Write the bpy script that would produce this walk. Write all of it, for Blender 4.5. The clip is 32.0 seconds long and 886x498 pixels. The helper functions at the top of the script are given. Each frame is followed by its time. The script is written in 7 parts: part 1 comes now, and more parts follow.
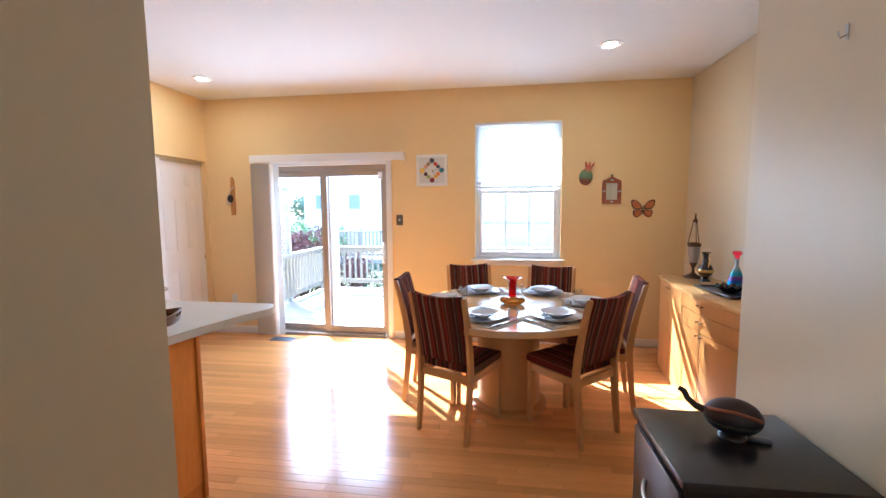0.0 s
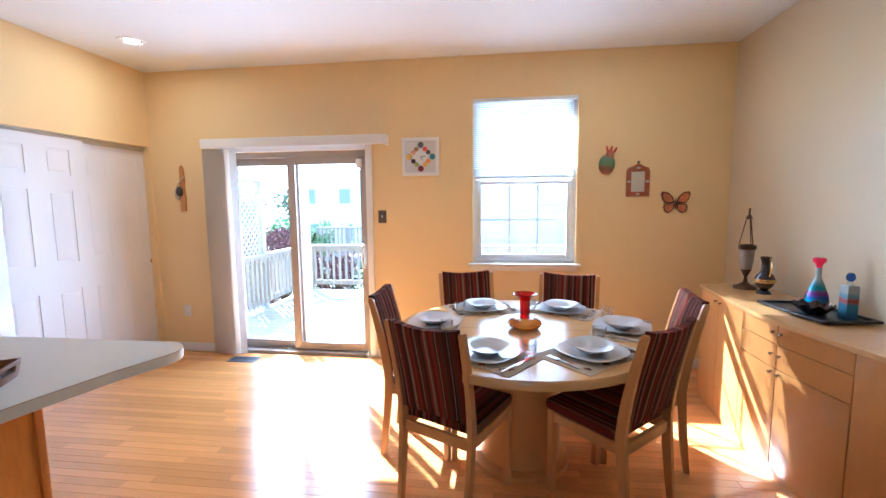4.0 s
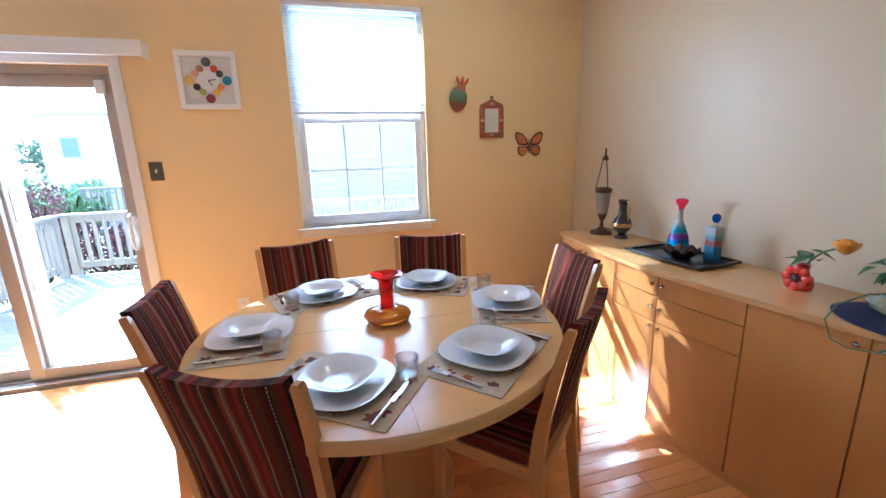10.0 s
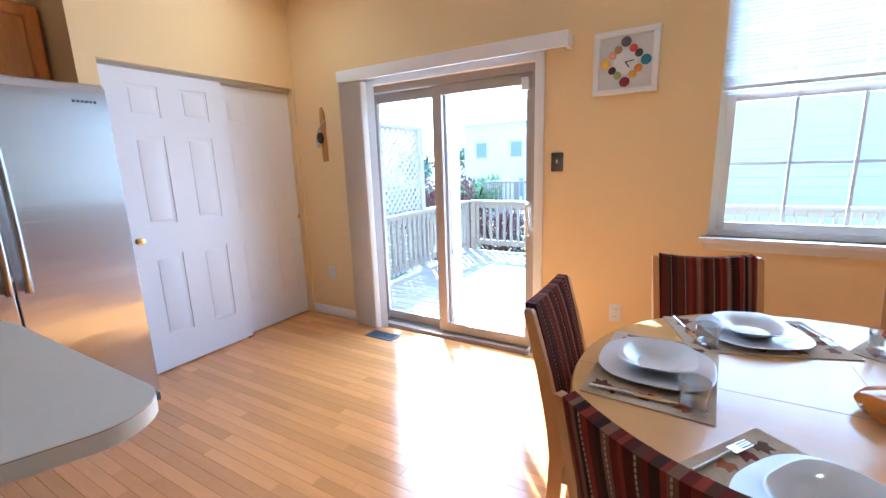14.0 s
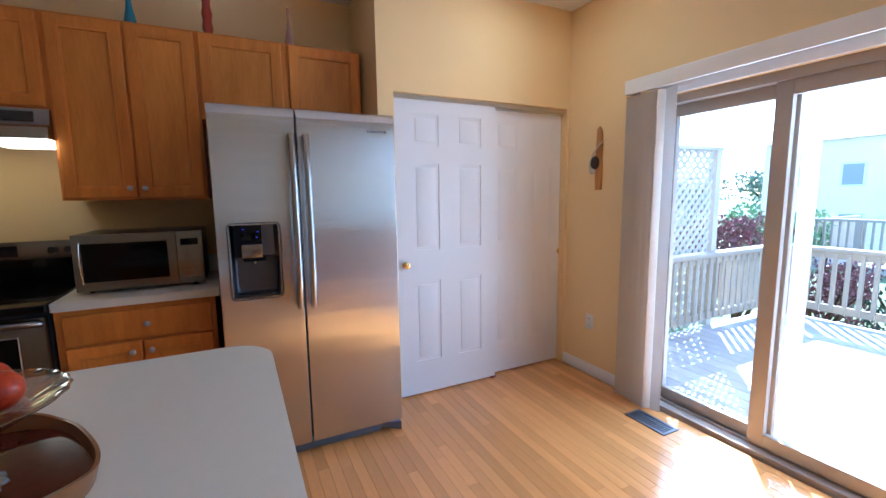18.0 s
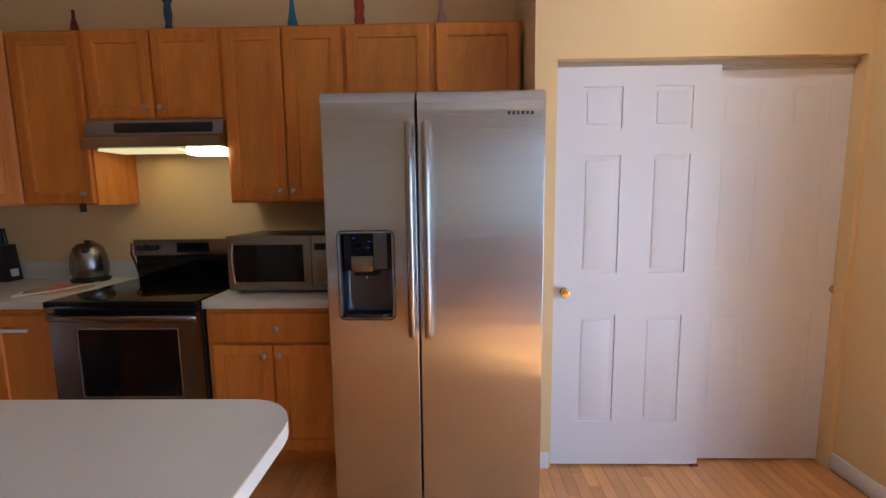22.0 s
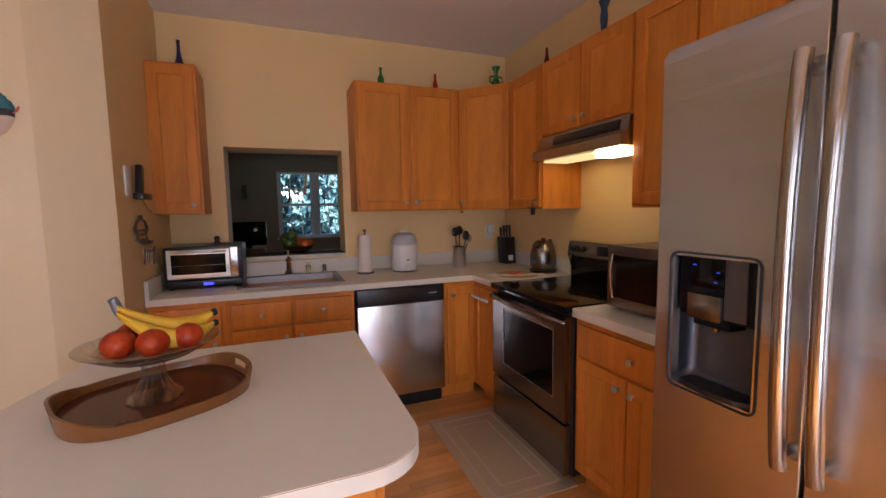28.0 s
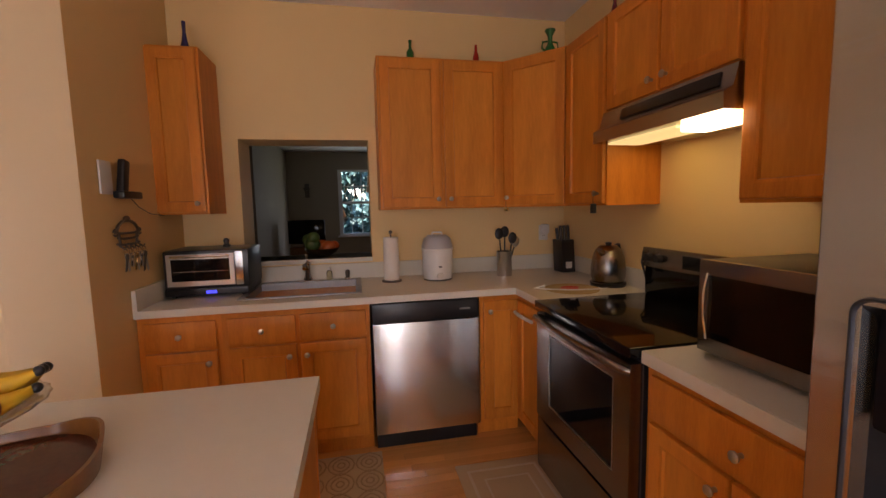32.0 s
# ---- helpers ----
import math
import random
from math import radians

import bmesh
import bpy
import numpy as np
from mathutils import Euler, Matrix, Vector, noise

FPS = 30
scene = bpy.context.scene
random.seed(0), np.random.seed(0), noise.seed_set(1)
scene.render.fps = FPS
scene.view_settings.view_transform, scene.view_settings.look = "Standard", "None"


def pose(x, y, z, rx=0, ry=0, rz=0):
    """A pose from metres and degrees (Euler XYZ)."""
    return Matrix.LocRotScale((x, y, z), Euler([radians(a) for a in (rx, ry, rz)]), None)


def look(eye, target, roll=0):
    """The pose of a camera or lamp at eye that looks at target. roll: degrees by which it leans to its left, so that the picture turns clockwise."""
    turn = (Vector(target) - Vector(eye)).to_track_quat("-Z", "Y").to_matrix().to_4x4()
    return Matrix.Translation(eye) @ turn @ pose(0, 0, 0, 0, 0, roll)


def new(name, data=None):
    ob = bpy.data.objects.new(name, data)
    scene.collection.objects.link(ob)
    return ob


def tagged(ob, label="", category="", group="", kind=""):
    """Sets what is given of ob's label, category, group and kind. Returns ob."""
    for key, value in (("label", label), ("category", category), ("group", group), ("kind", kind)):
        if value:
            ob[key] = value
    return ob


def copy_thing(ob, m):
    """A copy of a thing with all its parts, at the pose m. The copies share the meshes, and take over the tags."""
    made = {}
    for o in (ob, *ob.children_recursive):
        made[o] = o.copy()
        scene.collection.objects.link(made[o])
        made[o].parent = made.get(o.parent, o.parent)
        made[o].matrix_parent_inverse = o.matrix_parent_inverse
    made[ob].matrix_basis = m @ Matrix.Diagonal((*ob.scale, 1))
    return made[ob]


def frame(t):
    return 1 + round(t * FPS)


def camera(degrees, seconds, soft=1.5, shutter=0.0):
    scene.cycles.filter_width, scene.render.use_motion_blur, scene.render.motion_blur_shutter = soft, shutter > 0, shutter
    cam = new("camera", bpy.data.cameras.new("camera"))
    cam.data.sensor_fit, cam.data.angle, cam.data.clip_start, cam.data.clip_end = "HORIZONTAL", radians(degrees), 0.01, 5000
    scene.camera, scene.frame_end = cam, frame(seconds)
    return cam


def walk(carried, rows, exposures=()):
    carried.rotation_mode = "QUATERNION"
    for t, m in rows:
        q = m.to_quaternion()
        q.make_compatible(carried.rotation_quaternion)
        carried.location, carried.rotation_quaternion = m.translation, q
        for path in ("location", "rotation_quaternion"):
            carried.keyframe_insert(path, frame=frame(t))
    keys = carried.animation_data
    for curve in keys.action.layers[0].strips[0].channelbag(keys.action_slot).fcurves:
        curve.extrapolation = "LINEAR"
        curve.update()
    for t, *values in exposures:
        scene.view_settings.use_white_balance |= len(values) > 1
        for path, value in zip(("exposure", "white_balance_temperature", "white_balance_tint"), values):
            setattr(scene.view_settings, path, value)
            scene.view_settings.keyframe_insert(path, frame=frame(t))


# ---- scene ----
cam = camera(93.4, 32.0)
PATH = [
    (0, (0.316, 0.463, 1.452), (0.043, 2.435, 1.266), -0.4),
    (0.5, (0.303, 0.563, 1.444), (0.042, 2.537, 1.258), -0.4),
    (1, (0.286, 0.665, 1.441), (0.029, 2.639, 1.251), -0.4),
    (1.5, (0.272, 0.767, 1.44), (0.017, 2.741, 1.248), -0.5),
    (2, (0.252, 0.87, 1.438), (0.007, 2.845, 1.238), -0.5),
    (2.5, (0.243, 0.954, 1.439), (-0.004, 2.929, 1.236), -0.5),
    (4.5, (0.231, 1.314, 1.455), (-0.006, 3.287, 1.238), -0.6),
    (5, (0.255, 1.401, 1.447), (0.179, 3.387, 1.225), -0.6),
    (5.5, (0.259, 1.473, 1.439), (0.391, 3.457, 1.226), -0.6),
    (6, (0.263, 1.529, 1.448), (0.566, 3.492, 1.222), -0.7),
    (6.5, (0.258, 1.577, 1.444), (0.697, 3.513, 1.205), -0.8),
    (7, (0.261, 1.627, 1.43), (0.793, 3.533, 1.141), -0.9),
    (7.5, (0.271, 1.671, 1.429), (0.879, 3.542, 1.068), -1.0),
    (8, (0.269, 1.734, 1.43), (0.974, 3.56, 1.018), -1.1),
    (8.5, (0.257, 1.808, 1.431), (1.031, 3.598, 0.99), -1.2),
    (9, (0.242, 1.874, 1.429), (1.003, 3.668, 0.978), -1.3),
    (9.5, (0.23, 1.922, 1.424), (0.867, 3.762, 0.968), -1.4),
    (10, (0.202, 1.966, 1.427), (0.722, 3.841, 0.965), -1.6),
    (10.5, (0.171, 2.004, 1.425), (0.56, 3.911, 0.963), -1.7),
    (11, (0.13, 2.058, 1.428), (0.368, 3.988, 0.962), -1.8),
    (11.5, (0.09, 2.108, 1.42), (0.175, 4.052, 0.96), -1.9),
    (12, (0.056, 2.148, 1.42), (-0.036, 4.093, 0.963), -2.1),
    (12.5, (0.031, 2.188, 1.407), (-0.237, 4.118, 0.957), -2.2),
    (13, (0.006, 2.228, 1.402), (-0.498, 4.112, 0.959), -2.4),
    (13.5, (-0.045, 2.258, 1.401), (-0.814, 4.053, 0.969), -2.3),
    (14, (-0.075, 2.316, 1.366), (-1.066, 4.005, 0.96), -1.9),
    (14.5, (-0.129, 2.345, 1.365), (-1.276, 3.933, 0.962), -1.8),
    (15, (-0.179, 2.401, 1.363), (-1.462, 3.887, 0.982), -1.8),
    (15.5, (-0.237, 2.437, 1.364), (-1.62, 3.847, 1.045), -1.6),
    (17.5, (-0.47, 2.598, 1.388), (-2.21, 3.548, 1.129), -0.8),
    (18, (-0.553, 2.637, 1.391), (-2.331, 3.514, 1.132), -0.8),
    (18.5, (-0.615, 2.683, 1.386), (-2.414, 3.518, 1.131), -0.8),
    (19, (-0.695, 2.743, 1.401), (-2.532, 3.489, 1.133), -0.6),
    (19.5, (-0.77, 2.811, 1.405), (-2.647, 3.447, 1.135), -0.4),
    (20, (-0.829, 2.865, 1.403), (-2.745, 3.37, 1.135), -0.5),
    (20.5, (-0.877, 2.926, 1.406), (-2.826, 3.285, 1.138), -0.7),
    (21, (-0.936, 2.983, 1.401), (-2.907, 3.201, 1.144), -0.8),
    (21.5, (-0.997, 3.037, 1.401), (-2.978, 3.136, 1.149), -0.9),
    (22, (-1.063, 3.071, 1.392), (-3.048, 3.023, 1.156), -0.7),
    (22.5, (-1.127, 3.126, 1.406), (-3.095, 2.873, 1.157), -0.8),
    (23, (-1.203, 3.169, 1.399), (-3.146, 2.758, 1.16), -1.0),
    (23.5, (-1.291, 3.218, 1.397), (-3.19, 2.632, 1.164), -1.0),
    (24, (-1.372, 3.251, 1.391), (-3.227, 2.539, 1.169), -1.2),
    (24.5, (-1.433, 3.279, 1.386), (-3.22, 2.406, 1.174), -1.2),
    (25, (-1.474, 3.317, 1.378), (-3.13, 2.213, 1.178), -1.1),
    (25.5, (-1.506, 3.355, 1.38), (-3.020, 2.063, 1.184), -1.1),
    (26, (-1.572, 3.377, 1.382), (-2.944, 1.935, 1.189), -1.0),
    (26.5, (-1.641, 3.397, 1.378), (-2.845, 1.811, 1.192), -0.9),
    (28.5, (-1.801, 3.44, 1.395), (-2.408, 1.544, 1.206), -1.0),
    (29, (-1.859, 3.41, 1.393), (-2.393, 1.491, 1.208), -1.1),
    (29.5, (-1.918, 3.36, 1.394), (-2.402, 1.428, 1.208), -1.2),
    (30, (-1.969, 3.302, 1.396), (-2.399, 1.358, 1.208), -1.2),
    (30.5, (-2.016, 3.234, 1.397), (-2.404, 1.281, 1.206), -1.2),
    (31, (-2.081, 3.146, 1.395), (-2.453, 1.191, 1.2), -1.4),
    (31.5, (-2.126, 3.068, 1.394), (-2.497, 1.113, 1.196), -1.3),
    (32, (-2.144, 3.006, 1.393), (-2.538, 1.056, 1.195), -1.3),
]
EXPOSURES = [(0.0, 2.95, 4800, 6), (6.0, 2.9, 4550, 5), (12.0, 2.78, 4500, 4), (15.0, 2.54, 4500, 4), (18.0, 2.38, 4500, 5), (21.0, 2.3, 4850, 8), (25.0, 2.35, 5100, 12), (27.0, 2.46, 5800, 20), (30.0, 2.43, 6400, 25), (32.0, 2.31, 7000, 26)]
walk(cam, [(t, look(eye, target, roll)) for t, eye, target, roll in PATH], EXPOSURES)

# ---- light ----
SUN_TO = Vector((0.511, -0.615, -0.602))
world = bpy.data.worlds.new("world")
scene.world = world
world.use_nodes = True
wn = world.node_tree.nodes
sky = wn.new("ShaderNodeTexSky")
sky.sky_type, sky.sun_disc = "NISHITA", False
sky.sun_elevation, sky.sun_rotation = radians(37), radians(-39.7)
wn["Background"].inputs["Strength"].default_value = 0.15
world.node_tree.links.new(sky.outputs[0], wn["Background"].inputs["Color"])
sun = new("sun", bpy.data.lights.new("sun", "SUN"))
sun.data.energy, sun.data.angle, sun.data.color = 5.0, radians(0.6), (1.0, 0.95, 0.86)
sun.matrix_world = look((-6, 8, 7), Vector((-6, 8, 7)) + SUN_TO)


def area(name, m, w, h, power, colour):
    lamp = new(name, bpy.data.lights.new(name, "AREA"))
    lamp.data.shape, lamp.data.size, lamp.data.size_y = "RECTANGLE", w, h
    lamp.data.energy, lamp.data.color = power, colour
    lamp.matrix_world = m
    return lamp


SKYLIGHT = (0.86, 0.93, 1.0)
area("door_skylight", look((-1.6, 5.16, 1.05), (-1.6, 0, 0.75)), 1.15, 1.8, 6.5, SKYLIGHT)
area("window_skylight", look((0.5, 5.16, 1.65), (0.5, 0, 1.2)), 0.8, 1.4, 3.2, SKYLIGHT)
area("living_window_skylight", look((-2.55, -7.05, 1.5), (-2.55, 0, 1.2)), 1.6, 1.4, 1.5, (0.75, 0.88, 1.0))
# added fill light from the unseen end of the hall, no known source
area("hall_fill", look((0.45, -3.9, 1.4), (0.5, 0, 1.3)), 1.0, 1.6, 1.6, (0.98, 0.95, 0.9))

# ---- materials ----


def material(name, colour, rough=0.5, metal=0.0, vary=0.0, scale=6.0, bump=0.0, bump_scale=80.0, stretch=(1, 1, 1), second=None, coat=0.0, object_vary=0.0):
    """A principled material: two scales of noise mix in a second colour, a fine one gives relief."""
    m = bpy.data.materials.new(name)
    m.use_nodes = True
    nodes, links = m.node_tree.nodes, m.node_tree.links
    b = nodes["Principled BSDF"]
    b.inputs["Base Color"].default_value = (*colour, 1)
    b.inputs["Roughness"].default_value, b.inputs["Metallic"].default_value = rough, metal
    b.inputs["Coat Weight"].default_value = coat
    b.inputs["Coat Roughness"].default_value = 0.12
    if vary or bump or object_vary:
        co = nodes.new("ShaderNodeTexCoord")
        mp = nodes.new("ShaderNodeMapping")
        mp.inputs["Scale"].default_value = stretch
        links.new(co.outputs["Object"], mp.inputs["Vector"])
    if vary or object_vary:
        second = second or tuple(c * 0.6 for c in colour)
        n1, n2 = nodes.new("ShaderNodeTexNoise"), nodes.new("ShaderNodeTexNoise")
        n1.inputs["Scale"].default_value, n2.inputs["Scale"].default_value = scale, scale * 9
        n1.inputs["Detail"].default_value = n2.inputs["Detail"].default_value = 5
        for n in (n1, n2):
            links.new(mp.outputs[0], n.inputs["Vector"])
        add = nodes.new("ShaderNodeMath")
        add.operation = "MULTIPLY_ADD"
        links.new(n2.outputs[0], add.inputs[0])
        add.inputs[1].default_value = 0.6
        links.new(n1.outputs[0], add.inputs[2])
        ramp = nodes.new("ShaderNodeMapRange")
        ramp.inputs["From Min"].default_value, ramp.inputs["From Max"].default_value = 0.55, 1.05
        ramp.inputs["To Max"].default_value = vary
        links.new(add.outputs[0], ramp.inputs["Value"])
        mix = nodes.new("ShaderNodeMix")
        mix.data_type = "RGBA"
        mix.inputs["A"].default_value, mix.inputs["B"].default_value = (*colour, 1), (*second, 1)
        links.new(ramp.outputs[0], mix.inputs["Factor"])
        out = mix.outputs["Result"]
        if object_vary:
            info = nodes.new("ShaderNodeObjectInfo")
            geo = nodes.new("ShaderNodeNewGeometry")
            both = nodes.new("ShaderNodeMath")
            both.operation = "ADD"
            links.new(info.outputs["Random"], both.inputs[0])
            links.new(geo.outputs["Random Per Island"], both.inputs[1])
            frac = nodes.new("ShaderNodeMath")
            frac.operation = "FRACT"
            links.new(both.outputs[0], frac.inputs[0])
            val = nodes.new("ShaderNodeMapRange")
            val.inputs["To Min"].default_value, val.inputs["To Max"].default_value = 1 - object_vary, 1 + object_vary * 0.7
            links.new(frac.outputs[0], val.inputs["Value"])
            hsv = nodes.new("ShaderNodeHueSaturation")
            links.new(val.outputs[0], hsv.inputs["Value"])
            links.new(out, hsv.inputs["Color"])
            out = hsv.outputs[0]
        links.new(out, b.inputs["Base Color"])
    if bump:
        n3 = nodes.new("ShaderNodeTexNoise")
        n3.inputs["Scale"].default_value, n3.inputs["Detail"].default_value = bump_scale, 4
        links.new(mp.outputs[0], n3.inputs["Vector"])
        bp = nodes.new("ShaderNodeBump")
        bp.inputs["Strength"].default_value, bp.inputs["Distance"].default_value = bump, 0.002
        links.new(n3.outputs[0], bp.inputs["Height"])
        links.new(bp.outputs[0], b.inputs["Normal"])
    return m


def glow(name, colour, strength):
    m = material(name, colour, 0.4)
    b = m.node_tree.nodes["Principled BSDF"]
    b.inputs["Emission Color"].default_value, b.inputs["Emission Strength"].default_value = (*colour, 1), strength
    return m


def glassy(name, colour, rough=0.02, ior=1.45):
    m = material(name, colour, rough)
    b = m.node_tree.nodes["Principled BSDF"]
    b.inputs["Transmission Weight"].default_value, b.inputs["IOR"].default_value = 1.0, ior
    return m


def clear_pane(name, blend=0.15, gloss=0.35, tint=(1, 1, 1)):
    """A thin pane: mostly straight through, with a little gloss."""
    m = bpy.data.materials.new(name)
    m.use_nodes = True
    nodes, links = m.node_tree.nodes, m.node_tree.links
    t, g, mix, fr, cut = (nodes.new("ShaderNode" + k) for k in ("BsdfTransparent", "BsdfGlossy", "MixShader", "LayerWeight", "Math"))
    g.inputs["Roughness"].default_value = 0.02
    fr.inputs["Blend"].default_value = blend
    cut.operation = "MULTIPLY"
    cut.inputs[1].default_value = gloss
    links.new(fr.outputs["Facing"], cut.inputs[0])
    t.inputs["Color"].default_value = (*tint, 1)
    links.new(cut.outputs[0], mix.inputs[0])
    links.new(t.outputs[0], mix.inputs[1])
    links.new(g.outputs[0], mix.inputs[2])
    links.new(mix.outputs[0], nodes["Material Output"].inputs["Surface"])
    return m


YELLOW = material("yellow_wall_paint", (0.84, 0.62, 0.30), 0.62, vary=0.12, scale=1.3, second=(0.78, 0.56, 0.26), bump=0.12, bump_scale=260)
CREAM = material("pale_cream_wall_paint", (0.70, 0.585, 0.38), 0.34, vary=0.12, scale=1.3, second=(0.64, 0.525, 0.335), bump=0.12, bump_scale=260)
# the cream paint again, darkened to put the east wall's shade into the colour
SHADED_CREAM = material("shaded_cream_wall_paint", (0.64, 0.525, 0.345), 0.36, vary=0.12, scale=1.3, second=(0.585, 0.475, 0.305), bump=0.12, bump_scale=260)
CEILING = material("white_ceiling_paint", (0.84, 0.83, 0.82), 0.8, vary=0.1, scale=1.0, second=(0.78, 0.77, 0.76), bump=0.1, bump_scale=200)
TRIM = material("white_trim_paint", (0.82, 0.80, 0.77), 0.35, vary=0.1, scale=4, second=(0.74, 0.72, 0.68))
VINYL = material("white_vinyl", (0.80, 0.80, 0.80), 0.3, vary=0.08, scale=6, second=(0.72, 0.72, 0.72))
DOORPAINT = material("white_door_paint", (0.78, 0.77, 0.78), 0.4, vary=0.08, scale=5, second=(0.72, 0.71, 0.72), bump=0.08, bump_scale=150, stretch=(6, 6, 1))
OAK_FLOOR = material("oak_floor_strip", (0.78, 0.365, 0.11), 0.18, vary=0.5, scale=2.2, second=(0.58, 0.265, 0.08), stretch=(0.7, 9, 9), bump=0.16, bump_scale=3.5, coat=0.3, object_vary=0.17)
SUBFLOOR = material("floor_joint", (0.38, 0.18, 0.06), 0.6, vary=0.3, scale=8)
CABINET = material("honey_oak_cabinet", (0.72, 0.262, 0.034), 0.42, vary=0.7, scale=2.5, second=(0.49, 0.15, 0.017), stretch=(9, 9, 1.1), bump=0.06, bump_scale=90, coat=0.05, object_vary=0.10)
PANEL = material("honey_oak_panel", (0.76, 0.30, 0.043), 0.42, vary=0.75, scale=1.6, second=(0.54, 0.183, 0.021), stretch=(6, 6, 0.9), bump=0.06, bump_scale=90, coat=0.05, object_vary=0.10)
for m in (CABINET, PANEL):
    m.node_tree.nodes["Principled BSDF"].inputs["Specular IOR Level"].default_value = 0.32
BIRCH = material("pale_birch_veneer", (0.63, 0.30, 0.082), 0.3, vary=0.45, scale=1.6, second=(0.53, 0.238, 0.06), stretch=(7, 7, 1.0), coat=0.08, object_vary=0.04)
BIRCH_TOP = material("pale_birch_tabletop", (0.70, 0.41, 0.155), 0.2, vary=0.35, scale=1.6, second=(0.60, 0.34, 0.11), stretch=(1.0, 8, 8), coat=0.15)
CHAIRWOOD = material("pale_beech_frame", (0.60, 0.305, 0.10), 0.33, vary=0.4, scale=2.0, second=(0.48, 0.22, 0.065), stretch=(8, 8, 1.2), coat=0.2)
LAMINATE = material("off_white_laminate", (0.73, 0.71, 0.625), 0.42, vary=0.25, scale=30, second=(0.65, 0.625, 0.545), bump=0.04, bump_scale=400)
STEEL = material("brushed_steel", (0.58, 0.575, 0.57), 0.25, 1.0, vary=0.3, scale=8, second=(0.45, 0.45, 0.45), stretch=(0.35, 0.35, 5), bump=0.9, bump_scale=1.8)
b = STEEL.node_tree.nodes["Principled BSDF"]
b.inputs["Anisotropic"].default_value, b.inputs["Anisotropic Rotation"].default_value = 0.93, 0.0
brush = STEEL.node_tree.nodes.new("ShaderNodeTangent")
brush.direction_type, brush.axis = "RADIAL", "Z"
STEEL.node_tree.links.new(brush.outputs[0], b.inputs["Tangent"])
UPSTEEL = material("upright_brushed_steel", (0.66, 0.65, 0.63), 0.25, 1.0, vary=0.25, scale=8, second=(0.54, 0.53, 0.51), stretch=(6, 6, 0.3), bump=0.9, bump_scale=1.6)
SINKSTEEL = material("satin_sink_steel", (0.40, 0.40, 0.41), 0.4, 1.0, vary=0.3, scale=6)
# steel with the dark reflections of the kitchen put into its base colour
DARKSTEEL = material("darkened_steel", (0.28, 0.265, 0.25), 0.26, 1.0, vary=0.2, scale=8, stretch=(1, 1, 12))
CHROME = material("polished_chrome", (0.75, 0.74, 0.72), 0.1, 1.0)
NICKEL = material("satin_nickel", (0.55, 0.53, 0.50), 0.3, 1.0)
BRASS = material("polished_brass", (0.75, 0.55, 0.22), 0.22, 1.0)
BLACK = material("black_plastic", (0.012, 0.012, 0.014), 0.3, vary=0.2, scale=20, second=(0.02, 0.02, 0.022))
BLACKGLASS = material("black_glass", (0.004, 0.004, 0.005), 0.08)
BLACKGLASS.node_tree.nodes["Principled BSDF"].inputs["Specular IOR Level"].default_value = 0.28
DARKGREY = material("dark_grey_plastic", (0.06, 0.06, 0.065), 0.35, vary=0.2, scale=20)
WHITEPLASTIC = material("white_plastic", (0.78, 0.77, 0.75), 0.35, vary=0.08, scale=20)
EBONY = material("black_lacquered_wood", (0.010, 0.008, 0.008), 0.34, vary=0.4, scale=3, second=(0.03, 0.022, 0.02), stretch=(1, 8, 8), coat=0.3)
PANE = clear_pane("window_pane")
SLAT = material("white_blind_slat", (0.85, 0.85, 0.85), 0.45)
b = SLAT.node_tree.nodes["Principled BSDF"]
b.inputs["Transmission Weight"].default_value, b.inputs["Roughness"].default_value = 0.45, 0.6
DECKWOOD = material("weathered_deck_board", (0.46, 0.45, 0.44), 0.75, vary=0.4, scale=3, second=(0.36, 0.35, 0.34), stretch=(8, 1, 8), bump=0.3, bump_scale=40, object_vary=0.15)
RAILWOOD = material("pale_weathered_railing", (0.36, 0.32, 0.27), 0.7, vary=0.4, scale=4, second=(0.28, 0.245, 0.20), stretch=(6, 6, 1), bump=0.2, bump_scale=40)
LATTICEWOOD = material("grey_weathered_lattice", (0.48, 0.47, 0.46), 0.75, vary=0.4, scale=4, second=(0.40, 0.39, 0.38))

# ---- building blocks ----


def crisp(bm, degrees=20):
    bm.normal_update()
    for e in bm.edges:
        if len(e.link_faces) == 2 and e.calc_face_angle(0) > radians(degrees):
            e.smooth = False
    return bm


def box(x0, y0, z0, x1, y1, z1, bevel=0.0, bm=None):
    bm = bm or bmesh.new()
    got = bmesh.ops.create_cube(bm, size=1)["verts"]
    for v in got:
        v.co = Vector((x0 + (v.co.x + 0.5) * (x1 - x0), y0 + (v.co.y + 0.5) * (y1 - y0), z0 + (v.co.z + 0.5) * (z1 - z0)))
    if bevel:
        edges = list({e for v in got for e in v.link_edges})
        bmesh.ops.bevel(bm, geom=edges, offset=bevel, segments=2, profile=0.6, affect="EDGES", clamp_overlap=True)
    return crisp(bm)


def boxes(*all_of_them, bevel=0.0):
    bm = bmesh.new()
    for b in all_of_them:
        box(*b, bevel=bevel, bm=bm)
    return bm


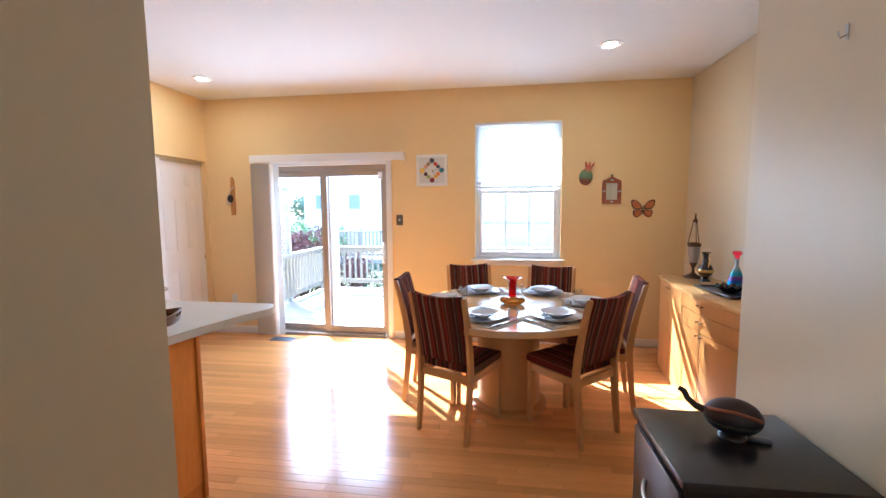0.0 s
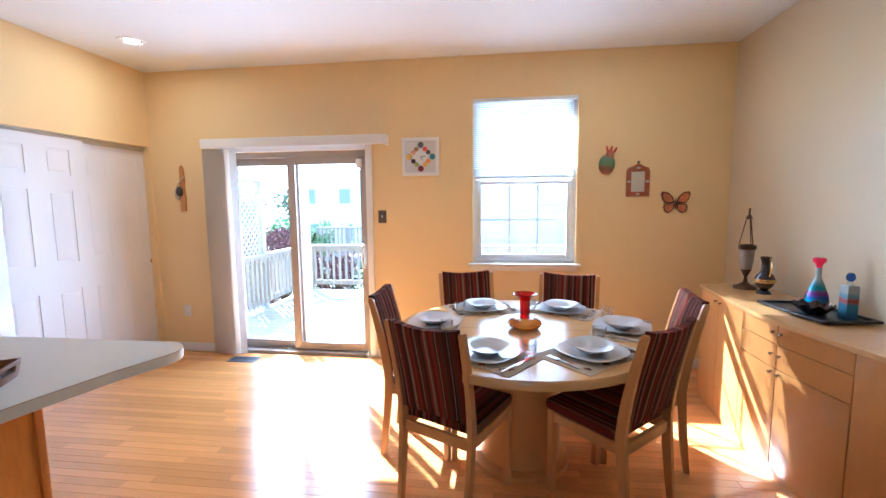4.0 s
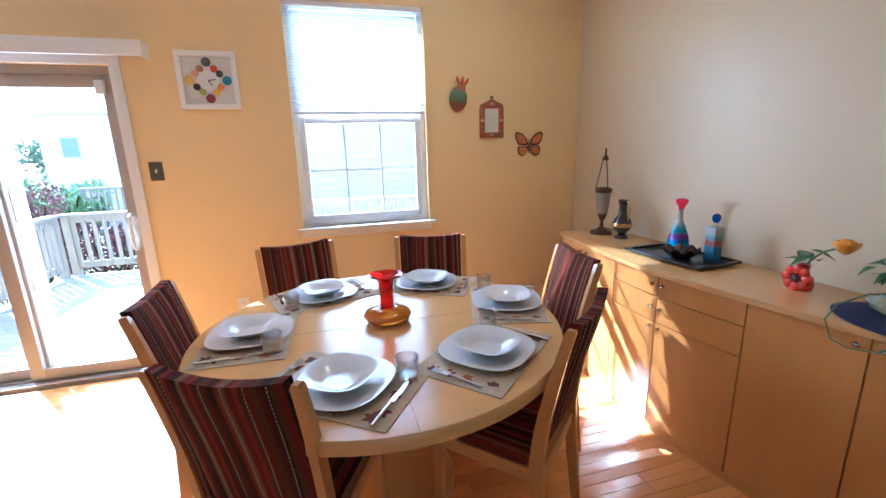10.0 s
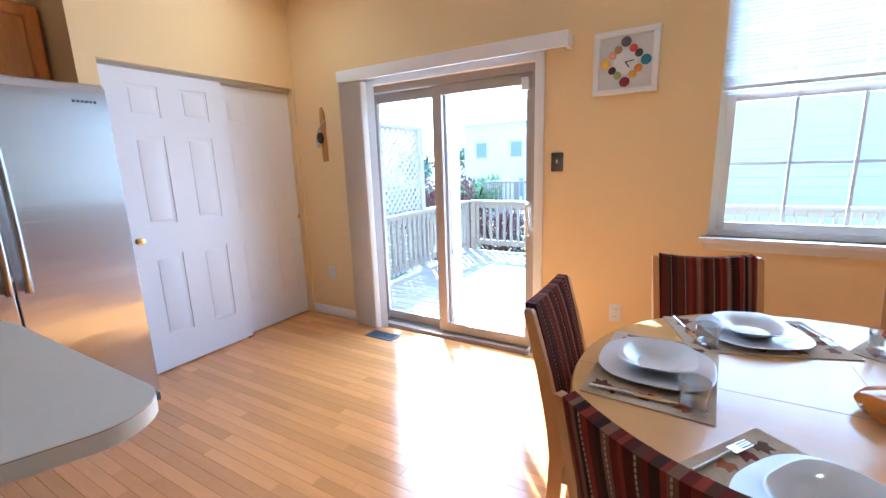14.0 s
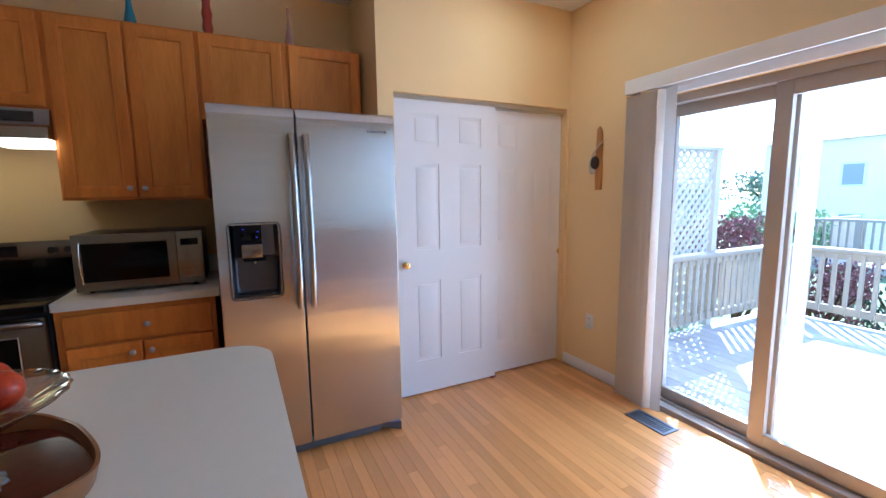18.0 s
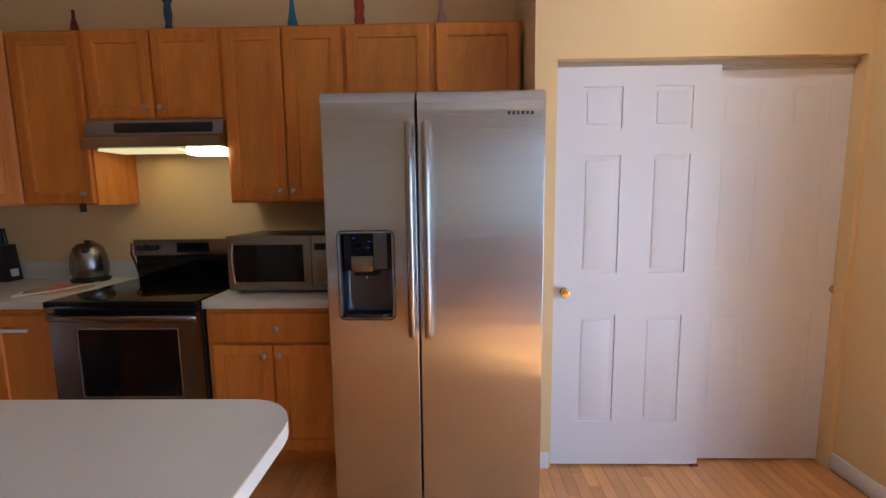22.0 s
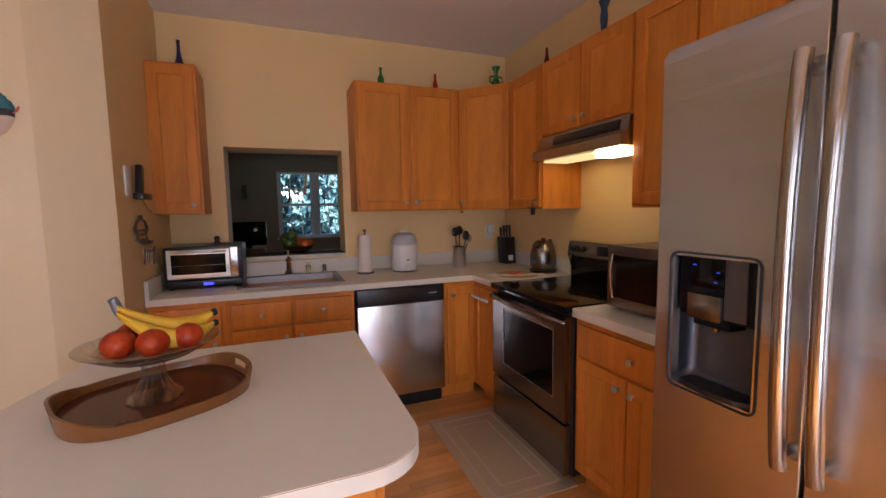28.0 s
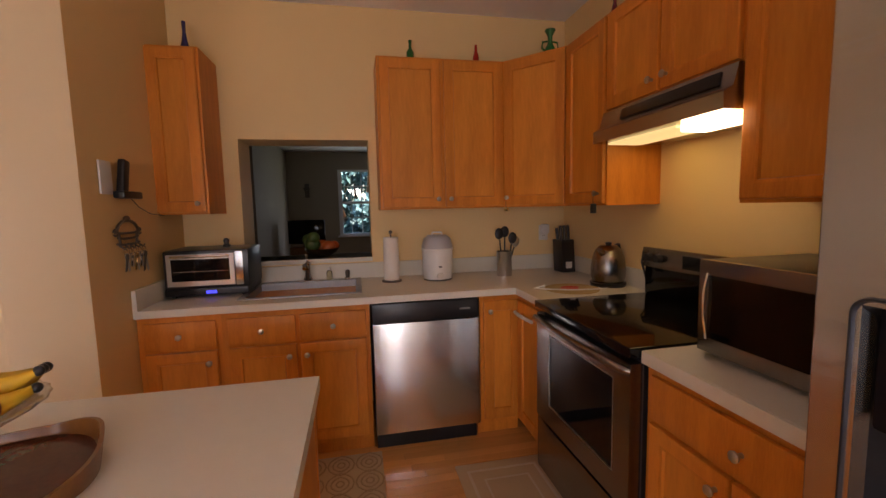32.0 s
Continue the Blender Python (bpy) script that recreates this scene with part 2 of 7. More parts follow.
def prism(outline, z0, z1, bevel=0.0, bm=None):
    """An upright solid on an outline of (x, y)."""
    bm = bm or bmesh.new()
    low = [bm.verts.new((x, y, z0)) for x, y in outline]
    high = [bm.verts.new((x, y, z1)) for x, y in outline]
    n = len(outline)
    faces = [bm.faces.new(low[::-1]), bm.faces.new(high)] + [bm.faces.new((low[i], low[(i + 1) % n], high[(i + 1) % n], high[i])) for i in range(n)]
    if bevel:
        rim = [e for e in bm.edges if len(e.link_faces) == 2 and any(f in e.link_faces for f in faces[:2])]
        bmesh.ops.bevel(bm, geom=rim, offset=bevel, segments=2, profile=0.6, affect="EDGES", clamp_overlap=True)
    bmesh.ops.recalc_face_normals(bm, faces=bm.faces)
    return crisp(bm)


def ring(x0, z0, x1, z1, width, y_out, y_in, y_back=0.0, bm=None):
    """A mitred frame in the x-z plane: its face falls from y_out at the outer edge to y_in at the inner one."""
    bm = bm or bmesh.new()
    loops = []
    for k, y in ((0, y_back), (0, y_out), (0.72 * width, y_out), (width, y_in), (width, y_back)):
        loops.append([bm.verts.new(p) for p in ((x0 + k, y, z0 + k), (x1 - k, y, z0 + k), (x1 - k, y, z1 - k), (x0 + k, y, z1 - k))])
    for a, b in zip(loops, loops[1:] + loops[:1]):
        for i in range(4):
            bm.faces.new((a[i], a[(i + 1) % 4], b[(i + 1) % 4], b[i]))
    bmesh.ops.recalc_face_normals(bm, faces=bm.faces)
    return crisp(bm)


def holed(axis, a0, a1, z0, z1, t0, t1, holes):
    """A wall from a0 to a1 along x (or y), t0 to t1 thick, with rectangular openings (a, z, a, z) right through it."""
    cuts = sorted({a0, a1, *(v for h in holes for v in (h[0], h[2]))})
    lifts = sorted({z0, z1, *(v for h in holes for v in (h[1], h[3]))})
    solid = {(i, k) for i in range(len(cuts) - 1) for k in range(len(lifts) - 1)
             if not any(h[0] <= (cuts[i] + cuts[i + 1]) / 2 <= h[2] and h[1] <= (lifts[k] + lifts[k + 1]) / 2 <= h[3] for h in holes)}
    bm, made = bmesh.new(), {}

    def at(i, k, t):
        if (i, k, t) not in made:
            made[i, k, t] = bm.verts.new((cuts[i], t, lifts[k]) if axis == "x" else (t, cuts[i], lifts[k]))
        return made[i, k, t]

    for i, k in solid:
        for t in (t0, t1):
            bm.faces.new((at(i, k, t), at(i + 1, k, t), at(i + 1, k + 1, t), at(i, k + 1, t)))
        for (di, dk), (p, q) in (((-1, 0), ((i, k), (i, k + 1))), ((1, 0), ((i + 1, k), (i + 1, k + 1))), ((0, -1), ((i, k), (i + 1, k))), ((0, 1), ((i, k + 1), (i + 1, k + 1)))):
            if (i + di, k + dk) not in solid:
                bm.faces.new((at(*p, t0), at(*q, t0), at(*q, t1), at(*p, t1)))
    bmesh.ops.recalc_face_normals(bm, faces=bm.faces)
    return crisp(bm)


def lathe(profile, segments=32, at=(0, 0, 0), bm=None, flat=(1, 1)):
    """A turned solid from (radius, height) pairs, bottom to top."""
    bm = bm or bmesh.new()
    rings = []
    for r, z in profile:
        if r < 1e-5:
            rings.append([bm.verts.new((at[0], at[1], at[2] + z))])
        else:
            rings.append([bm.verts.new((at[0] + flat[0] * r * math.cos(2 * math.pi * i / segments), at[1] + flat[1] * r * math.sin(2 * math.pi * i / segments), at[2] + z)) for i in range(segments)])
    for a, b in zip(rings, rings[1:]):
        for i in range(segments):
            j = (i + 1) % segments
            if len(a) == 1 and len(b) > 1:
                bm.faces.new((a[0], b[j], b[i]))
            elif len(b) == 1 and len(a) > 1:
                bm.faces.new((a[i], a[j], b[0]))
            elif len(a) > 1:
                bm.faces.new((a[i], a[j], b[j], b[i]))
    if len(rings[0]) > 1 and profile[0] != profile[-1]:
        bm.faces.new(rings[0][::-1])
    if len(rings[-1]) > 1 and profile[0] != profile[-1]:
        bm.faces.new(rings[-1])
    bmesh.ops.recalc_face_normals(bm, faces=bm.faces)
    return bm


def rod(a, b, r0, r1=None, segments=12, bm=None):
    """A round bar from a to b."""
    bm = bm or bmesh.new()
    a, b = Vector(a), Vector(b)
    m = Matrix.Translation((a + b) / 2) @ (b - a).to_track_quat("Z", "Y").to_matrix().to_4x4()
    bmesh.ops.create_cone(bm, cap_ends=True, segments=segments, radius1=r0, radius2=r0 if r1 is None else r1, depth=(b - a).length, matrix=m)
    return bm


def tube(points, radius, segments=8, bm=None, taper=1.0):
    """A bent bar through points."""
    bm = bm or bmesh.new()
    pts = [Vector(p) for p in points]
    rings = []
    for k, p in enumerate(pts):
        along = (pts[min(k + 1, len(pts) - 1)] - pts[max(k - 1, 0)]).normalized()
        side = along.cross(Vector((0.13, 0.29, 0.95))).normalized()
        up = side.cross(along)
        r = radius * (1 + (taper - 1) * k / (len(pts) - 1))
        rings.append([bm.verts.new(p + r * (math.cos(t) * side + math.sin(t) * up)) for t in (2 * math.pi * i / segments for i in range(segments))])
    for a, b in zip(rings, rings[1:]):
        for i in range(segments):
            bm.faces.new((a[i], a[(i + 1) % segments], b[(i + 1) % segments], b[i]))
    bm.faces.new(rings[0][::-1])
    bm.faces.new(rings[-1])
    bmesh.ops.recalc_face_normals(bm, faces=bm.faces)
    return bm


def ball(at, r, squash=(1, 1, 1), bm=None, segments=16):
    bm = bm or bmesh.new()
    bmesh.ops.create_uvsphere(bm, u_segments=segments, v_segments=segments // 2 + 2, radius=1, matrix=Matrix.LocRotScale(at, None, Vector(squash) * r))
    return bm


def arc(cx, cy, r, a0, a1, n):
    return [(cx + r * math.cos(radians(a0 + (a1 - a0) * i / n)), cy + r * math.sin(radians(a0 + (a1 - a0) * i / n))) for i in range(n + 1)]


def shade(bm, me, smooth=True):
    """Writes bm into me, smooth but for the edges marked as sharp."""
    bm.edges.index_update()
    sharp = [not e.smooth for e in bm.edges]
    bm.to_mesh(me)
    if smooth:
        me.shade_smooth()
        me.edges.foreach_set("use_edge_sharp", sharp)
    me.update()


def mesh_of(name, bm, mat, smooth=True):
    crisp(bm, 52)
    me = bpy.data.meshes.new(name)
    shade(bm, me, smooth)
    bm.free()
    me.materials.append(mat)
    return me


def part(name, bm, mat, parent, label=""):
    ob = new(name, mesh_of(name, bm, mat))
    ob.parent = parent
    return tagged(ob, label)


def thing(name, m, label, category, group=""):
    ob = new(name)
    ob.empty_display_size = 0.1
    ob.matrix_world = m
    return tagged(ob, label, category, group)


def single(name, bm, mat, label, category, m=None, group=""):
    ob = new(name, mesh_of(name, bm, mat))
    if m is not None:
        ob.matrix_world = m
    return tagged(ob, label, category, group)


def structure(name, bm, mat, label=""):
    ob = new(name, mesh_of(name, bm, mat))
    return tagged(ob, label, kind="structure")


# ---- shell ----
N, E, W, WK, S, H = 5.0, 2.18, -3.1, -3.70, 0.03, 2.735
XC, YM, HW = -1.035, 1.15, -0.302  # side wall of the worktop, wall of the masks, west wall of the hall
T, LY, CTZ = 0.16, -7.2, 0.0
DOOR_X0, DOOR_X1, DOOR_Z = -2.33, -0.94, 1.96
WIN_X0, WIN_X1, WIN_Z0, WIN_Z1 = 0.04, 0.945, 0.92, 2.37
structure("wall_north", holed("x", WK - T, E + T, -0.3, H, N, N + T, [(DOOR_X0, -0.02, DOOR_X1, DOOR_Z), (WIN_X0, WIN_Z0, WIN_X1, WIN_Z1)]), YELLOW, "warm yellow painted wall")
structure("wall_east", box(E, 2.0, -0.3, E + T, N, H), SHADED_CREAM, "pale cream painted wall")
HX = 1.136
structure("wall_return", box(HX, 2.0 - T, -0.3, E + T, 2.0, H), CREAM, "pale cream painted wall")
structure("wall_hall_east", box(HX, -4.0, -0.3, HX + T, 2.0 - T, H), CREAM, "pale cream painted wall")
CL0, CL1 = 3.565, 4.975
structure("wall_closet", holed("y", 3.46, N, -0.02, H, W - 0.12, W, [(CL0, -0.02, CL1, 2.03)]), YELLOW, "yellow painted wall round a closet")
structure("wall_closet_side", box(WK, 3.46, -0.02, W - 0.12, 3.54, H), YELLOW)
structure("wall_west", box(WK - T, -0.14, -0.3, WK, N, H), YELLOW, "yellow painted kitchen wall")
PX0, PX1, PZ0, PZ1 = -2.235, -1.40, 1.06, 1.865
structure("wall_south", holed("x", WK, XC, -0.02, H, S - 0.30, S, [(PX0, PZ0, PX1, PZ1)]), YELLOW, "yellow painted kitchen wall with a pass-through")
structure("wall_corner_mass", prism([(XC, S - 0.30), (XC, 1.02), (-0.81, YM), (HW, YM), (HW, S - 0.30)][::-1], -0.02, H), CREAM, "pale cream angled wall at the hall")
structure("wall_phone", prism([(XC - 0.004, S), (XC - 0.0002, S), (XC - 0.0002, 1.0198), (XC - 0.0006, 1.0198)], CTZ, H), YELLOW, "yellow painted wall beside the worktop")
structure("wall_hall_west", box(HW - T, -4.0, -0.3, HW, S - 0.30, H), CREAM)
# assumed hall end, out of view; its opening is added to let light in
structure("wall_hall_south", holed("x", HW, HX + T, -0.3, H, -4.16, -4.0, [(0.0, 0.5, 0.9, 2.1)]), CREAM)
structure("ceiling", box(WK - T, LY - T, H, E + T, N + T, H + 0.12), CEILING, "flat white painted ceiling")
structure("floor", box(WK - T, LY - T, -0.3, E + T, N, -0.012), SUBFLOOR, "honey oak strip floor, glossy")

LWX0, LWX1 = -3.42, -1.72
# the room's dimness is partly put into this darkened wall colour
LIVING = material("dim_living_room_paint", (0.38, 0.32, 0.24), 0.7, vary=0.15, scale=1.5)
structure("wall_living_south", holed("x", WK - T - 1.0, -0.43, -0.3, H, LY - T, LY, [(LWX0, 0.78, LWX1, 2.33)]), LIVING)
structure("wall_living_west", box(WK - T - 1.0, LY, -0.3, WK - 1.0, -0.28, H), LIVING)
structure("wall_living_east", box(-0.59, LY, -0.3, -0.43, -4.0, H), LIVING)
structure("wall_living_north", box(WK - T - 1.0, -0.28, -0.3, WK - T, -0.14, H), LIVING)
structure("ceiling_living", box(WK - T - 1.0, LY - T, H, WK - T, -0.14, H + 0.12), CEILING)
structure("floor_living", box(WK - T - 1.0, LY - T, -0.3, WK - T, -0.14, -0.01), SUBFLOOR)
BASE = [((W, 3.47), (W, CL0 - 0.01)), ((W, N), (-2.52, N)), ((DOOR_X1 + 0.07, N), (E, N)), ((E, N), (E, 4.6)), ((E, 2.45), (E, 2.0)), ((E, 2.0), (HX, 2.0))]
for (xa, ya), (xb, yb) in BASE:
    bm = bmesh.new()
    if xa == xb:
        d = 0.013 if xa < 0 else -0.013
        box(min(xa, xa + d), min(ya, yb), 0, max(xa, xa + d), max(ya, yb), 0.085, 0.004, bm)
    else:
        d = 0.013 if ya < 3 else -0.013
        box(min(xa, xb), min(ya, ya + d), 0, max(xa, xb), max(ya, ya + d), 0.085, 0.004, bm)
    structure("baseboard", bm, TRIM, "white painted baseboard")

# ---- patio door and window ----
TAUPE = material("taupe_aluminium", (0.42, 0.36, 0.30), 0.45, vary=0.15, scale=8)
door = tagged(new("door_1"), "sliding glass patio door in a taupe frame", kind="structure")
door.location = (DOOR_X0, N + 0.03, 0)
DW_, DH_ = DOOR_X1 - DOOR_X0, DOOR_Z
part("frame", boxes((0, 0, DH_ - 0.05, DW_, 0.11, DH_), (0, 0, 0, 0.03, 0.11, DH_ - 0.05), (DW_ - 0.03, 0, 0, DW_, 0.11, DH_ - 0.05)), TAUPE, door)
part("sill", boxes((0.05, -0.03, -0.02, DW_ - 0.05, 0.11, 0.025), (0.05, 0.03, 0.025, DW_ - 0.05, 0.036, 0.04), (0.05, 0.075, 0.025, DW_ - 0.05, 0.081, 0.04)), TAUPE, door)
MID = -1.685 - DOOR_X0
for nm, xa, xb, ya in (("fixed_sash", 0.03, MID + 0.045, 0.06), ("sliding_sash", MID - 0.045, DW_ - 0.03, 0.015)):
    z0, z1, st = 0.04, DH_ - 0.05, 0.075
    sl = 0.03 if nm == "fixed_sash" else st
    sr = st if nm == "fixed_sash" else 0.045
    sash = part(nm, boxes((xa, ya, z0, xa + sl, ya + 0.035, z1), (xb - sr, ya, z0, xb, ya + 0.035, z1), (xa + sl, ya, z0, xb - sr, ya + 0.035, z0 + 0.07), (xa + sl, ya, z1 - 0.07, xb - sr, ya + 0.035, z1), bevel=0.003), TAUPE, door)
    pane = part("pane", box(xa + sl, ya + 0.015, z0 + 0.07, xb - sr, ya + 0.02, z1 - 0.07), PANE, sash)
    pane.visible_shadow = False
part("screen_stile", box(MID + 0.05, 0.10, 0.04, MID + 0.12, 0.108, DH_ - 0.05), SLAT, door, "bright white outer screen stile")
part("door_handle", tube([(DW_ - 0.055, 0.012, 0.86), (DW_ - 0.055, -0.03, 0.87), (DW_ - 0.055, -0.035, 0.97), (DW_ - 0.055, -0.03, 1.07), (DW_ - 0.055, 0.012, 1.08)], 0.012), VINYL, door, "white pull handle")
part("latch_box", box(DW_ - 0.10, -0.02, 1.80, DW_ - 0.05, 0.014, 1.88, 0.006), VINYL, door, "white alarm sensor")
structure("door_casing", boxes((DOOR_X1, N - 0.018, 0, DOOR_X1 + 0.06, N, DOOR_Z + 0.06), (DOOR_X0, N - 0.018, DOOR_Z, DOOR_X1, N, DOOR_Z + 0.06), (DOOR_X0 - 0.06, N - 0.018, 0, DOOR_X0, N, DOOR_Z + 0.06), bevel=0.004), TRIM, "white painted door casing")

BLIND = material("beige_vertical_blind", (0.70, 0.63, 0.54), 0.6, vary=0.15, scale=20, second=(0.60, 0.53, 0.44), bump=0.2, bump_scale=120)
valance = thing("blind_valance", pose(-2.484, N, 1.99), "long cream vertical blind valance above the patio door", "valance")
part("board", box(0, -0.125, 0, 1.764, -0.105, 0.085, 0.004), TRIM, valance)
part("end_cap", box(1.744, -0.105, 0, 1.764, 0, 0.085, 0.003), TRIM, valance)
part("end_cap", box(0.0, -0.105, 0, 0.02, 0, 0.085, 0.003), TRIM, valance)
part("rail", box(0.03, -0.085, 0.02, 1.735, -0.045, 0.06, 0.003), VINYL, valance)
stack = thing("vertical_blind", pose(-2.525, N - 0.065, 0.02), "drawn-back stack of beige vertical blind slats beside the patio door", "blind")
for k in range(16):
    bm = box(-0.044, -0.001, 0, 0.044, 0.001, 1.96)
    bm.transform(pose(0.058 + 0.0156 * k, 0.004 - 0.0015 * k, 0, 0, 0, 60 + 2.5 * math.sin(k * 2.1)))
    part("slat", bm, BLIND, stack)
bm = box(-0.030, -0.001, 0, 0.030, 0.001, 1.96)
bm.transform(pose(0.334, -0.02, 0, 0, 0, 16))
part("slat", bm, SLAT, stack, "bright white end slat")

win = tagged(new("window_1"), "white vinyl double-hung window with grilles in the lower sash", kind="structure")
win.location = (WIN_X0, N, WIN_Z0)
WW, WH = WIN_X1 - WIN_X0, WIN_Z1 - WIN_Z0
part("window_frame", boxes((0, 0.05, 0, 0.035, T - 0.01, WH), (WW - 0.035, 0.05, 0, WW, T - 0.01, WH), (0.035, 0.05, WH - 0.035, WW - 0.035, T - 0.01, WH), (0.035, 0.05, 0, WW - 0.035, T - 0.01, 0.03)), VINYL, win)
part("window_sill", box(-0.04, -0.045, -0.025, WW + 0.04, 0.05, 0.0, 0.006), TRIM, win, "white painted sill")
part("apron", box(-0.015, -0.012, -0.07, WW + 0.015, -0.0, -0.025, 0.003), TRIM, win)
for nm, z0, z1, ya in (("lower_sash", 0.03, WH / 2 + 0.02, 0.06), ("upper_sash", WH / 2 - 0.02, WH - 0.035, 0.10)):
    xa, xb, st = 0.035, WW - 0.035, 0.04
    sash = part(nm, boxes((xa, ya, z0, xa + st, ya + 0.03, z1), (xb - st, ya, z0, xb, ya + 0.03, z1), (xa + st, ya, z0, xb - st, ya + 0.03, z0 + 0.045), (xa + st, ya, z1 - 0.04, xb - st, ya + 0.03, z1), bevel=0.003), VINYL, win)
    pane = part("pane", box(xa + st, ya + 0.012, z0 + 0.045, xb - st, ya + 0.016, z1 - 0.04), PANE, sash)
    pane.visible_shadow = False
    for i in (1, 2):
        gx = xa + st + (xb - xa - 2 * st) * i / 3
        part("grille_bar", box(gx - 0.008, ya + 0.017, z0 + 0.045, gx + 0.008, ya + 0.023, z1 - 0.04), VINYL, sash)
    gz = (z0 + z1) / 2
    part("grille_bar", box(xa + st, ya + 0.018, gz - 0.008, xb - st, ya + 0.024, gz + 0.008), VINYL, sash)

blind = thing("window_blind", pose(WIN_X0 + 0.005, N + 0.025, WIN_Z1), "white horizontal mini blind lowered over the upper window half", "blind")
part("head_rail", box(0, -0.02, -0.03, WW - 0.01, 0.022, 0, 0.003), VINYL, blind)
bm = box(0.006, -0.0125, -0.0006, WW - 0.016, 0.0125, 0.0006)
bm.transform(pose(0, 0, 0, 24, 0, 0))
slat_mesh = mesh_of("slat", bm, SLAT)
for k in range(31):
    o = new("slat", slat_mesh)
    o.parent, o.location = blind, (0, 0, -0.045 - 0.0185 * k)
part("stacked_slats", boxes(*[(0.004, -0.013, -0.665 + 0.008 * i, WW - 0.014, 0.013, -0.6615 + 0.008 * i) for i in range(6)]), VINYL, blind)
part("bottom_rail", box(0.002, -0.016, -0.69, WW - 0.012, 0.016, -0.672, 0.003), VINYL, blind)
for cx in (0.10, WW / 2, WW - 0.11):
    part("ladder_cord", rod((cx, -0.014, -0.02), (cx, -0.014, -0.675), 0.0012, segments=6), VINYL, blind)
part("tilt_wand", rod((0.13, -0.025, -0.03), (0.14, -0.028, -0.80), 0.003, segments=6), PANE, blind)

# ---- closet ----
structure("wall_closet_back", box(WK, 3.54, -0.02, WK + 0.03, N, H), CREAM)
structure("closet_track", boxes((W - 0.055, CL0, 2.0, W - 0.04, CL1, 2.03), (W - 0.12, CL0, 1.985, W - 0.055, CL1, 2.03)), NICKEL, "metal sliding door track")


def six_panel_door(name, y0, y1, x_face, label, sunk=0.006):
    d = tagged(new(name), label, kind="structure")
    d.location = (x_face, y0, 0.012)
    w, h, t = y1 - y0, 1.985, 0.032
    pw, mid = 0.187, 0.14
    st = (w - mid - 2 * pw) / 2
    rows = [(0.235, 0.795), (1.01, 1.58), (1.70, 1.895)]
    bits = [(-t, 0, 0, 0, st, h), (-t, w - st, 0, 0, w, h), (-t, st + pw, 0, 0, st + pw + mid, h)]
    zs = [0] + [z for r in rows for z in r] + [h]
    for k in range(0, 8, 2):
        for ya in (st, st + pw + mid):
            bits.append((-t, ya, zs[k], 0, ya + pw, zs[k + 1]))
    part("slab", boxes(*bits), DOORPAINT, d)
    for za, zb in rows:
        for ya in (st, st + pw + mid):
            bm = boxes((-t + 0.004, ya, za, -sunk, ya + pw, zb))
            box(-sunk - 0.002, ya + 0.022, za + 0.024, -0.4 * sunk, ya + pw - 0.024, zb - 0.024, 0.6 * sunk, bm)
            part("panel", bm, DOORPAINT, d)
    return d


left_leaf = six_panel_door("door_2", CL0 + 0.003, 4.325, W - 0.012, "white six-panel sliding closet door with a brass knob")
part("knob", lathe([(0.0, 0), (0.022, 0.001), (0.02, 0.006), (0.008, 0.01), (0.008, 0.02), (0.02, 0.028), (0.024, 0.038), (0.02, 0.046), (0.0, 0.05)], 24), BRASS, left_leaf, "round brass knob").matrix_basis = pose(0, 0.05, 0.918, 0, 90, 0)
right_leaf = six_panel_door("door_3", 4.27, CL1 - 0.003, W - 0.062, "white six-panel sliding closet door with a brass finger pull", 0.0022)
part("finger_pull", lathe([(0.0, 0.001), (0.014, 0.001), (0.018, 0.005), (0.021, 0.003), (0.021, 0.0)], 24), BRASS, right_leaf).matrix_basis = pose(0, 0.704, 0.911, 0, 90, 0)
single("door_guide", box(W - 0.07, 4.29, 0, W - 0.005, 4.33, 0.014, 0.003), material("red_brown_plastic", (0.2, 0.04, 0.03), 0.5), "small floor guide of the sliding doors", "door guide")

# ---- kitchen ----
CT, CB = 0.914, 0.876


def cab_door(parent, w, h, knob, m, slab=False):
    """A recessed-panel oak door (or drawer front) facing -y of m, its lower left corner at the origin."""
    d = part("drawer" if slab else "door", bmesh.new(), CABINET, parent)
    bm = bmesh.new()
    st = 0.05
    if slab:
        box(0, -0.019, 0, w, 0, h, 0.009, bm)
    else:
        ring(0, 0, w, h, st, -0.019, -0.017, bm=bm)
        rim = [e for e in bm.edges if all(abs(v.co.y + 0.019) < 1e-6 for v in e.verts) and all(min(v.co.x, w - v.co.x, v.co.z, h - v.co.z) < 1e-6 for v in e.verts)]
        bmesh.ops.bevel(bm, geom=rim, offset=0.007, segments=2, profile=0.6, affect="EDGES", clamp_overlap=True)
        crisp(bm)
        part("panel", box(st - 0.001, -0.006, st - 0.001, w - st + 0.001, -0.001, h - st + 0.001), PANEL, d)
        part("moulding", ring(st, st, w - st, h - st, 0.014, -0.0155, -0.0065, -0.003), CABINET, d)
    shade(bm, d.data)
    bm.free()
    d.matrix_basis = m
    if knob:
        k = part("knob", lathe([(0.0, 0), (0.007, 0.0), (0.006, 0.012), (0.014, 0.02), (0.015, 0.026), (0.010, 0.031), (0.0, 0.032)], 16), NICKEL, d)
        k.matrix_basis = pose(knob[0], -0.019, knob[1], 90, 0, 0)
    return d


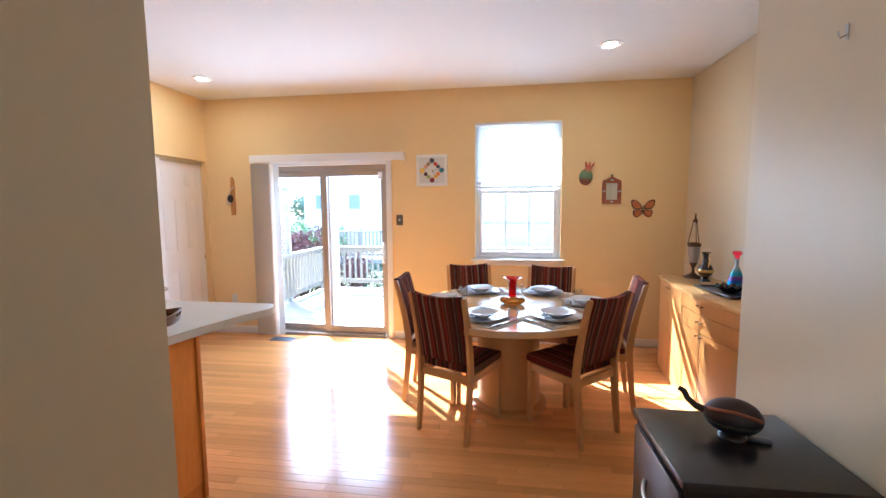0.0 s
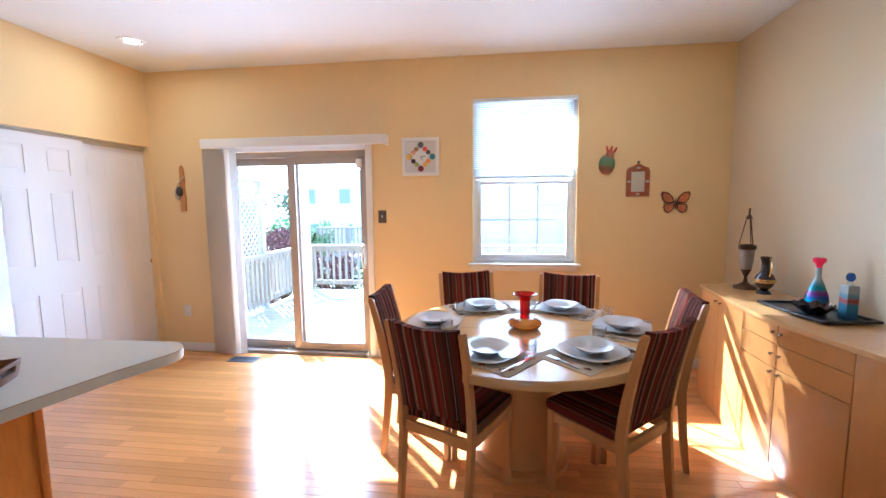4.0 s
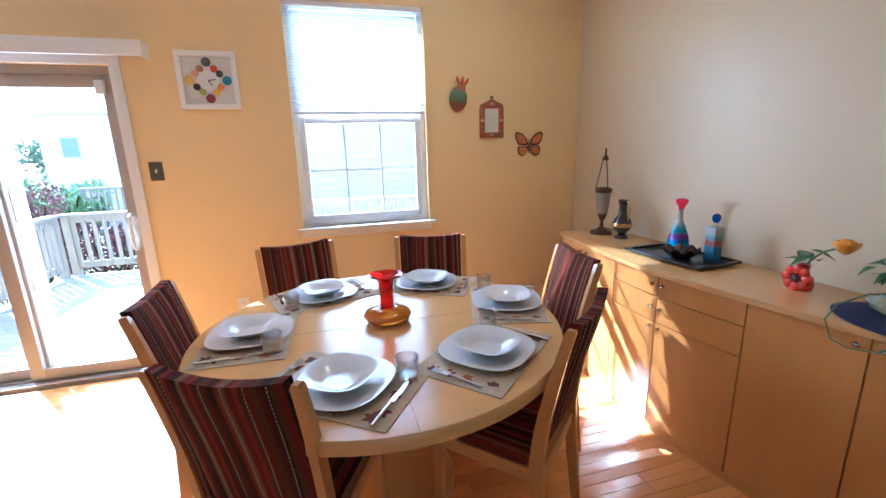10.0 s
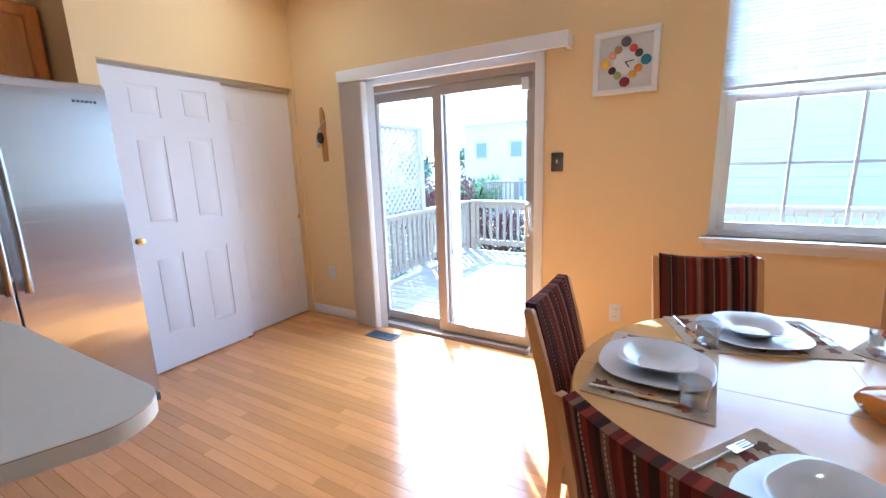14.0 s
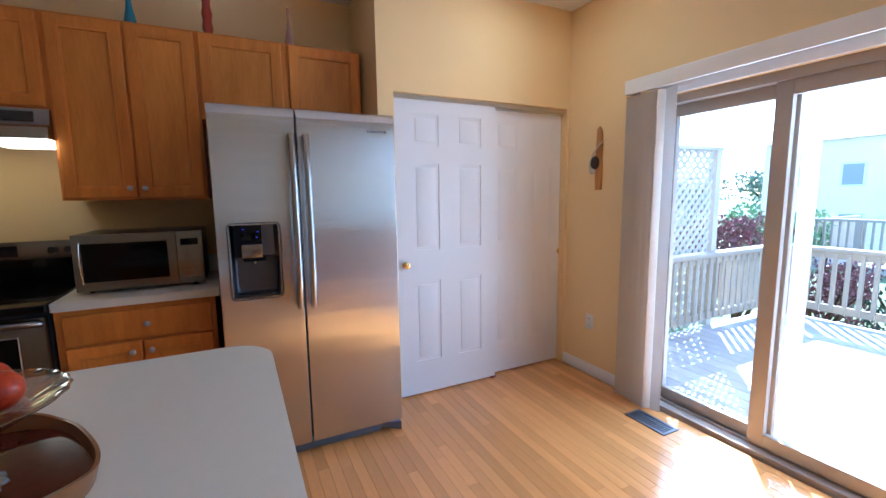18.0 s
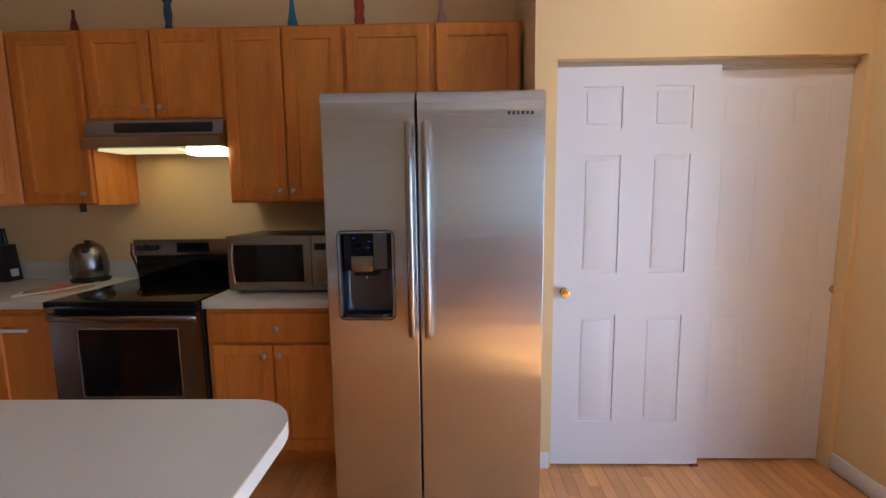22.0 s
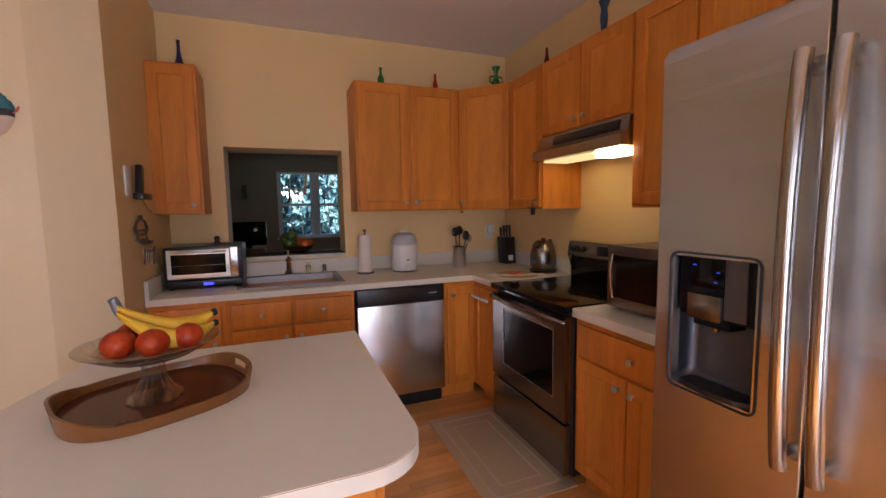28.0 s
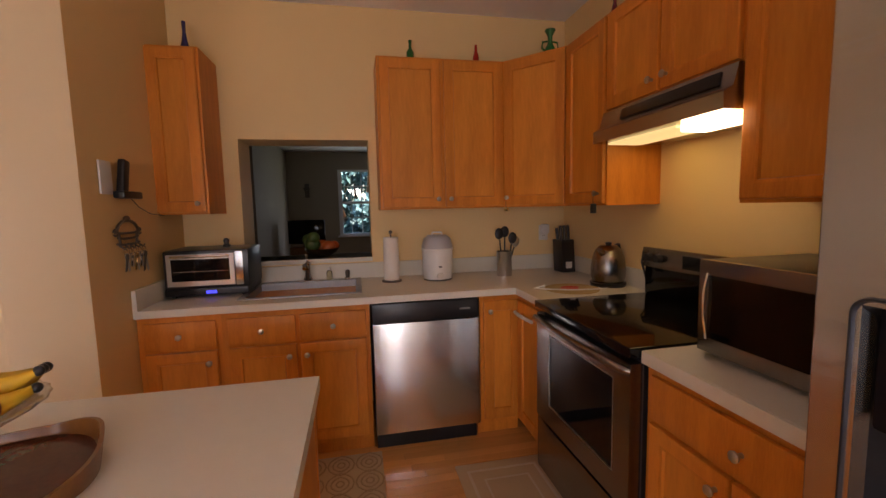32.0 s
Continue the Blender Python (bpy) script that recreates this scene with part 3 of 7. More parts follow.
def cabinet(name, m, w, depth, z0, z1, fronts, label, group, kick=0.0):
    """A cabinet whose face looks towards -y of m and whose origin is its lower left front corner on the floor plan."""
    c = thing(name, m @ pose(0, 0, z0), label, "cabinet", group)
    h = z1 - z0
    bm = boxes((0, 0.0, kick, w, depth, h))
    if kick:
        box(0.0, 0.07, 0, w, depth, kick, bm=bm)
    part("body", bm, CABINET, c)
    for (xa, xb, za, zb, knob, slab) in fronts:
        cab_door(c, xb - xa, zb - za, knob, pose(xa, -0.0005, za), slab)
    return c


def one_door(w, h, side, low=True):
    k = (w - 0.03 - 0.03 if side == "r" else 0.03, 0.05 if low else h - 0.02 - 0.06)
    return (0.012, w - 0.012, 0.012, h - 0.012, k, False)


UB, UT = 1.385, 2.32
UPPERS = "oak wall cabinets of the kitchen"
UF = 0.345  # face of the south wall cabinets
WF = WK + 0.31  # face of the west wall cabinets
# south wall: the single one beside the pass-through, then the pair
cabinet("wall_cabinet", pose(XC + 0.012, UF, 0, 0, 0, 180), 0.28, UF - S, UB, UT, [one_door(0.28, UT - UB, "r")], "honey oak wall cabinet with one recessed-panel door", UPPERS)
cabinet("wall_cabinet", pose(-2.29, UF, 0, 0, 0, 180), 0.815, UF - S, UB, UT, [(0.012, 0.396, 0.012, 0.923, (0.353, 0.05), False), (0.416, 0.803, 0.012, 0.923, (0.03, 0.05), False)], "honey oak wall cabinet with two recessed-panel doors", UPPERS)
# diagonal corner unit
cx0, cy1 = -3.105, 0.66
corner = thing("corner_wall_cabinet", pose(0, 0, UB), "diagonal honey oak corner wall cabinet", "cabinet", UPPERS)
part("body", prism([(cx0, S), (cx0, UF), (WF, cy1), (WK, cy1), (WK, S)], 0, UT - UB), CABINET, corner)
ang = math.degrees(math.atan2(cy1 - UF, WF - cx0))
dl = math.hypot(cy1 - UF, WF - cx0)
cab_door(corner, dl - 0.02, UT - UB - 0.024, (0.03, 0.05), Matrix.Translation((cx0, UF, 0.012)) @ pose(0, 0, 0, 0, 0, ang) @ pose(0.01, -0.0005, 0))
# west wall, faces look to +x
WESTM = lambda y: pose(WF, y, 0, 0, 0, 90)
RY0, RY1 = 1.075, 1.835
cabinet("wall_cabinet", WESTM(cy1), RY0 - cy1, 0.31, UB, UT, [one_door(RY0 - cy1, UT - UB, "r")], "narrow honey oak wall cabinet beside the range hood", UPPERS)
hw = (RY1 - RY0)
cabinet("wall_cabinet", WESTM(RY0), hw, 0.31, 1.84, UT, [(0.012, hw / 2 - 0.006, 0.012, 0.468, (hw / 2 - 0.05, 0.05), False), (hw / 2 + 0.006, hw - 0.012, 0.012, 0.468, (0.04, 0.05), False)], "short honey oak wall cabinet above the range hood", UPPERS)
w2 = 2.50 - RY1
cabinet("wall_cabinet", WESTM(RY1), w2, 0.31, UB, UT, [(0.012, w2 / 2 - 0.006, 0.012, 0.923, (w2 / 2 - 0.045, 0.05), False), (w2 / 2 + 0.006, w2 - 0.012, 0.012, 0.923, (0.03, 0.05), False)], "honey oak wall cabinet with two doors above the microwave", UPPERS)
w3 = 3.44 - 2.50
cabinet("wall_cabinet", WESTM(2.50), w3, 0.31, 1.84, UT, [(0.012, w3 / 2 - 0.02, 0.012, 0.468, None, False), (w3 / 2 + 0.02, w3 - 0.012, 0.012, 0.468, None, False)], "short honey oak wall cabinet above the refrigerator", UPPERS)
# base units, south run; faces look to +y
BF = 0.70
LOWERS = "oak base cabinets of the kitchen"
bh = CB


def drawer_door(xa, xb, side):
    w = xb - xa
    return [(xa, xb, 0.70, 0.845, (w / 2, 0.072), True), (xa, xb, 0.125, 0.685, ((w - 0.035) if side == "r" else 0.035, 0.50), False)]


cabinet("base_cabinet", pose(XC - 0.005, BF, 0, 0, 0, 180), 0.395, BF - S, 0, bh, drawer_door(0.03, 0.365, "r"), "honey oak base cabinet with a drawer above a door", LOWERS, 0.1)
cabinet("base_cabinet", pose(-1.43, BF, 0, 0, 0, 180), 0.755, BF - S, 0, bh, drawer_door(0.03, 0.365, "r") + drawer_door(0.385, 0.735, "l"), "honey oak sink base cabinet with two drawers and two doors", LOWERS, 0.1)
cabinet("base_cabinet", pose(-2.82, BF, 0, 0, 0, 180), 0.26, 0.6, 0, bh, [(0.02, 0.25, 0.125, 0.845, (0.035, 0.66), False)], "honey oak corner base cabinet beside the dishwasher", LOWERS, 0.1)
BWF = WK + 0.64
cabinet("base_cabinet", pose(BWF, BF + 0.0, 0, 0, 0, 90), RY0 - BF - 0.005, 0.6, 0, bh, [(0.03, RY0 - BF - 0.02, 0.125, 0.845, None, False)], "narrow honey oak corner base cabinet beside the range", LOWERS, 0.1)
w4 = 2.51 - RY1 - 0.01
cabinet("base_cabinet", pose(BWF, RY1 + 0.005, 0, 0, 0, 90), w4, 0.62, 0, bh, [(0.03, w4 - 0.02, 0.70, 0.845, (w4 / 2, 0.072), True), (0.03, w4 / 2 - 0.004, 0.125, 0.685, (w4 / 2 - 0.07, 0.51), False), (w4 / 2 + 0.004, w4 - 0.02, 0.125, 0.685, (0.035, 0.51), False)], "honey oak base cabinet below the microwave", LOWERS, 0.1)
# worktops
top = thing("worktop", pose(0, 0, 0), "off-white laminate worktop with a sink cut-out", "worktop")
SX0, SX1, SY0, SY1 = -2.13, -1.50, 0.13, 0.58
FE = 0.725
bm = holed("x", WK, XC - 0.005, S, FE, CB, CT, [(SX0, SY0, SX1, SY1)])
for v in bm.verts:
    v.co = Vector((v.co.x, v.co.z, v.co.y))
bmesh.ops.recalc_face_normals(bm, faces=bm.faces)
part("slab", bm, LAMINATE, top)
part("return_slab", box(WK, FE, CB, WK + 0.665, RY0, CT), LAMINATE, top)
part("backsplash", boxes((WK, S, CT, XC - 0.005, S + 0.02, CT + 0.105), (WK, S + 0.02, CT, WK + 0.02, RY0, CT + 0.105), (XC - 0.025, S + 0.02, CT, XC - 0.005, FE, CT + 0.105)), LAMINATE, top)
top2 = thing("worktop", pose(0, 0, 0), "short off-white laminate worktop under the microwave", "worktop")
part("slab", box(WK, RY1 + 0.002, CB, WK + 0.655, 2.53, CT), LAMINATE, top2)
part("front_edge", box(WK + 0.655, RY1 + 0.002, CB - 0.004, WK + 0.667, 2.53, CT, 0.003), LAMINATE, top2)
part("backsplash", box(WK, RY1 + 0.002, CT, WK + 0.02, 2.53, CT + 0.105), LAMINATE, top2)
structure("pass_through_ledge", box(PX0, S - 0.32, PZ0 - 0.03, PX1, S + 0.02, PZ0, 0.004), LAMINATE, "off-white ledge of the pass-through")
# peninsula
pen_outline = [(-2.016, 1.785), (-1.155, 1.785), (-1.12, 1.97), (-1.075, 2.19), (-1.015, 2.42)] + arc(-1.055, 2.603, 0.105, -20, 90, 7) + arc(-1.887, 2.575, 0.133, 90, 180, 8)
pen = thing("peninsula_worktop", pose(0, 0, 0), "off-white laminate peninsula worktop with rounded corners", "worktop")
part("edge_band", prism(pen_outline, CB, CT - 0.003), LAMINATE, pen, "off-white laminate edge band")
part("core_seam", prism(pen_outline, CT - 0.003, CT - 0.0015), SUBFLOOR, pen, "thin brown seam line")
part("surface", prism(pen_outline, CT - 0.0015, CT), LAMINATE, pen)
pc = thing("peninsula_cabinet", pose(0, 0, 0), "honey oak panelled cabinet below the peninsula worktop", "cabinet")
part("body", prism([(-1.996, 1.826), (-1.196, 1.826), (-1.176, 2.294), (-1.996, 2.294)], 0, CB), CABINET, pc)
part("end_panel", prism([(-1.195, 1.845), (-1.19, 1.845), (-1.171, 2.275), (-1.176, 2.275)], 0.09, CB), PANEL, pc)
part("back_panel", box(-1.975, 2.295, 0.09, -1.195, 2.30, CB), PANEL, pc)
part("kitchen_panel", box(-2.002, 1.845, 0.09, -1.997, 2.275, CB), PANEL, pc)
part("hall_panel", box(-1.975, 1.82, 0.09, -1.215, 1.825, CB), PANEL, pc)
for cx, cy in ((-1.192, 1.832), (-1.173, 2.288), (-1.992, 1.832), (-1.992, 2.288)):
    part("corner_trim", box(cx - 0.012, cy - 0.012, 0.0, cx + 0.012, cy + 0.012, CB, 0.002), CABINET, pc)

# refrigerator
FR0, FR1, FRF, FRH = 2.545, 3.442, -2.767, 1.826
fridge = thing("refrigerator", pose(FRF, FR0, 0), "stainless steel side-by-side refrigerator with a water dispenser", "refrigerator")
fw = FR1 - FR0
part("body", box(-0.86, 0.01, 0.03, -0.075, fw - 0.01, FRH - 0.02, 0.006), DARKGREY, fridge)
split = 0.383
DY0, DY1, DZ0, DZ1 = 0.045, 0.285, 0.89, 1.27


def soft_front(bm, top, width):
    """Rounds the front edges of a fridge door."""
    for kind, off in (("top", 0.05), ("side", 0.009)):
        edges = [e for e in bm.edges if all(abs(v.co.x) < 1e-5 for v in e.verts) and (all(abs(v.co.z - top) < 1e-4 for v in e.verts) if kind == "top" else (all(abs(v.co.y - width[0]) < 1e-4 for v in e.verts) or all(abs(v.co.y - width[1]) < 1e-4 for v in e.verts)))]
        bmesh.ops.bevel(bm, geom=edges, offset=off, segments=4, profile=0.5, affect="EDGES", clamp_overlap=True)
    return bm


part("left_door", soft_front(holed("y", 0, split - 0.004, 0.07, FRH, -0.07, 0, [(DY0 + 0.012, DZ0 + 0.012, DY1 - 0.012, DZ1 - 0.012)]), FRH, (0, split - 0.004)), STEEL, fridge)
part("right_door", soft_front(holed("y", split + 0.004, fw, 0.07, FRH, -0.07, 0, []), FRH, (split + 0.004, fw)), STEEL, fridge)


def round_rect(y0, z0, y1, z1, r, x):
    pts = arc(y1 - r, z1 - r, r, 0, 90, 5) + arc(y0 + r, z1 - r, r, 90, 180, 5) + arc(y0 + r, z0 + r, r, 180, 270, 5) + arc(y1 - r, z0 + r, r, 270, 360, 5)
    return [(x, y, z) for y, z in pts]


def nested(steps, close):
    """A shell through ever smaller rounded rectangles round the dispenser's mouth."""
    bm = bmesh.new()
    loops = [[bm.verts.new(p) for p in round_rect(DY0 + k, DZ0 + k, DY1 - k, DZ1 - k, r, x)] for k, x, r in steps]
    for la, lb in zip(loops, loops[1:]):
        for i in range(len(la)):
            j = (i + 1) % len(la)
            bm.faces.new((la[i], la[j], lb[j], lb[i]))
    if close:
        bm.faces.new(loops[-1])
    bmesh.ops.recalc_face_normals(bm, faces=bm.faces)
    return bm


DISPENSER = material("black_gloss_plastic", (0.009, 0.010, 0.013), 0.12)
DISPENSER.node_tree.nodes["Principled BSDF"].inputs["Specular IOR Level"].default_value = 0.14
RECESS = material("grey_satin_recess", (0.075, 0.085, 0.105), 0.34, 0.85, vary=0.2, scale=8)
disp = part("dispenser", nested(((0.004, 0.003, 0.022), (0.008, -0.004, 0.022), (0.014, -0.04, 0.024), (0.022, -0.064, 0.028), (0.036, -0.076, 0.032), (0.06, -0.08, 0.03)), True), RECESS, fridge, "deep grey water and ice dispenser recess")
part("bezel", nested(((0.0, 0.0005, 0.024), (0.0015, 0.005, 0.023), (0.004, 0.005, 0.022), (0.006, 0.0, 0.021)), False), RECESS, disp)
HANDLESTEEL = material("satin_handle_steel", (0.46, 0.44, 0.42), 0.22, 1.0, vary=0.2, scale=8, stretch=(1, 1, 10))
for hy in (split - 0.026, split + 0.040):
    h_ = part("handle", tube([(0.034, hy, 0.828), (0.040, hy, 0.86), (0.050, hy, 0.98), (0.056, hy, 1.12), (0.058, hy, 1.26), (0.056, hy, 1.40), (0.050, hy, 1.54), (0.040, hy, 1.66), (0.034, hy, 1.692)], 0.0165, 16), HANDLESTEEL, fridge, "long bowed steel bar handle")
    for hz in (0.86, 1.66):
        part("mount", rod((0.0, hy, hz), (0.04, hy, hz), 0.012), DARKSTEEL, h_)
FOOTGREY = material("blue_grey_plastic", (0.10, 0.11, 0.13), 0.4, vary=0.2, scale=12)
part("kick_grille", box(-0.10, 0.12, 0.012, -0.03, fw - 0.12, 0.06, 0.004), FOOTGREY, fridge)
for ya, yb in ((0.004, 0.12), (fw - 0.004, fw - 0.12)):
    bm = bmesh.new()
    va = [bm.verts.new((x, ya, z)) for x, z in ((-0.10, 0.0), (-0.004, 0.0), (-0.004, 0.05), (-0.10, 0.06))]
    vb = [bm.verts.new((x, yb, z)) for x, z in ((-0.10, 0.03), (-0.03, 0.03), (-0.03, 0.06), (-0.10, 0.06))]
    bm.faces.new(va), bm.faces.new(vb[::-1])
    for i in range(4):
        bm.faces.new((va[i], va[(i + 1) % 4], vb[(i + 1) % 4], vb[i]))
    bmesh.ops.recalc_face_normals(bm, faces=bm.faces)
    part("foot_cover", bm, FOOTGREY, fridge)

# range and hood
rng = thing("range", pose(WK + 0.02, RY0 + 0.004, 0), "stainless steel electric range with a black glass cooktop", "range")
rw = RY1 - RY0 - 0.008
part("body", box(0, 0, 0.05, 0.63, rw, CT - 0.03), BLACK, rng)
part("cooktop", box(0.0, 0, CT - 0.028, 0.685, rw, CT + 0.008, 0.006), BLACKGLASS, rng)
part("oven_door", holed("y", 0.008, rw - 0.008, 0.335, 0.862, 0.63, 0.675, [(0.14, 0.43, rw - 0.10, 0.785)]), DARKSTEEL, rng)
part("oven_window", box(0.632, 0.14, 0.43, 0.671, rw - 0.10, 0.785), BLACKGLASS, rng)
part("window_trim", ring(0.14, 0.43, rw - 0.10, 0.785, 0.006, 0.0, -0.001, 0.003), NICKEL, rng).matrix_basis = pose(0.674, 0, 0, 0, 0, 90)
part("handle", tube([(0.67, 0.02, 0.835), (0.695, 0.035, 0.842), (0.712, rw * 0.25, 0.845), (0.72, rw / 2, 0.846), (0.712, rw * 0.75, 0.845), (0.695, rw - 0.035, 0.842), (0.67, rw - 0.02, 0.835)], 0.016, 12), DARKSTEEL, rng)
part("drawer", box(0.63, 0.008, 0.06, 0.672, rw - 0.008, 0.318, 0.004), DARKSTEEL, rng)
part("back_panel", boxes((0, 0, CT + 0.008, 0.06, rw, 1.15), bevel=0.004), BLACKGLASS, rng)
part("control_panel", box(0.055, 0.0, 1.065, 0.075, rw, 1.165, 0.004), DARKSTEEL, rng)
part("display", box(0.074, rw / 2 - 0.1, 1.085, 0.078, rw / 2 + 0.1, 1.145), BLACKGLASS, rng)
for ky in (0.055, 0.125, rw - 0.125, rw - 0.055):
    part("control_knob", rod((0.074, ky, 1.115), (0.10, ky, 1.115), 0.022, 0.019, 20), BLACK, rng)
hood = thing("range_hood", pose(WK, RY0, 1.69), "stainless under-cabinet range hood with its lamp lit", "range hood")
hd = 0.39
prof = [(0, 0.15), (0.335, 0.15), (0.355, 0.075), (hd, 0.055), (hd, 0.0), (0, 0.0)]
bm = bmesh.new()
va = [bm.verts.new((x, 0, z)) for x, z in prof]
vb = [bm.verts.new((x, hw, z)) for x, z in prof]
bm.faces.new(va), bm.faces.new(vb[::-1])
for i in range(6):
    bm.faces.new((va[i], vb[i], vb[(i + 1) % 6], va[(i + 1) % 6]))
bmesh.ops.recalc_face_normals(bm, faces=bm.faces)
part("shell", bm, material("satin_hood_steel", (0.40, 0.39, 0.38), 0.27, 1.0, vary=0.2, scale=8, stretch=(8, 1, 8)), hood)
bm = box(0, 0.16, 0, 0.006, hw - 0.06, 0.045, 0.002)
bm.transform(pose(0.3495, 0, 0.09, 0, -14.9, 0))
part("vent_slot", bm, BLACK, hood)
LENS = glow("hood_lamp_lens", (1.0, 0.84, 0.55), 1.2)
part("lamp_lens", box(0.27, 0.57, -0.042, 0.383, 0.752, 0.002, 0.006), LENS, hood, "lit lamp lens")
# faint emission stands in for lamplight falling on the filter
part("lit_filter", box(0.16, 0.05, -0.012, 0.34, 0.50, -0.001, 0.003), glow("filter_glow", (1.0, 0.80, 0.34), 0.16), hood, "filter panel with the lamp's yellow light put in as a glow")
part("filter", box(0.03, 0.03, -0.006, 0.15, 0.72, -0.001), STEEL, hood)
area("hood_lamp", look((WK + 0.24, RY0 + 0.27, 1.672), (WK + 0.20, RY0 + 0.24, 0)), 0.2, 0.36, 0.08, (1.0, 0.74, 0.25))
# dishwasher
dwm = thing("dishwasher", pose(-2.195, BF + 0.005, 0, 0, 0, 180), "stainless steel dishwasher with a black control strip", "dishwasher")
part("tub", box(0.005, 0.03, 0.1, 0.615, 0.58, 0.872), DARKGREY, dwm)
part("door", box(0.006, -0.02, 0.115, 0.614, 0.03, 0.755, 0.004), UPSTEEL, dwm)
part("control_strip", box(0.006, -0.02, 0.76, 0.614, 0.03, 0.868, 0.006), BLACK, dwm)
part("kick_plate", box(0.01, 0.05, 0.0, 0.61, 0.08, 0.1), BLACK, dwm)
part("badge", box(0.5, -0.022, 0.81, 0.56, -0.0195, 0.82), NICKEL, dwm)
# microwave
mwv = thing("microwave_oven", pose(-3.185, 1.90, CT + 0.001), "stainless countertop microwave oven with a dark window", "microwave")
mw, mh, md = 0.56, 0.30, 0.42
part("case", box(-md, 0, 0.015, -0.02, mw, mh, 0.006), BLACK, mwv)
part("door", holed("y", 0, mw * 0.78, 0.015, mh, -0.02, 0, [(0.035, 0.06, mw * 0.78 - 0.04, mh - 0.045)]), DARKSTEEL, mwv)
part("door_trim", tube([(-0.002, 0.03, 0.055), (0.006, 0.027, 0.11), (0.008, 0.026, 0.16), (0.006, 0.027, 0.21), (-0.002, 0.03, mh - 0.04)], 0.005, 8), CHROME, mwv)
part("door_window", box(-0.02, 0.035, 0.06, -0.004, mw * 0.78 - 0.04, mh - 0.045), BLACKGLASS, mwv)
cp = part("control_panel", box(-0.02, mw * 0.78 + 0.002, 0.015, 0.0, mw, mh, 0.003), DARKSTEEL, mwv)
part("display", box(0.0, mw * 0.78 + 0.02, mh - 0.075, 0.002, mw - 0.02, mh - 0.04), BLACKGLASS, cp)
for r in range(5):
    for c in range(3):
        part("button", box(0.0, mw * 0.8 + 0.015 + 0.03 * c, 0.05 + 0.03 * r, 0.002, mw * 0.8 + 0.037 + 0.03 * c, 0.068 + 0.03 * r), DARKSTEEL, cp)
for fx in (-0.38, -0.05):
    for fy in (0.05, mw - 0.05):
        part("foot", rod((fx, fy, 0), (fx, fy, 0.016), 0.012), BLACK, mwv)

# ---- dining table and chairs ----
TX, TY = 0.378, 3.56
table = thing("dining_table", pose(TX, TY, 0), "round pale birch dining table on a curved pedestal", "table")
part("tabletop", lathe([(0.0, 0.70), (0.697, 0.70), (0.71, 0.706), (0.712, 0.74), (0.706, 0.748), (0.0, 0.748)], 96), BIRCH_TOP, table)
SEAM = material("table_leaf_seam", (0.30, 0.15, 0.05), 0.5)
part("leaf_seam", box(-0.704, -0.001, 0.747, 0.704, 0.001, 0.7484), SEAM, table)
part("leaf_seam", box(-0.001, -0.704, 0.747, 0.001, 0.704, 0.7483), SEAM, table)
part("pedestal", lathe([(0.0, 0.04), (0.23, 0.04), (0.23, 0.70), (0.0, 0.70)], 48), BIRCH, table)
part("foot_ring", lathe([(0.0, 0.0), (0.28, 0.0), (0.28, 0.03), (0.265, 0.04), (0.0, 0.04)], 48), BIRCH, table)


def striped_fabric():
    m = material("striped_upholstery", (0.2, 0.02, 0.02), 0.9)
    nodes, links = m.node_tree.nodes, m.node_tree.links
    b = nodes["Principled BSDF"]
    b.inputs["Specular IOR Level"].default_value = 0.08
    co = nodes.new("ShaderNodeTexCoord")
    sep = nodes.new("ShaderNodeSeparateXYZ")
    links.new(co.outputs["Object"], sep.inputs[0])
    wob = nodes.new("ShaderNodeMath")
    wob.operation = "MULTIPLY_ADD"
    links.new(sep.outputs["X"], wob.inputs[0])
    wob.inputs[1].default_value, wob.inputs[2].default_value = 2.42, 0.5
    ramp = nodes.new("ShaderNodeValToRGB")
    ramp.color_ramp.interpolation = "CONSTANT"
    cols = [(0.13, 0.020, 0.014), (0.046, 0.020, 0.013), (0.22, 0.036, 0.020), (0.20, 0.10, 0.055), (0.085, 0.038, 0.02), (0.075, 0.016, 0.012), (0.034, 0.014, 0.011)]
    rc = random.Random(12)
    stops, at = [], 0.0
    while at < 0.985:
        stops.append((at, rc.choice([k for k in (0, 0, 1, 2, 2, 3, 4, 5, 6) if not stops or k != stops[-1][1]])))
        at += rc.uniform(0.022, 0.046)
    stops = stops[:31]
    els = ramp.color_ramp.elements
    els[0].position, els[0].color = 0, (*cols[0], 1)
    els[1].position, els[1].color = stops[1][0], (*cols[stops[1][1]], 1)
    for p, c in stops[2:]:
        els.new(p).color = (*cols[c], 1)
    links.new(wob.outputs[0], ramp.inputs[0])
    links.new(ramp.outputs[0], b.inputs["Base Color"])
    n = nodes.new("ShaderNodeTexNoise")
    n.inputs["Scale"].default_value = 700
    links.new(co.outputs["Object"], n.inputs["Vector"])
    bp = nodes.new("ShaderNodeBump")
    bp.inputs["Strength"].default_value, bp.inputs["Distance"].default_value = 0.5, 0.001
    links.new(n.outputs[0], bp.inputs["Height"])
    links.new(bp.outputs[0], b.inputs["Normal"])
    return m


FABRIC = striped_fabric()
STITCH = material("pale_stitching", (0.40, 0.28, 0.20), 0.9)


def post_y(z):
    """How far forward the back stands at a height."""
    return 0.045 - (0.095 * ((z - 0.46) / 0.48) ** 1.4 if z > 0.46 else 0.045 * ((0.46 - z) / 0.46) ** 1.4)


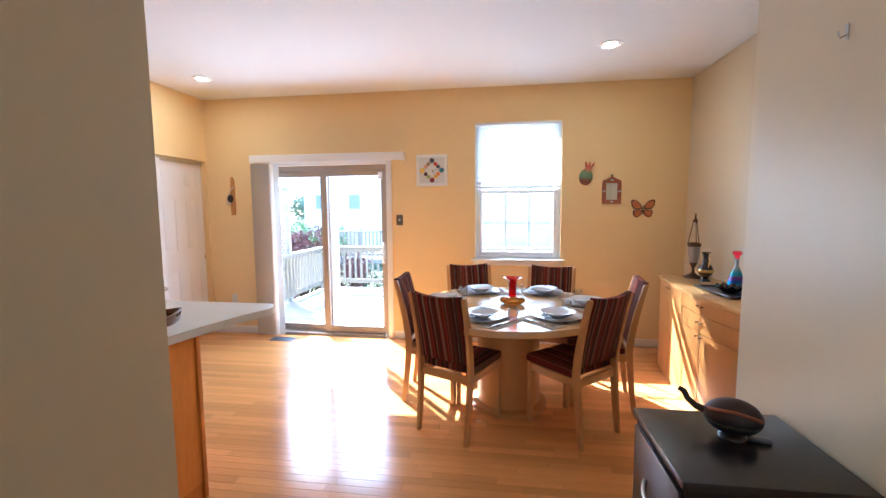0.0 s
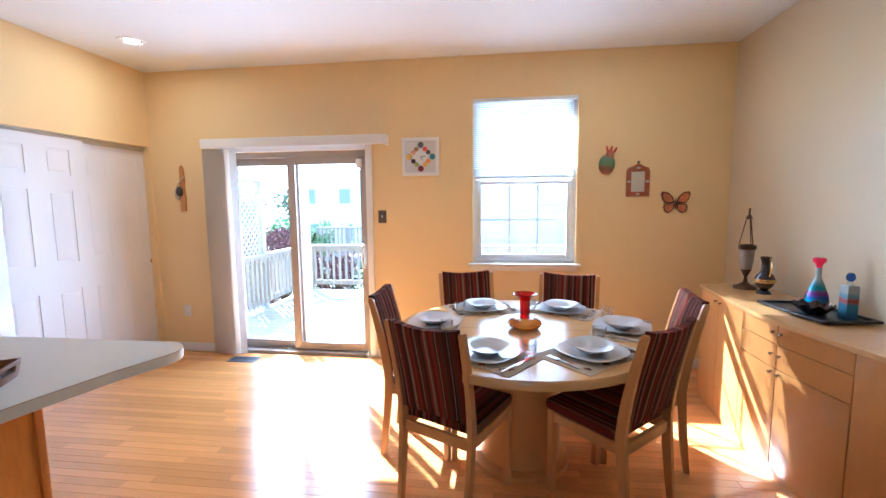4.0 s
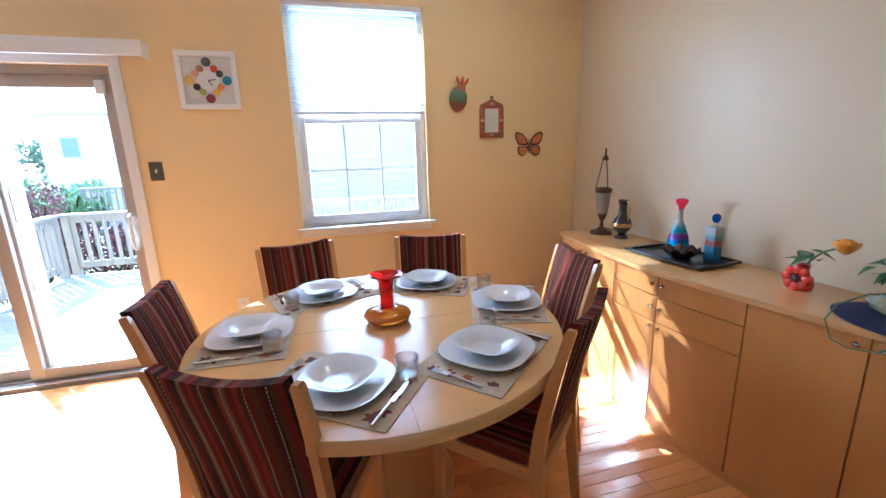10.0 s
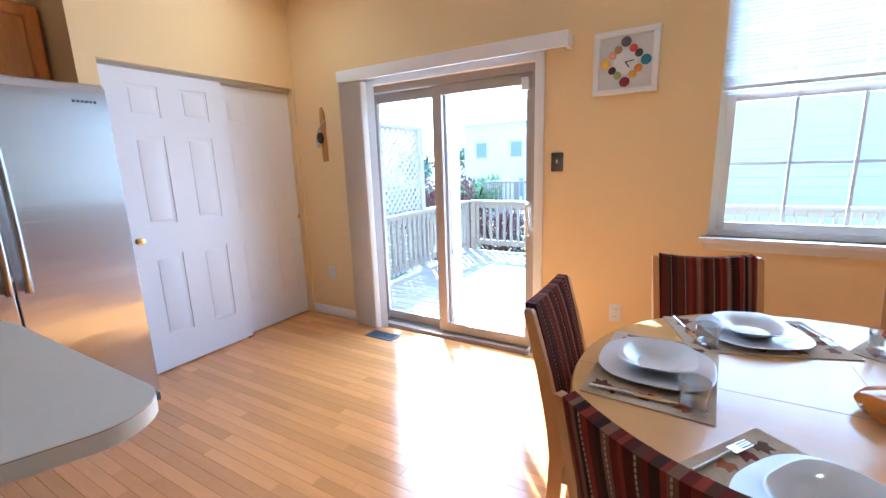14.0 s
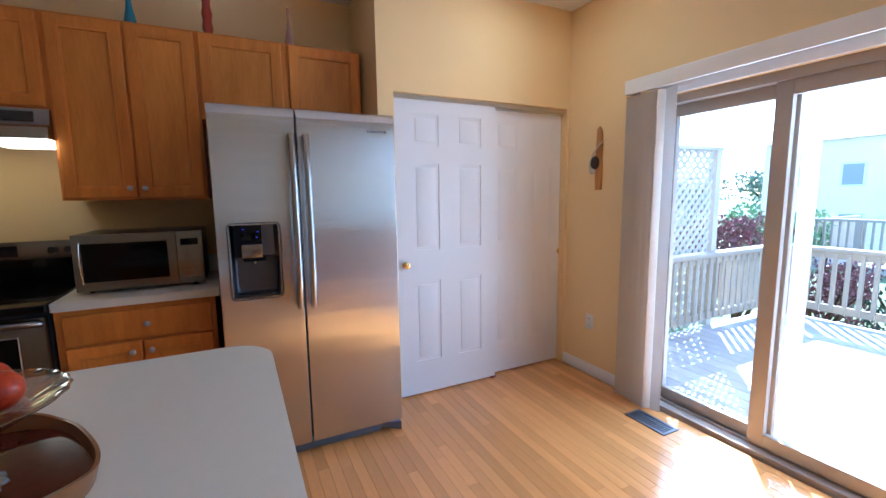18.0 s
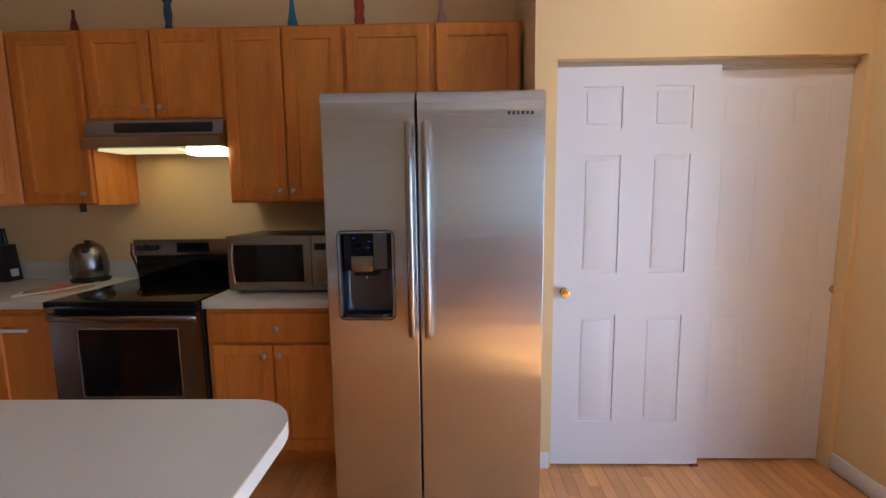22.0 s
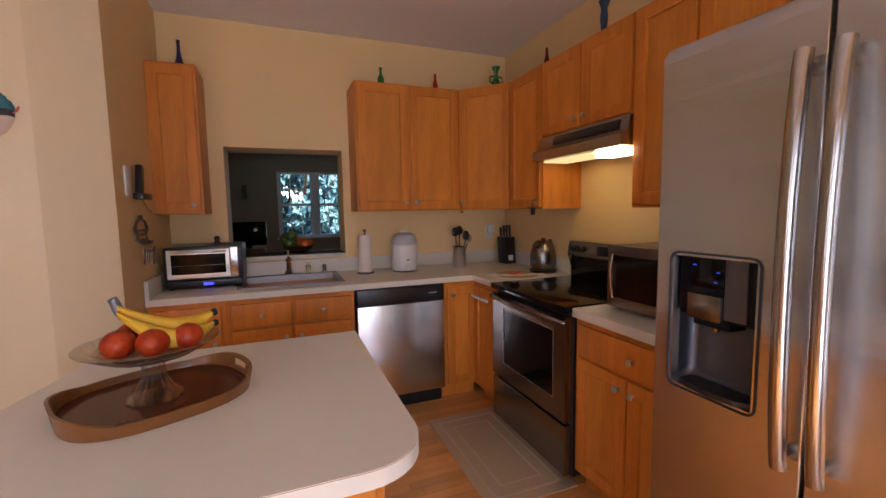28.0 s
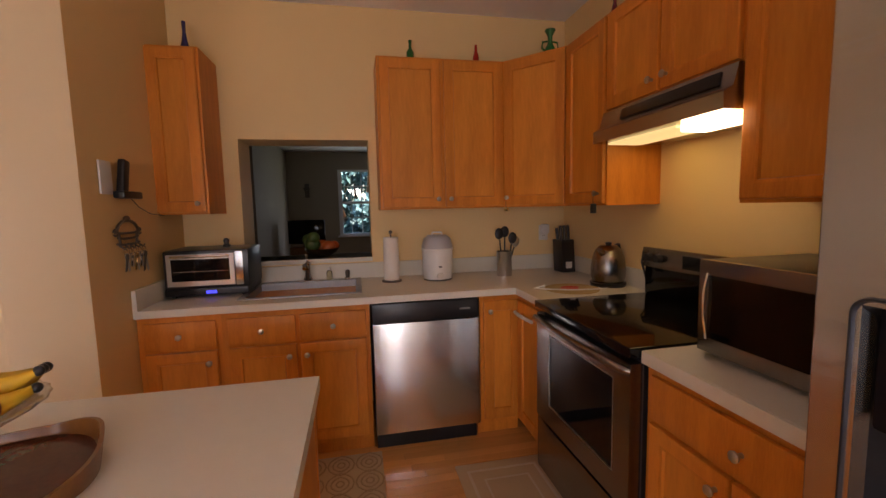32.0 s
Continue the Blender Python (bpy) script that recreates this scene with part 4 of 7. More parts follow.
def chair(m):
    """Faces +y of m; its back posts stand at y = 0."""
    c = thing("dining_chair", m, "pale wood dining chair upholstered in dark red striped fabric", "chair", "chairs round the dining table")
    w, h = 0.40, 0.94
    for sx in (-1, 1):
        pts = [(sx * (0.183 + 0.0165 * z / h), post_y(z), z) for z in (0, 0.12, 0.25, 0.36, 0.46, 0.55, 0.64, 0.73, 0.82, 0.89, 0.922, h - 0.008)]
        bm = bmesh.new()
        rings = []
        for i, (x, y, z) in enumerate(pts):
            a = 0.0115 + 0.001 * min(z / 0.5, 1) - (0.004 if z > 0.925 else 0)
            d = 0.015 + 0.007 * math.sin(math.pi * min(z / 0.9, 1)) - (0.004 if z > 0.925 else 0)
            rings.append([bm.verts.new((x + p * a, y + q * d, z)) for p, q in ((-1, -1), (1, -1), (1, 1), (-1, 1))])
        for p, q in zip(rings, rings[1:]):
            for i in range(4):
                bm.faces.new((p[i], p[(i + 1) % 4], q[(i + 1) % 4], q[i]))
        bm.faces.new(rings[0][::-1]), bm.faces.new(rings[-1])
        bmesh.ops.recalc_face_normals(bm, faces=bm.faces)
        part("back_post", bm, CHAIRWOOD, c)
        part("leg", prism([(sx * 0.185 - 0.016, 0.405), (sx * 0.185 + 0.016, 0.405), (sx * 0.185 + 0.016, 0.437), (sx * 0.185 - 0.016, 0.437)], 0, 0.43, 0.003), CHAIRWOOD, c)
        part("side_rail", box(sx * 0.185 - 0.011, 0.06, 0.375, sx * 0.185 + 0.011, 0.405, 0.425, 0.003), CHAIRWOOD, c)
    part("front_rail", box(-0.169, 0.41, 0.375, 0.169, 0.432, 0.425, 0.003), CHAIRWOOD, c)
    part("rear_rail", box(-0.169, 0.03, 0.375, 0.169, 0.052, 0.425, 0.003), CHAIRWOOD, c)
    bm = bmesh.new()
    nx, nz = 8, 10
    grid = {}
    for f_, off in ((0, -0.017), (1, 0.017)):
        for i in range(nx + 1):
            for k in range(nz + 1):
                u, v = i / nx * 2 - 1, k / nz
                z = 0.50 + v * (0.925 + 0.018 * u * u - 0.50)
                yc = post_y(z)
                puff = 0.008 * (1 - u ** 4) * (1 - (2 * v - 1) ** 6)
                grid[f_, i, k] = bm.verts.new((u * (0.172 + 0.008 * v), yc - 0.018 * (1 - u * u) * v + off + (puff if f_ else -puff), z))
    for f_ in (0, 1):
        for i in range(nx):
            for k in range(nz):
                bm.faces.new([grid[f_, i, k], grid[f_, i + 1, k], grid[f_, i + 1, k + 1], grid[f_, i, k + 1]])
    for i in range(nx):
        for k in (0, nz):
            bm.faces.new([grid[0, i, k], grid[1, i, k], grid[1, i + 1, k], grid[0, i + 1, k]])
    for k in range(nz):
        for i in (0, nx):
            bm.faces.new([grid[0, i, k], grid[0, i, k + 1], grid[1, i, k + 1], grid[1, i, k]])
    bmesh.ops.recalc_face_normals(bm, faces=bm.faces)
    back = part("backrest", bm, FABRIC, c)
    for u in (-0.78, -0.47, -0.16, 0.15, 0.46, 0.77):
        for side in (-1, 1):
            bm = bmesh.new()
            for k in range(34):
                v = (k + 0.5) / 34
                z = 0.51 + v * (0.415 + 0.018 * u * u)
                puff = 0.008 * (1 - u ** 4) * (1 - (2 * v - 1) ** 6)
                yc = post_y(z) - 0.018 * (1 - u * u) * v + side * (0.0172 + puff)
                x = u * (0.172 + 0.008 * v)
                box(x - 0.0016, yc - 0.0008, z - 0.0036, x + 0.0016, yc + 0.0008, z + 0.0036, bm=bm)
            part("stitching", bm, STITCH, back, "pale dashed stitching")
    part("seat", box(-0.197, 0.068, 0.426, 0.197, 0.46, 0.478, 0.018), FABRIC, c)
    return c


def chair_pose(x, y, ax, ay):
    """Back centre at (x, y), the back's right-hand end lies towards (ax, ay)."""
    d = Vector((ax, ay)).normalized()
    return pose(x, y, 0, 0, 0, math.degrees(math.atan2(d.y, d.x)))


first = chair(chair_pose(-0.052, 2.993, 0.366, -0.185))
for x, y, ax, ay in ((0.943, 3.072, 0.288, 0.26), (-0.405, 3.655, -0.005, -0.35), (1.285, 3.656, 0.04, 0.33), (0.029, 4.345, -0.346, -0.1), (0.769, 4.285, -0.353, 0.08)):
    copy_thing(first, chair_pose(x, y, ax, ay))

# ---- sideboard ----
SBH = 0.84
board = thing("sideboard", pose(0, 0, 0), "long pale birch sideboard with a bowed front", "sideboard")


def bow(y):
    """The front's x at y."""
    return 1.69 + (0.095 * (y - 3.53) ** 2 if y > 3.53 else 0.178 * ((3.53 - y) / 0.985) ** 1.3)


ys = [2.545 + (4.53 - 2.545) * i / 24 for i in range(25)]
part("worktop", prism([(bow(y) - 0.012, y) for y in ys] + [(E - 0.005, 4.56), (E - 0.005, 2.515)], SBH - 0.025, SBH, 0.004), BIRCH_TOP, board)
part("body", prism([(bow(y) + 0.018, y) for y in ys] + [(E - 0.01, 4.54), (E - 0.01, 2.535)], 0.035, SBH - 0.025), BIRCH, board)
part("plinth", prism([(bow(y) + 0.005, y) for y in ys] + [(E - 0.01, 4.54), (E - 0.01, 2.535)], 0.0, 0.035), BIRCH, board)


def front_piece(name, ya, yb, za, zb, knobs):
    n = 6
    yy = [ya + (yb - ya) * i / n for i in range(n + 1)]
    p = part(name, prism([(bow(y), y) for y in yy] + [(bow(y) + 0.017, y) for y in yy[::-1]], za, zb, 0.0015), BIRCH, board)
    for ky, kz in knobs:
        k = part("knob", tube([(0, 0, 0), (-0.018, 0, 0.0), (-0.022, -0.006, 0), (-0.022, -0.02, 0)], 0.005, 8), DARKSTEEL, p)
        k.matrix_basis = pose(bow(ky), ky, kz)
    return p


g = 0.003
for ya, yb, kn in ((4.17, 4.51, [(4.20, 0.785)]), (3.84, 4.17, [(4.13, 0.785)]), (2.766, 3.12, [(2.80, 0.785)]), (2.558, 2.766, [(2.735, 0.785)])):
    front_piece("door", ya + g, yb - g, 0.04, SBH - 0.03, kn)
for ya, yb, ky in ((3.12, 3.515, 3.487), (3.515, 3.84, 3.543)):
    front_piece("drawer", ya + g, yb - g, 0.715, SBH - 0.03, [(ky, 0.775)])
    front_piece("drawer", ya + g, yb - g, 0.585, 0.710, [(ky, 0.66)])
front_piece("door", 3.12 + g, 3.515 - g, 0.04, 0.58, [(3.487, 0.56)])
front_piece("door", 3.515 + g, 3.84 - g, 0.04, 0.58, [(3.543, 0.56)])

# ---- chest in the hall ----
chest = thing("chest_of_drawers", pose(0.737, 1.42, 0), "small black lacquered chest with a drop pull", "chest")
part("carcass", box(0, 0, 0, HX - 0.746, 0.345, 0.818), EBONY, chest)
part("top", box(-0.012, -0.008, 0.818, HX - 0.746, 0.353, 0.84, 0.004), EBONY, chest)
for za, zb in ((0.06, 0.28), (0.30, 0.53), (0.55, 0.80)):
    d = part("drawer", box(-0.012, 0.015, za, 0.0, 0.33, zb, 0.004), EBONY, chest)
    part("pull", tube([(-0.015 - 0.012 * math.sin(a), 0.172 + 0.045 * math.cos(a), (za + zb) / 2 + 0.02 - 0.03 * math.sin(a)) for a in [math.pi * i / 8 for i in range(9)]], 0.006, 8), NICKEL, d, "dark metal drop pull")

# ---- outdoors ----
structure("ground", box(-300, N + T, -1.9, 300, 400, -1.8), material("lawn", (0.10, 0.15, 0.05), 0.9, vary=0.6, scale=2, second=(0.14, 0.13, 0.07)))
DZ = -0.20
deck = tagged(new("deck"), "weathered grey timber deck with railings", kind="structure")
part("joists", box(-3.45, N + T, DZ - 0.25, 3.5, 9.10, DZ - 0.03), DECKWOOD, deck)
for k in range(int((9.14 - N - T) / 0.144)):
    y = N + T + 0.144 * k
    part("board", box(-3.5, y + 0.003, DZ - 0.028, 3.5, y + 0.141, DZ), DECKWOOD, deck)


def railing(name, ax, ay, bx, by, spacing=0.125):
    L = math.hypot(bx - ax, by - ay)
    r = thing(name, pose(ax, ay, DZ, 0, 0, math.degrees(math.atan2(by - ay, bx - ax))), "pale weathered timber deck railing with square balusters", "railing")
    part("cap", box(-0.02, -0.07, 0.85, L + 0.02, 0.07, 0.89, 0.004), RAILWOOD, r)
    part("top_rail", box(0, -0.02, 0.76, L, 0.02, 0.85), RAILWOOD, r)
    part("bottom_rail", box(0, -0.02, 0.10, L, 0.02, 0.19), RAILWOOD, r)
    for x in (0.0, L - 0.09):
        part("post", box(x, -0.045, 0, x + 0.09, 0.045, 0.85), RAILWOOD, r)
    n = int(L / spacing)
    me = mesh_of("baluster", box(-0.019, -0.04, 0.12, 0.019, -0.0, 0.82), RAILWOOD)
    for i in range(1, n):
        o = new("baluster", me)
        o.parent, o.location = r, (L * i / n, 0.0, 0)
    return r


railing("deck_railing", -3.45, N + T + 0.05, -3.45, 8.96)
railing("deck_railing", -3.40, 9.05, 3.4, 9.05)
lat = thing("lattice_screen", pose(-3.53, 5.3, DZ), "tall weathered diagonal lattice privacy screen", "lattice")
LL, LH = 2.35, 2.04
part("frame_post", box(-0.045, LL - 0.09, 0, 0.045, LL, LH), LATTICEWOOD, lat)
part("frame_post", box(-0.045, 0, 0, 0.045, 0.09, LH), LATTICEWOOD, lat)
part("top_board", box(-0.06, -0.02, LH, 0.06, LL + 0.02, LH + 0.035), LATTICEWOOD, lat)
step = 0.115
for s_, off in ((1, 0.006), (-1, -0.006)):
    k = -int(LH / step) - 1
    while k * step < LL:
        y0, z0 = k * step, 0.02
        ya = max(y0, 0.09)
        yb = min(y0 + LH - 0.02, LL - 0.09)
        if yb - ya > 0.03:
            if s_ > 0:
                a_, b_ = (off, ya, z0 + ya - y0), (off, yb, z0 + yb - y0)
            else:
                a_, b_ = (off, LL - ya, z0 + ya - y0), (off, LL - yb, z0 + yb - y0)
            ln = (Vector(b_) - Vector(a_)).length
            bm = box(-0.005, -0.019, 0, 0.005, 0.019, ln)
            ang_ = -45 * s_
            bm.transform(Matrix.Translation(a_) @ pose(0, 0, 0, ang_, 0, 0))
            part("slat", bm, LATTICEWOOD, lat)
        k += 1

# ---- wall fittings ----
PEWTER = material("dark_pewter", (0.16, 0.14, 0.12), 0.4, 0.7, vary=0.3, scale=15)
sw = thing("light_switch", pose(-0.795, N, 1.345), "dark pewter light switch plate on the yellow wall", "switch")
part("plate", box(-0.038, -0.006, -0.058, 0.038, 0, 0.058, 0.003), PEWTER, sw)
part("toggle", box(-0.006, -0.016, -0.010, 0.006, -0.006, 0.012, 0.002), WHITEPLASTIC, sw)


def outlet(m, label):
    o = thing("power_outlet", m, label, "outlet")
    part("plate", box(-0.036, -0.005, -0.057, 0.036, 0, 0.057, 0.003), WHITEPLASTIC, o)
    for z in (-0.024, 0.024):
        part("socket", box(-0.016, -0.007, z - 0.014, 0.016, -0.004, z + 0.014, 0.003), TRIM, o)
        part("slot", boxes((-0.008, -0.0076, z - 0.004, -0.005, -0.0068, z + 0.006), (0.005, -0.0076, z - 0.004, 0.008, -0.0068, z + 0.006)), BLACK, o)
    return o


outlet(pose(-0.41, N, 0.405), "white power outlet low on the yellow wall")
outlet(pose(-2.83, N, 0.415), "white power outlet beside the closet")
plugged = outlet(pose(-3.53, S, 1.185, 0, 0, 180), "white power outlet with a plug-in freshener above the worktop")
part("plug", box(-0.03, -0.05, -0.005, 0.03, -0.007, 0.065, 0.012), WHITEPLASTIC, plugged)
outlet(pose(-0.44, YM, 1.40, 0, 0, 180), "white switch plate on the pale wall below the masks")
# floor register
VENT = material("grey_steel_register", (0.16, 0.17, 0.19), 0.4, 0.6)
reg = thing("floor_register", pose(-2.27, 4.745, 0.0), "grey metal floor register beside the patio door", "floor vent")
part("frame", boxes((0, 0, 0, 0.27, 0.018, 0.006), (0, 0.112, 0, 0.27, 0.13, 0.006), (0, 0.018, 0, 0.018, 0.112, 0.006), (0.252, 0.018, 0, 0.27, 0.112, 0.006)), VENT, reg)
part("well", box(0.018, 0.018, 0.0, 0.252, 0.112, 0.0015), BLACK, reg)
for k in range(15):
    for yy in (0.02, 0.067):
        part("slat", box(0.024 + 0.0152 * k, yy, 0.001, 0.030 + 0.0152 * k, yy + 0.043, 0.005), VENT, reg)
# ceiling cans
LIT = glow("lit_bulb", (1.0, 0.9, 0.72), 8.0)
for x, y in ((1.16, 4.015), (-2.56, 4.29)):
    can = thing("recessed_light", pose(x, y, H), "lit recessed ceiling light with a white trim ring", "ceiling light", "recessed ceiling lights")
    part("trim_ring", lathe([(0.062, -0.001), (0.066, -0.008), (0.092, -0.006), (0.095, 0.0), (0.062, -0.001)], 40), TRIM, can)
    part("bulb", lathe([(0.0, -0.012), (0.03, -0.011), (0.048, -0.005), (0.05, -0.001), (0.0, -0.001)], 32), LIT, can)
    part("baffle", lathe([(0.05, -0.001), (0.062, -0.004), (0.062, -0.001), (0.05, -0.001)], 32), PEWTER, can)
    area("can_lamp", look((x, y, H - 0.02), (x, y + 0.001, 0)), 0.09, 0.09, 0.55, (1.0, 0.82, 0.6))
# clock
clock = thing("wall_clock", pose(-0.425, N, 1.88), "square white framed clock with a ring of coloured buttons", "clock")
GREYMAT = material("pale_grey_card", (0.70, 0.68, 0.64), 0.7, vary=0.1, scale=8)
c = 0.168
part("frame", boxes((-c, -0.03, -c, c, 0, -c + 0.03), (-c, -0.03, c - 0.03, c, 0, c), (-c, -0.03, -c + 0.03, -c + 0.03, 0, c - 0.03), (c - 0.03, -0.03, -c + 0.03, c, 0, c - 0.03), bevel=0.003), TRIM, clock)
part("card", box(-c + 0.03, -0.014, -c + 0.03, c - 0.03, -0.002, c - 0.03), GREYMAT, clock)
part("dial", rod((0, -0.014, 0), (0, -0.017, 0), 0.062, segments=40), WHITEPLASTIC, clock)
HUES = [(0.10, 0.10, 0.10), (0.65, 0.06, 0.04), (0.06, 0.07, 0.06), (0.04, 0.22, 0.32), (0.75, 0.25, 0.04), (0.75, 0.45, 0.05), (0.25, 0.02, 0.03), (0.35, 0.42, 0.12), (0.06, 0.02, 0.03), (0.80, 0.52, 0.08), (0.72, 0.35, 0.22), (0.40, 0.22, 0.08)]
for k, col in enumerate(HUES):
    a = math.pi / 2 - 2 * math.pi * k / 12
    r = 0.078 if k % 3 else 0.105
    part("button", ball((r * math.cos(a), -0.017, r * math.sin(a)), 0.021 + 0.006 * (k % 3 == 0), (1, 0.4, 1), segments=12), material("button_colour", col, 0.35), clock)
part("hour_hand", tube([(0, -0.019, 0), (0.02, -0.019, -0.03)], 0.003, 6), BLACK, clock)
part("minute_hand", tube([(0, -0.02, 0), (0.045, -0.02, 0.005)], 0.0025, 6), BLACK, clock)


# painted ornaments
def painted(name, low, high, bands):
    """Colours by height within an object."""
    m = material(name, bands[0][1], 0.5)
    nodes, links = m.node_tree.nodes, m.node_tree.links
    co, sep, mr, ramp = (nodes.new("ShaderNode" + k) for k in ("TexCoord", "SeparateXYZ", "MapRange", "ValToRGB"))
    nz, ad = nodes.new("ShaderNodeTexNoise"), nodes.new("ShaderNodeMath")
    nz.inputs["Scale"].default_value = 40
    links.new(co.outputs["Object"], sep.inputs[0])
    links.new(co.outputs["Object"], nz.inputs["Vector"])
    mr.inputs["From Min"].default_value, mr.inputs["From Max"].default_value = low, high
    links.new(sep.outputs["Z"], mr.inputs["Value"])
    ad.operation = "MULTIPLY_ADD"
    links.new(nz.outputs[0], ad.inputs[0])
    ad.inputs[1].default_value = 0.12
    links.new(mr.outputs[0], ad.inputs[2])
    ramp.color_ramp.interpolation = "EASE"
    els = ramp.color_ramp.elements
    els[0].position, els[0].color = bands[0][0], (*bands[0][1], 1)
    els[1].position, els[1].color = bands[1][0], (*bands[1][1], 1)
    for p, col in bands[2:]:
        els.new(p).color = (*col, 1)
    links.new(ad.outputs[0], ramp.inputs[0])
    links.new(ramp.outputs[0], nodes["Principled BSDF"].inputs["Base Color"])
    return m


def slab_xz(outline, y0, y1, bevel=0.0):
    bm = prism([(x, z) for x, z in outline], y0, y1, bevel)
    bm.transform(Matrix(((1, 0, 0, 0), (0, 0, -1, 0), (0, 1, 0, 0), (0, 0, 0, 1))))
    return bm


FRUIT = painted("painted_pottery", -0.12, 0.12, [(0.0, (0.35, 0.10, 0.05)), (0.25, (0.20, 0.07, 0.04)), (0.42, (0.11, 0.20, 0.09)), (0.6, (0.14, 0.24, 0.12)), (0.72, (0.40, 0.16, 0.07)), (0.95, (0.55, 0.06, 0.04))])
pine = thing("wall_ornament", pose(1.19, N, 1.815, 0, 8, 0), "painted clay fruit ornament in green and red", "ornament")
part("body", ball((0, -0.012, -0.035), 0.075, (0.9, 0.28, 1.15)), FRUIT, pine)
part("neck", ball((0.012, -0.012, 0.045), 0.045, (0.75, 0.4, 1.0)), FRUIT, pine)
for dx, tilt in ((-0.025, -18), (0.0, 4), (0.026, 24)):
    bm = ball((0, 0, 0.022), 0.03, (0.3, 0.25, 1.0), segments=10)
    bm.transform(pose(0.014 + dx, -0.012, 0.07, 0, tilt, 0))
    part("leaf", bm, FRUIT, pine)
TILEFRAME = material("painted_tin_frame", (0.34, 0.06, 0.03), 0.5, vary=0.7, scale=26, second=(0.32, 0.15, 0.06))
mir = thing("small_mirror", pose(1.445, N, 1.63), "small mirror in a painted red tin frame", "mirror")
part("frame", boxes((-0.095, -0.016, -0.125, 0.095, 0, -0.085), (-0.095, -0.016, -0.085, -0.055, 0, 0.085), (0.055, -0.016, -0.085, 0.095, 0, 0.085), bevel=0.004), TILEFRAME, mir)
part("crest", slab_xz([(-0.095, 0.085), (0.095, 0.085), (0.085, 0.115), (0.04, 0.128), (0, 0.155), (-0.04, 0.128), (-0.085, 0.115)], 0.0, 0.016, 0.003), TILEFRAME, mir)
part("glass", box(-0.055, -0.008, -0.085, 0.055, -0.002, 0.085), material("silvered_glass", (0.85, 0.86, 0.86), 0.03, 1.0), mir)
part("finial", ball((0, -0.01, 0.162), 0.012), PEWTER, mir)
for ax_, az_ in ((0, 0.115), (-0.075, 0.0), (0.075, 0.0), (0, -0.105)):
    part("silver_accent", ball((ax_, -0.017, az_), 0.017, (1.0, 0.25, 0.6), segments=10), NICKEL, mir)
WING = material("orange_painted_wing", (0.66, 0.23, 0.06), 0.5, vary=0.9, scale=30, second=(0.40, 0.10, 0.05))
fly = thing("butterfly_ornament", pose(1.755, N, 1.45), "orange painted butterfly wall ornament", "ornament")
up = [(0.006, 0.0), (0.02, 0.045), (0.06, 0.085), (0.105, 0.095), (0.118, 0.075), (0.108, 0.03), (0.085, 0.0), (0.04, -0.01)]
lo = [(0.006, -0.012), (0.04, -0.014), (0.088, -0.012), (0.098, -0.04), (0.085, -0.075), (0.055, -0.09), (0.025, -0.07), (0.008, -0.04)]
for sx in (-1, 1):
    for nm, shape in (("upper_wing", up), ("lower_wing", lo)):
        cxm, czm = sum(p[0] for p in shape) / 8, sum(p[1] for p in shape) / 8
        w_ = part(nm, slab_xz([(sx * x, z) for x, z in shape][::sx], 0.004, 0.012, 0.002), material("wing_edge", (0.10, 0.035, 0.025), 0.5), fly)
        part("panel", slab_xz([(sx * (cxm + 0.76 * (x - cxm)), czm + 0.76 * (z - czm)) for x, z in shape][::sx], 0.012, 0.0145, 0.0), WING, w_)
part("body", ball((0, -0.012, -0.01), 0.05, (0.13, 0.16, 1.0)), PEWTER, fly)
# carved wooden shoe-shaped plaque
PLAQUE = material("varnished_pine_plaque", (0.55, 0.26, 0.07), 0.35, vary=0.5, scale=4, stretch=(8, 8, 1), second=(0.40, 0.16, 0.04))
pl = thing("wooden_wall_ornament", pose(-2.822, N, 1.63), "narrow carved wooden wall ornament with a dark figure", "ornament")
part("board", slab_xz([(0.018, -0.225), (0.066, -0.22), (0.069, -0.10), (0.062, 0.0), (0.066, 0.1), (0.060, 0.185), (0.042, 0.222), (0.022, 0.205), (0.02, 0.10), (0.013, 0.0), (0.014, -0.10)], 0.0, 0.02, 0.004), PLAQUE, pl)
part("dark_carving", ball((0.022, -0.03, -0.03), 0.048, (0.7, 0.55, 1.0)), material("dark_carved_wood", (0.03, 0.02, 0.02), 0.5, vary=0.5, scale=20), pl)
part("pale_carving", ball((0.005, -0.035, -0.085), 0.030, (0.8, 0.7, 0.8)), material("pale_shell", (0.55, 0.48, 0.38), 0.5), pl)
part("cord", tube([(0.085, -0.024, 0.115), (0.06, -0.03, 0.095), (0.035, -0.036, 0.065), (0.012, -0.04, 0.03), (-0.012, -0.04, -0.02), (-0.022, -0.035, -0.07), (-0.005, -0.03, -0.10)], 0.006, 8), material("pale_cord", (0.55, 0.45, 0.32), 0.8), pl)

# ---- place settings ----
CHINA = material("white_china", (0.71, 0.72, 0.73), 0.12, coat=0.4)
LINEN = material("beige_woven_mat", (0.56, 0.455, 0.31), 0.85, vary=0.7, scale=11, second=(0.36, 0.25, 0.14), bump=0.4, bump_scale=300)
LEAVES = [material("printed_leaf_red", (0.20, 0.035, 0.022), 0.85), material("printed_leaf_ochre", (0.36, 0.11, 0.03), 0.85), material("printed_leaf_brown", (0.12, 0.045, 0.025), 0.85)]
CLEAR = clear_pane("clear_glass", 0.45, 0.85, (0.94, 0.95, 0.95))


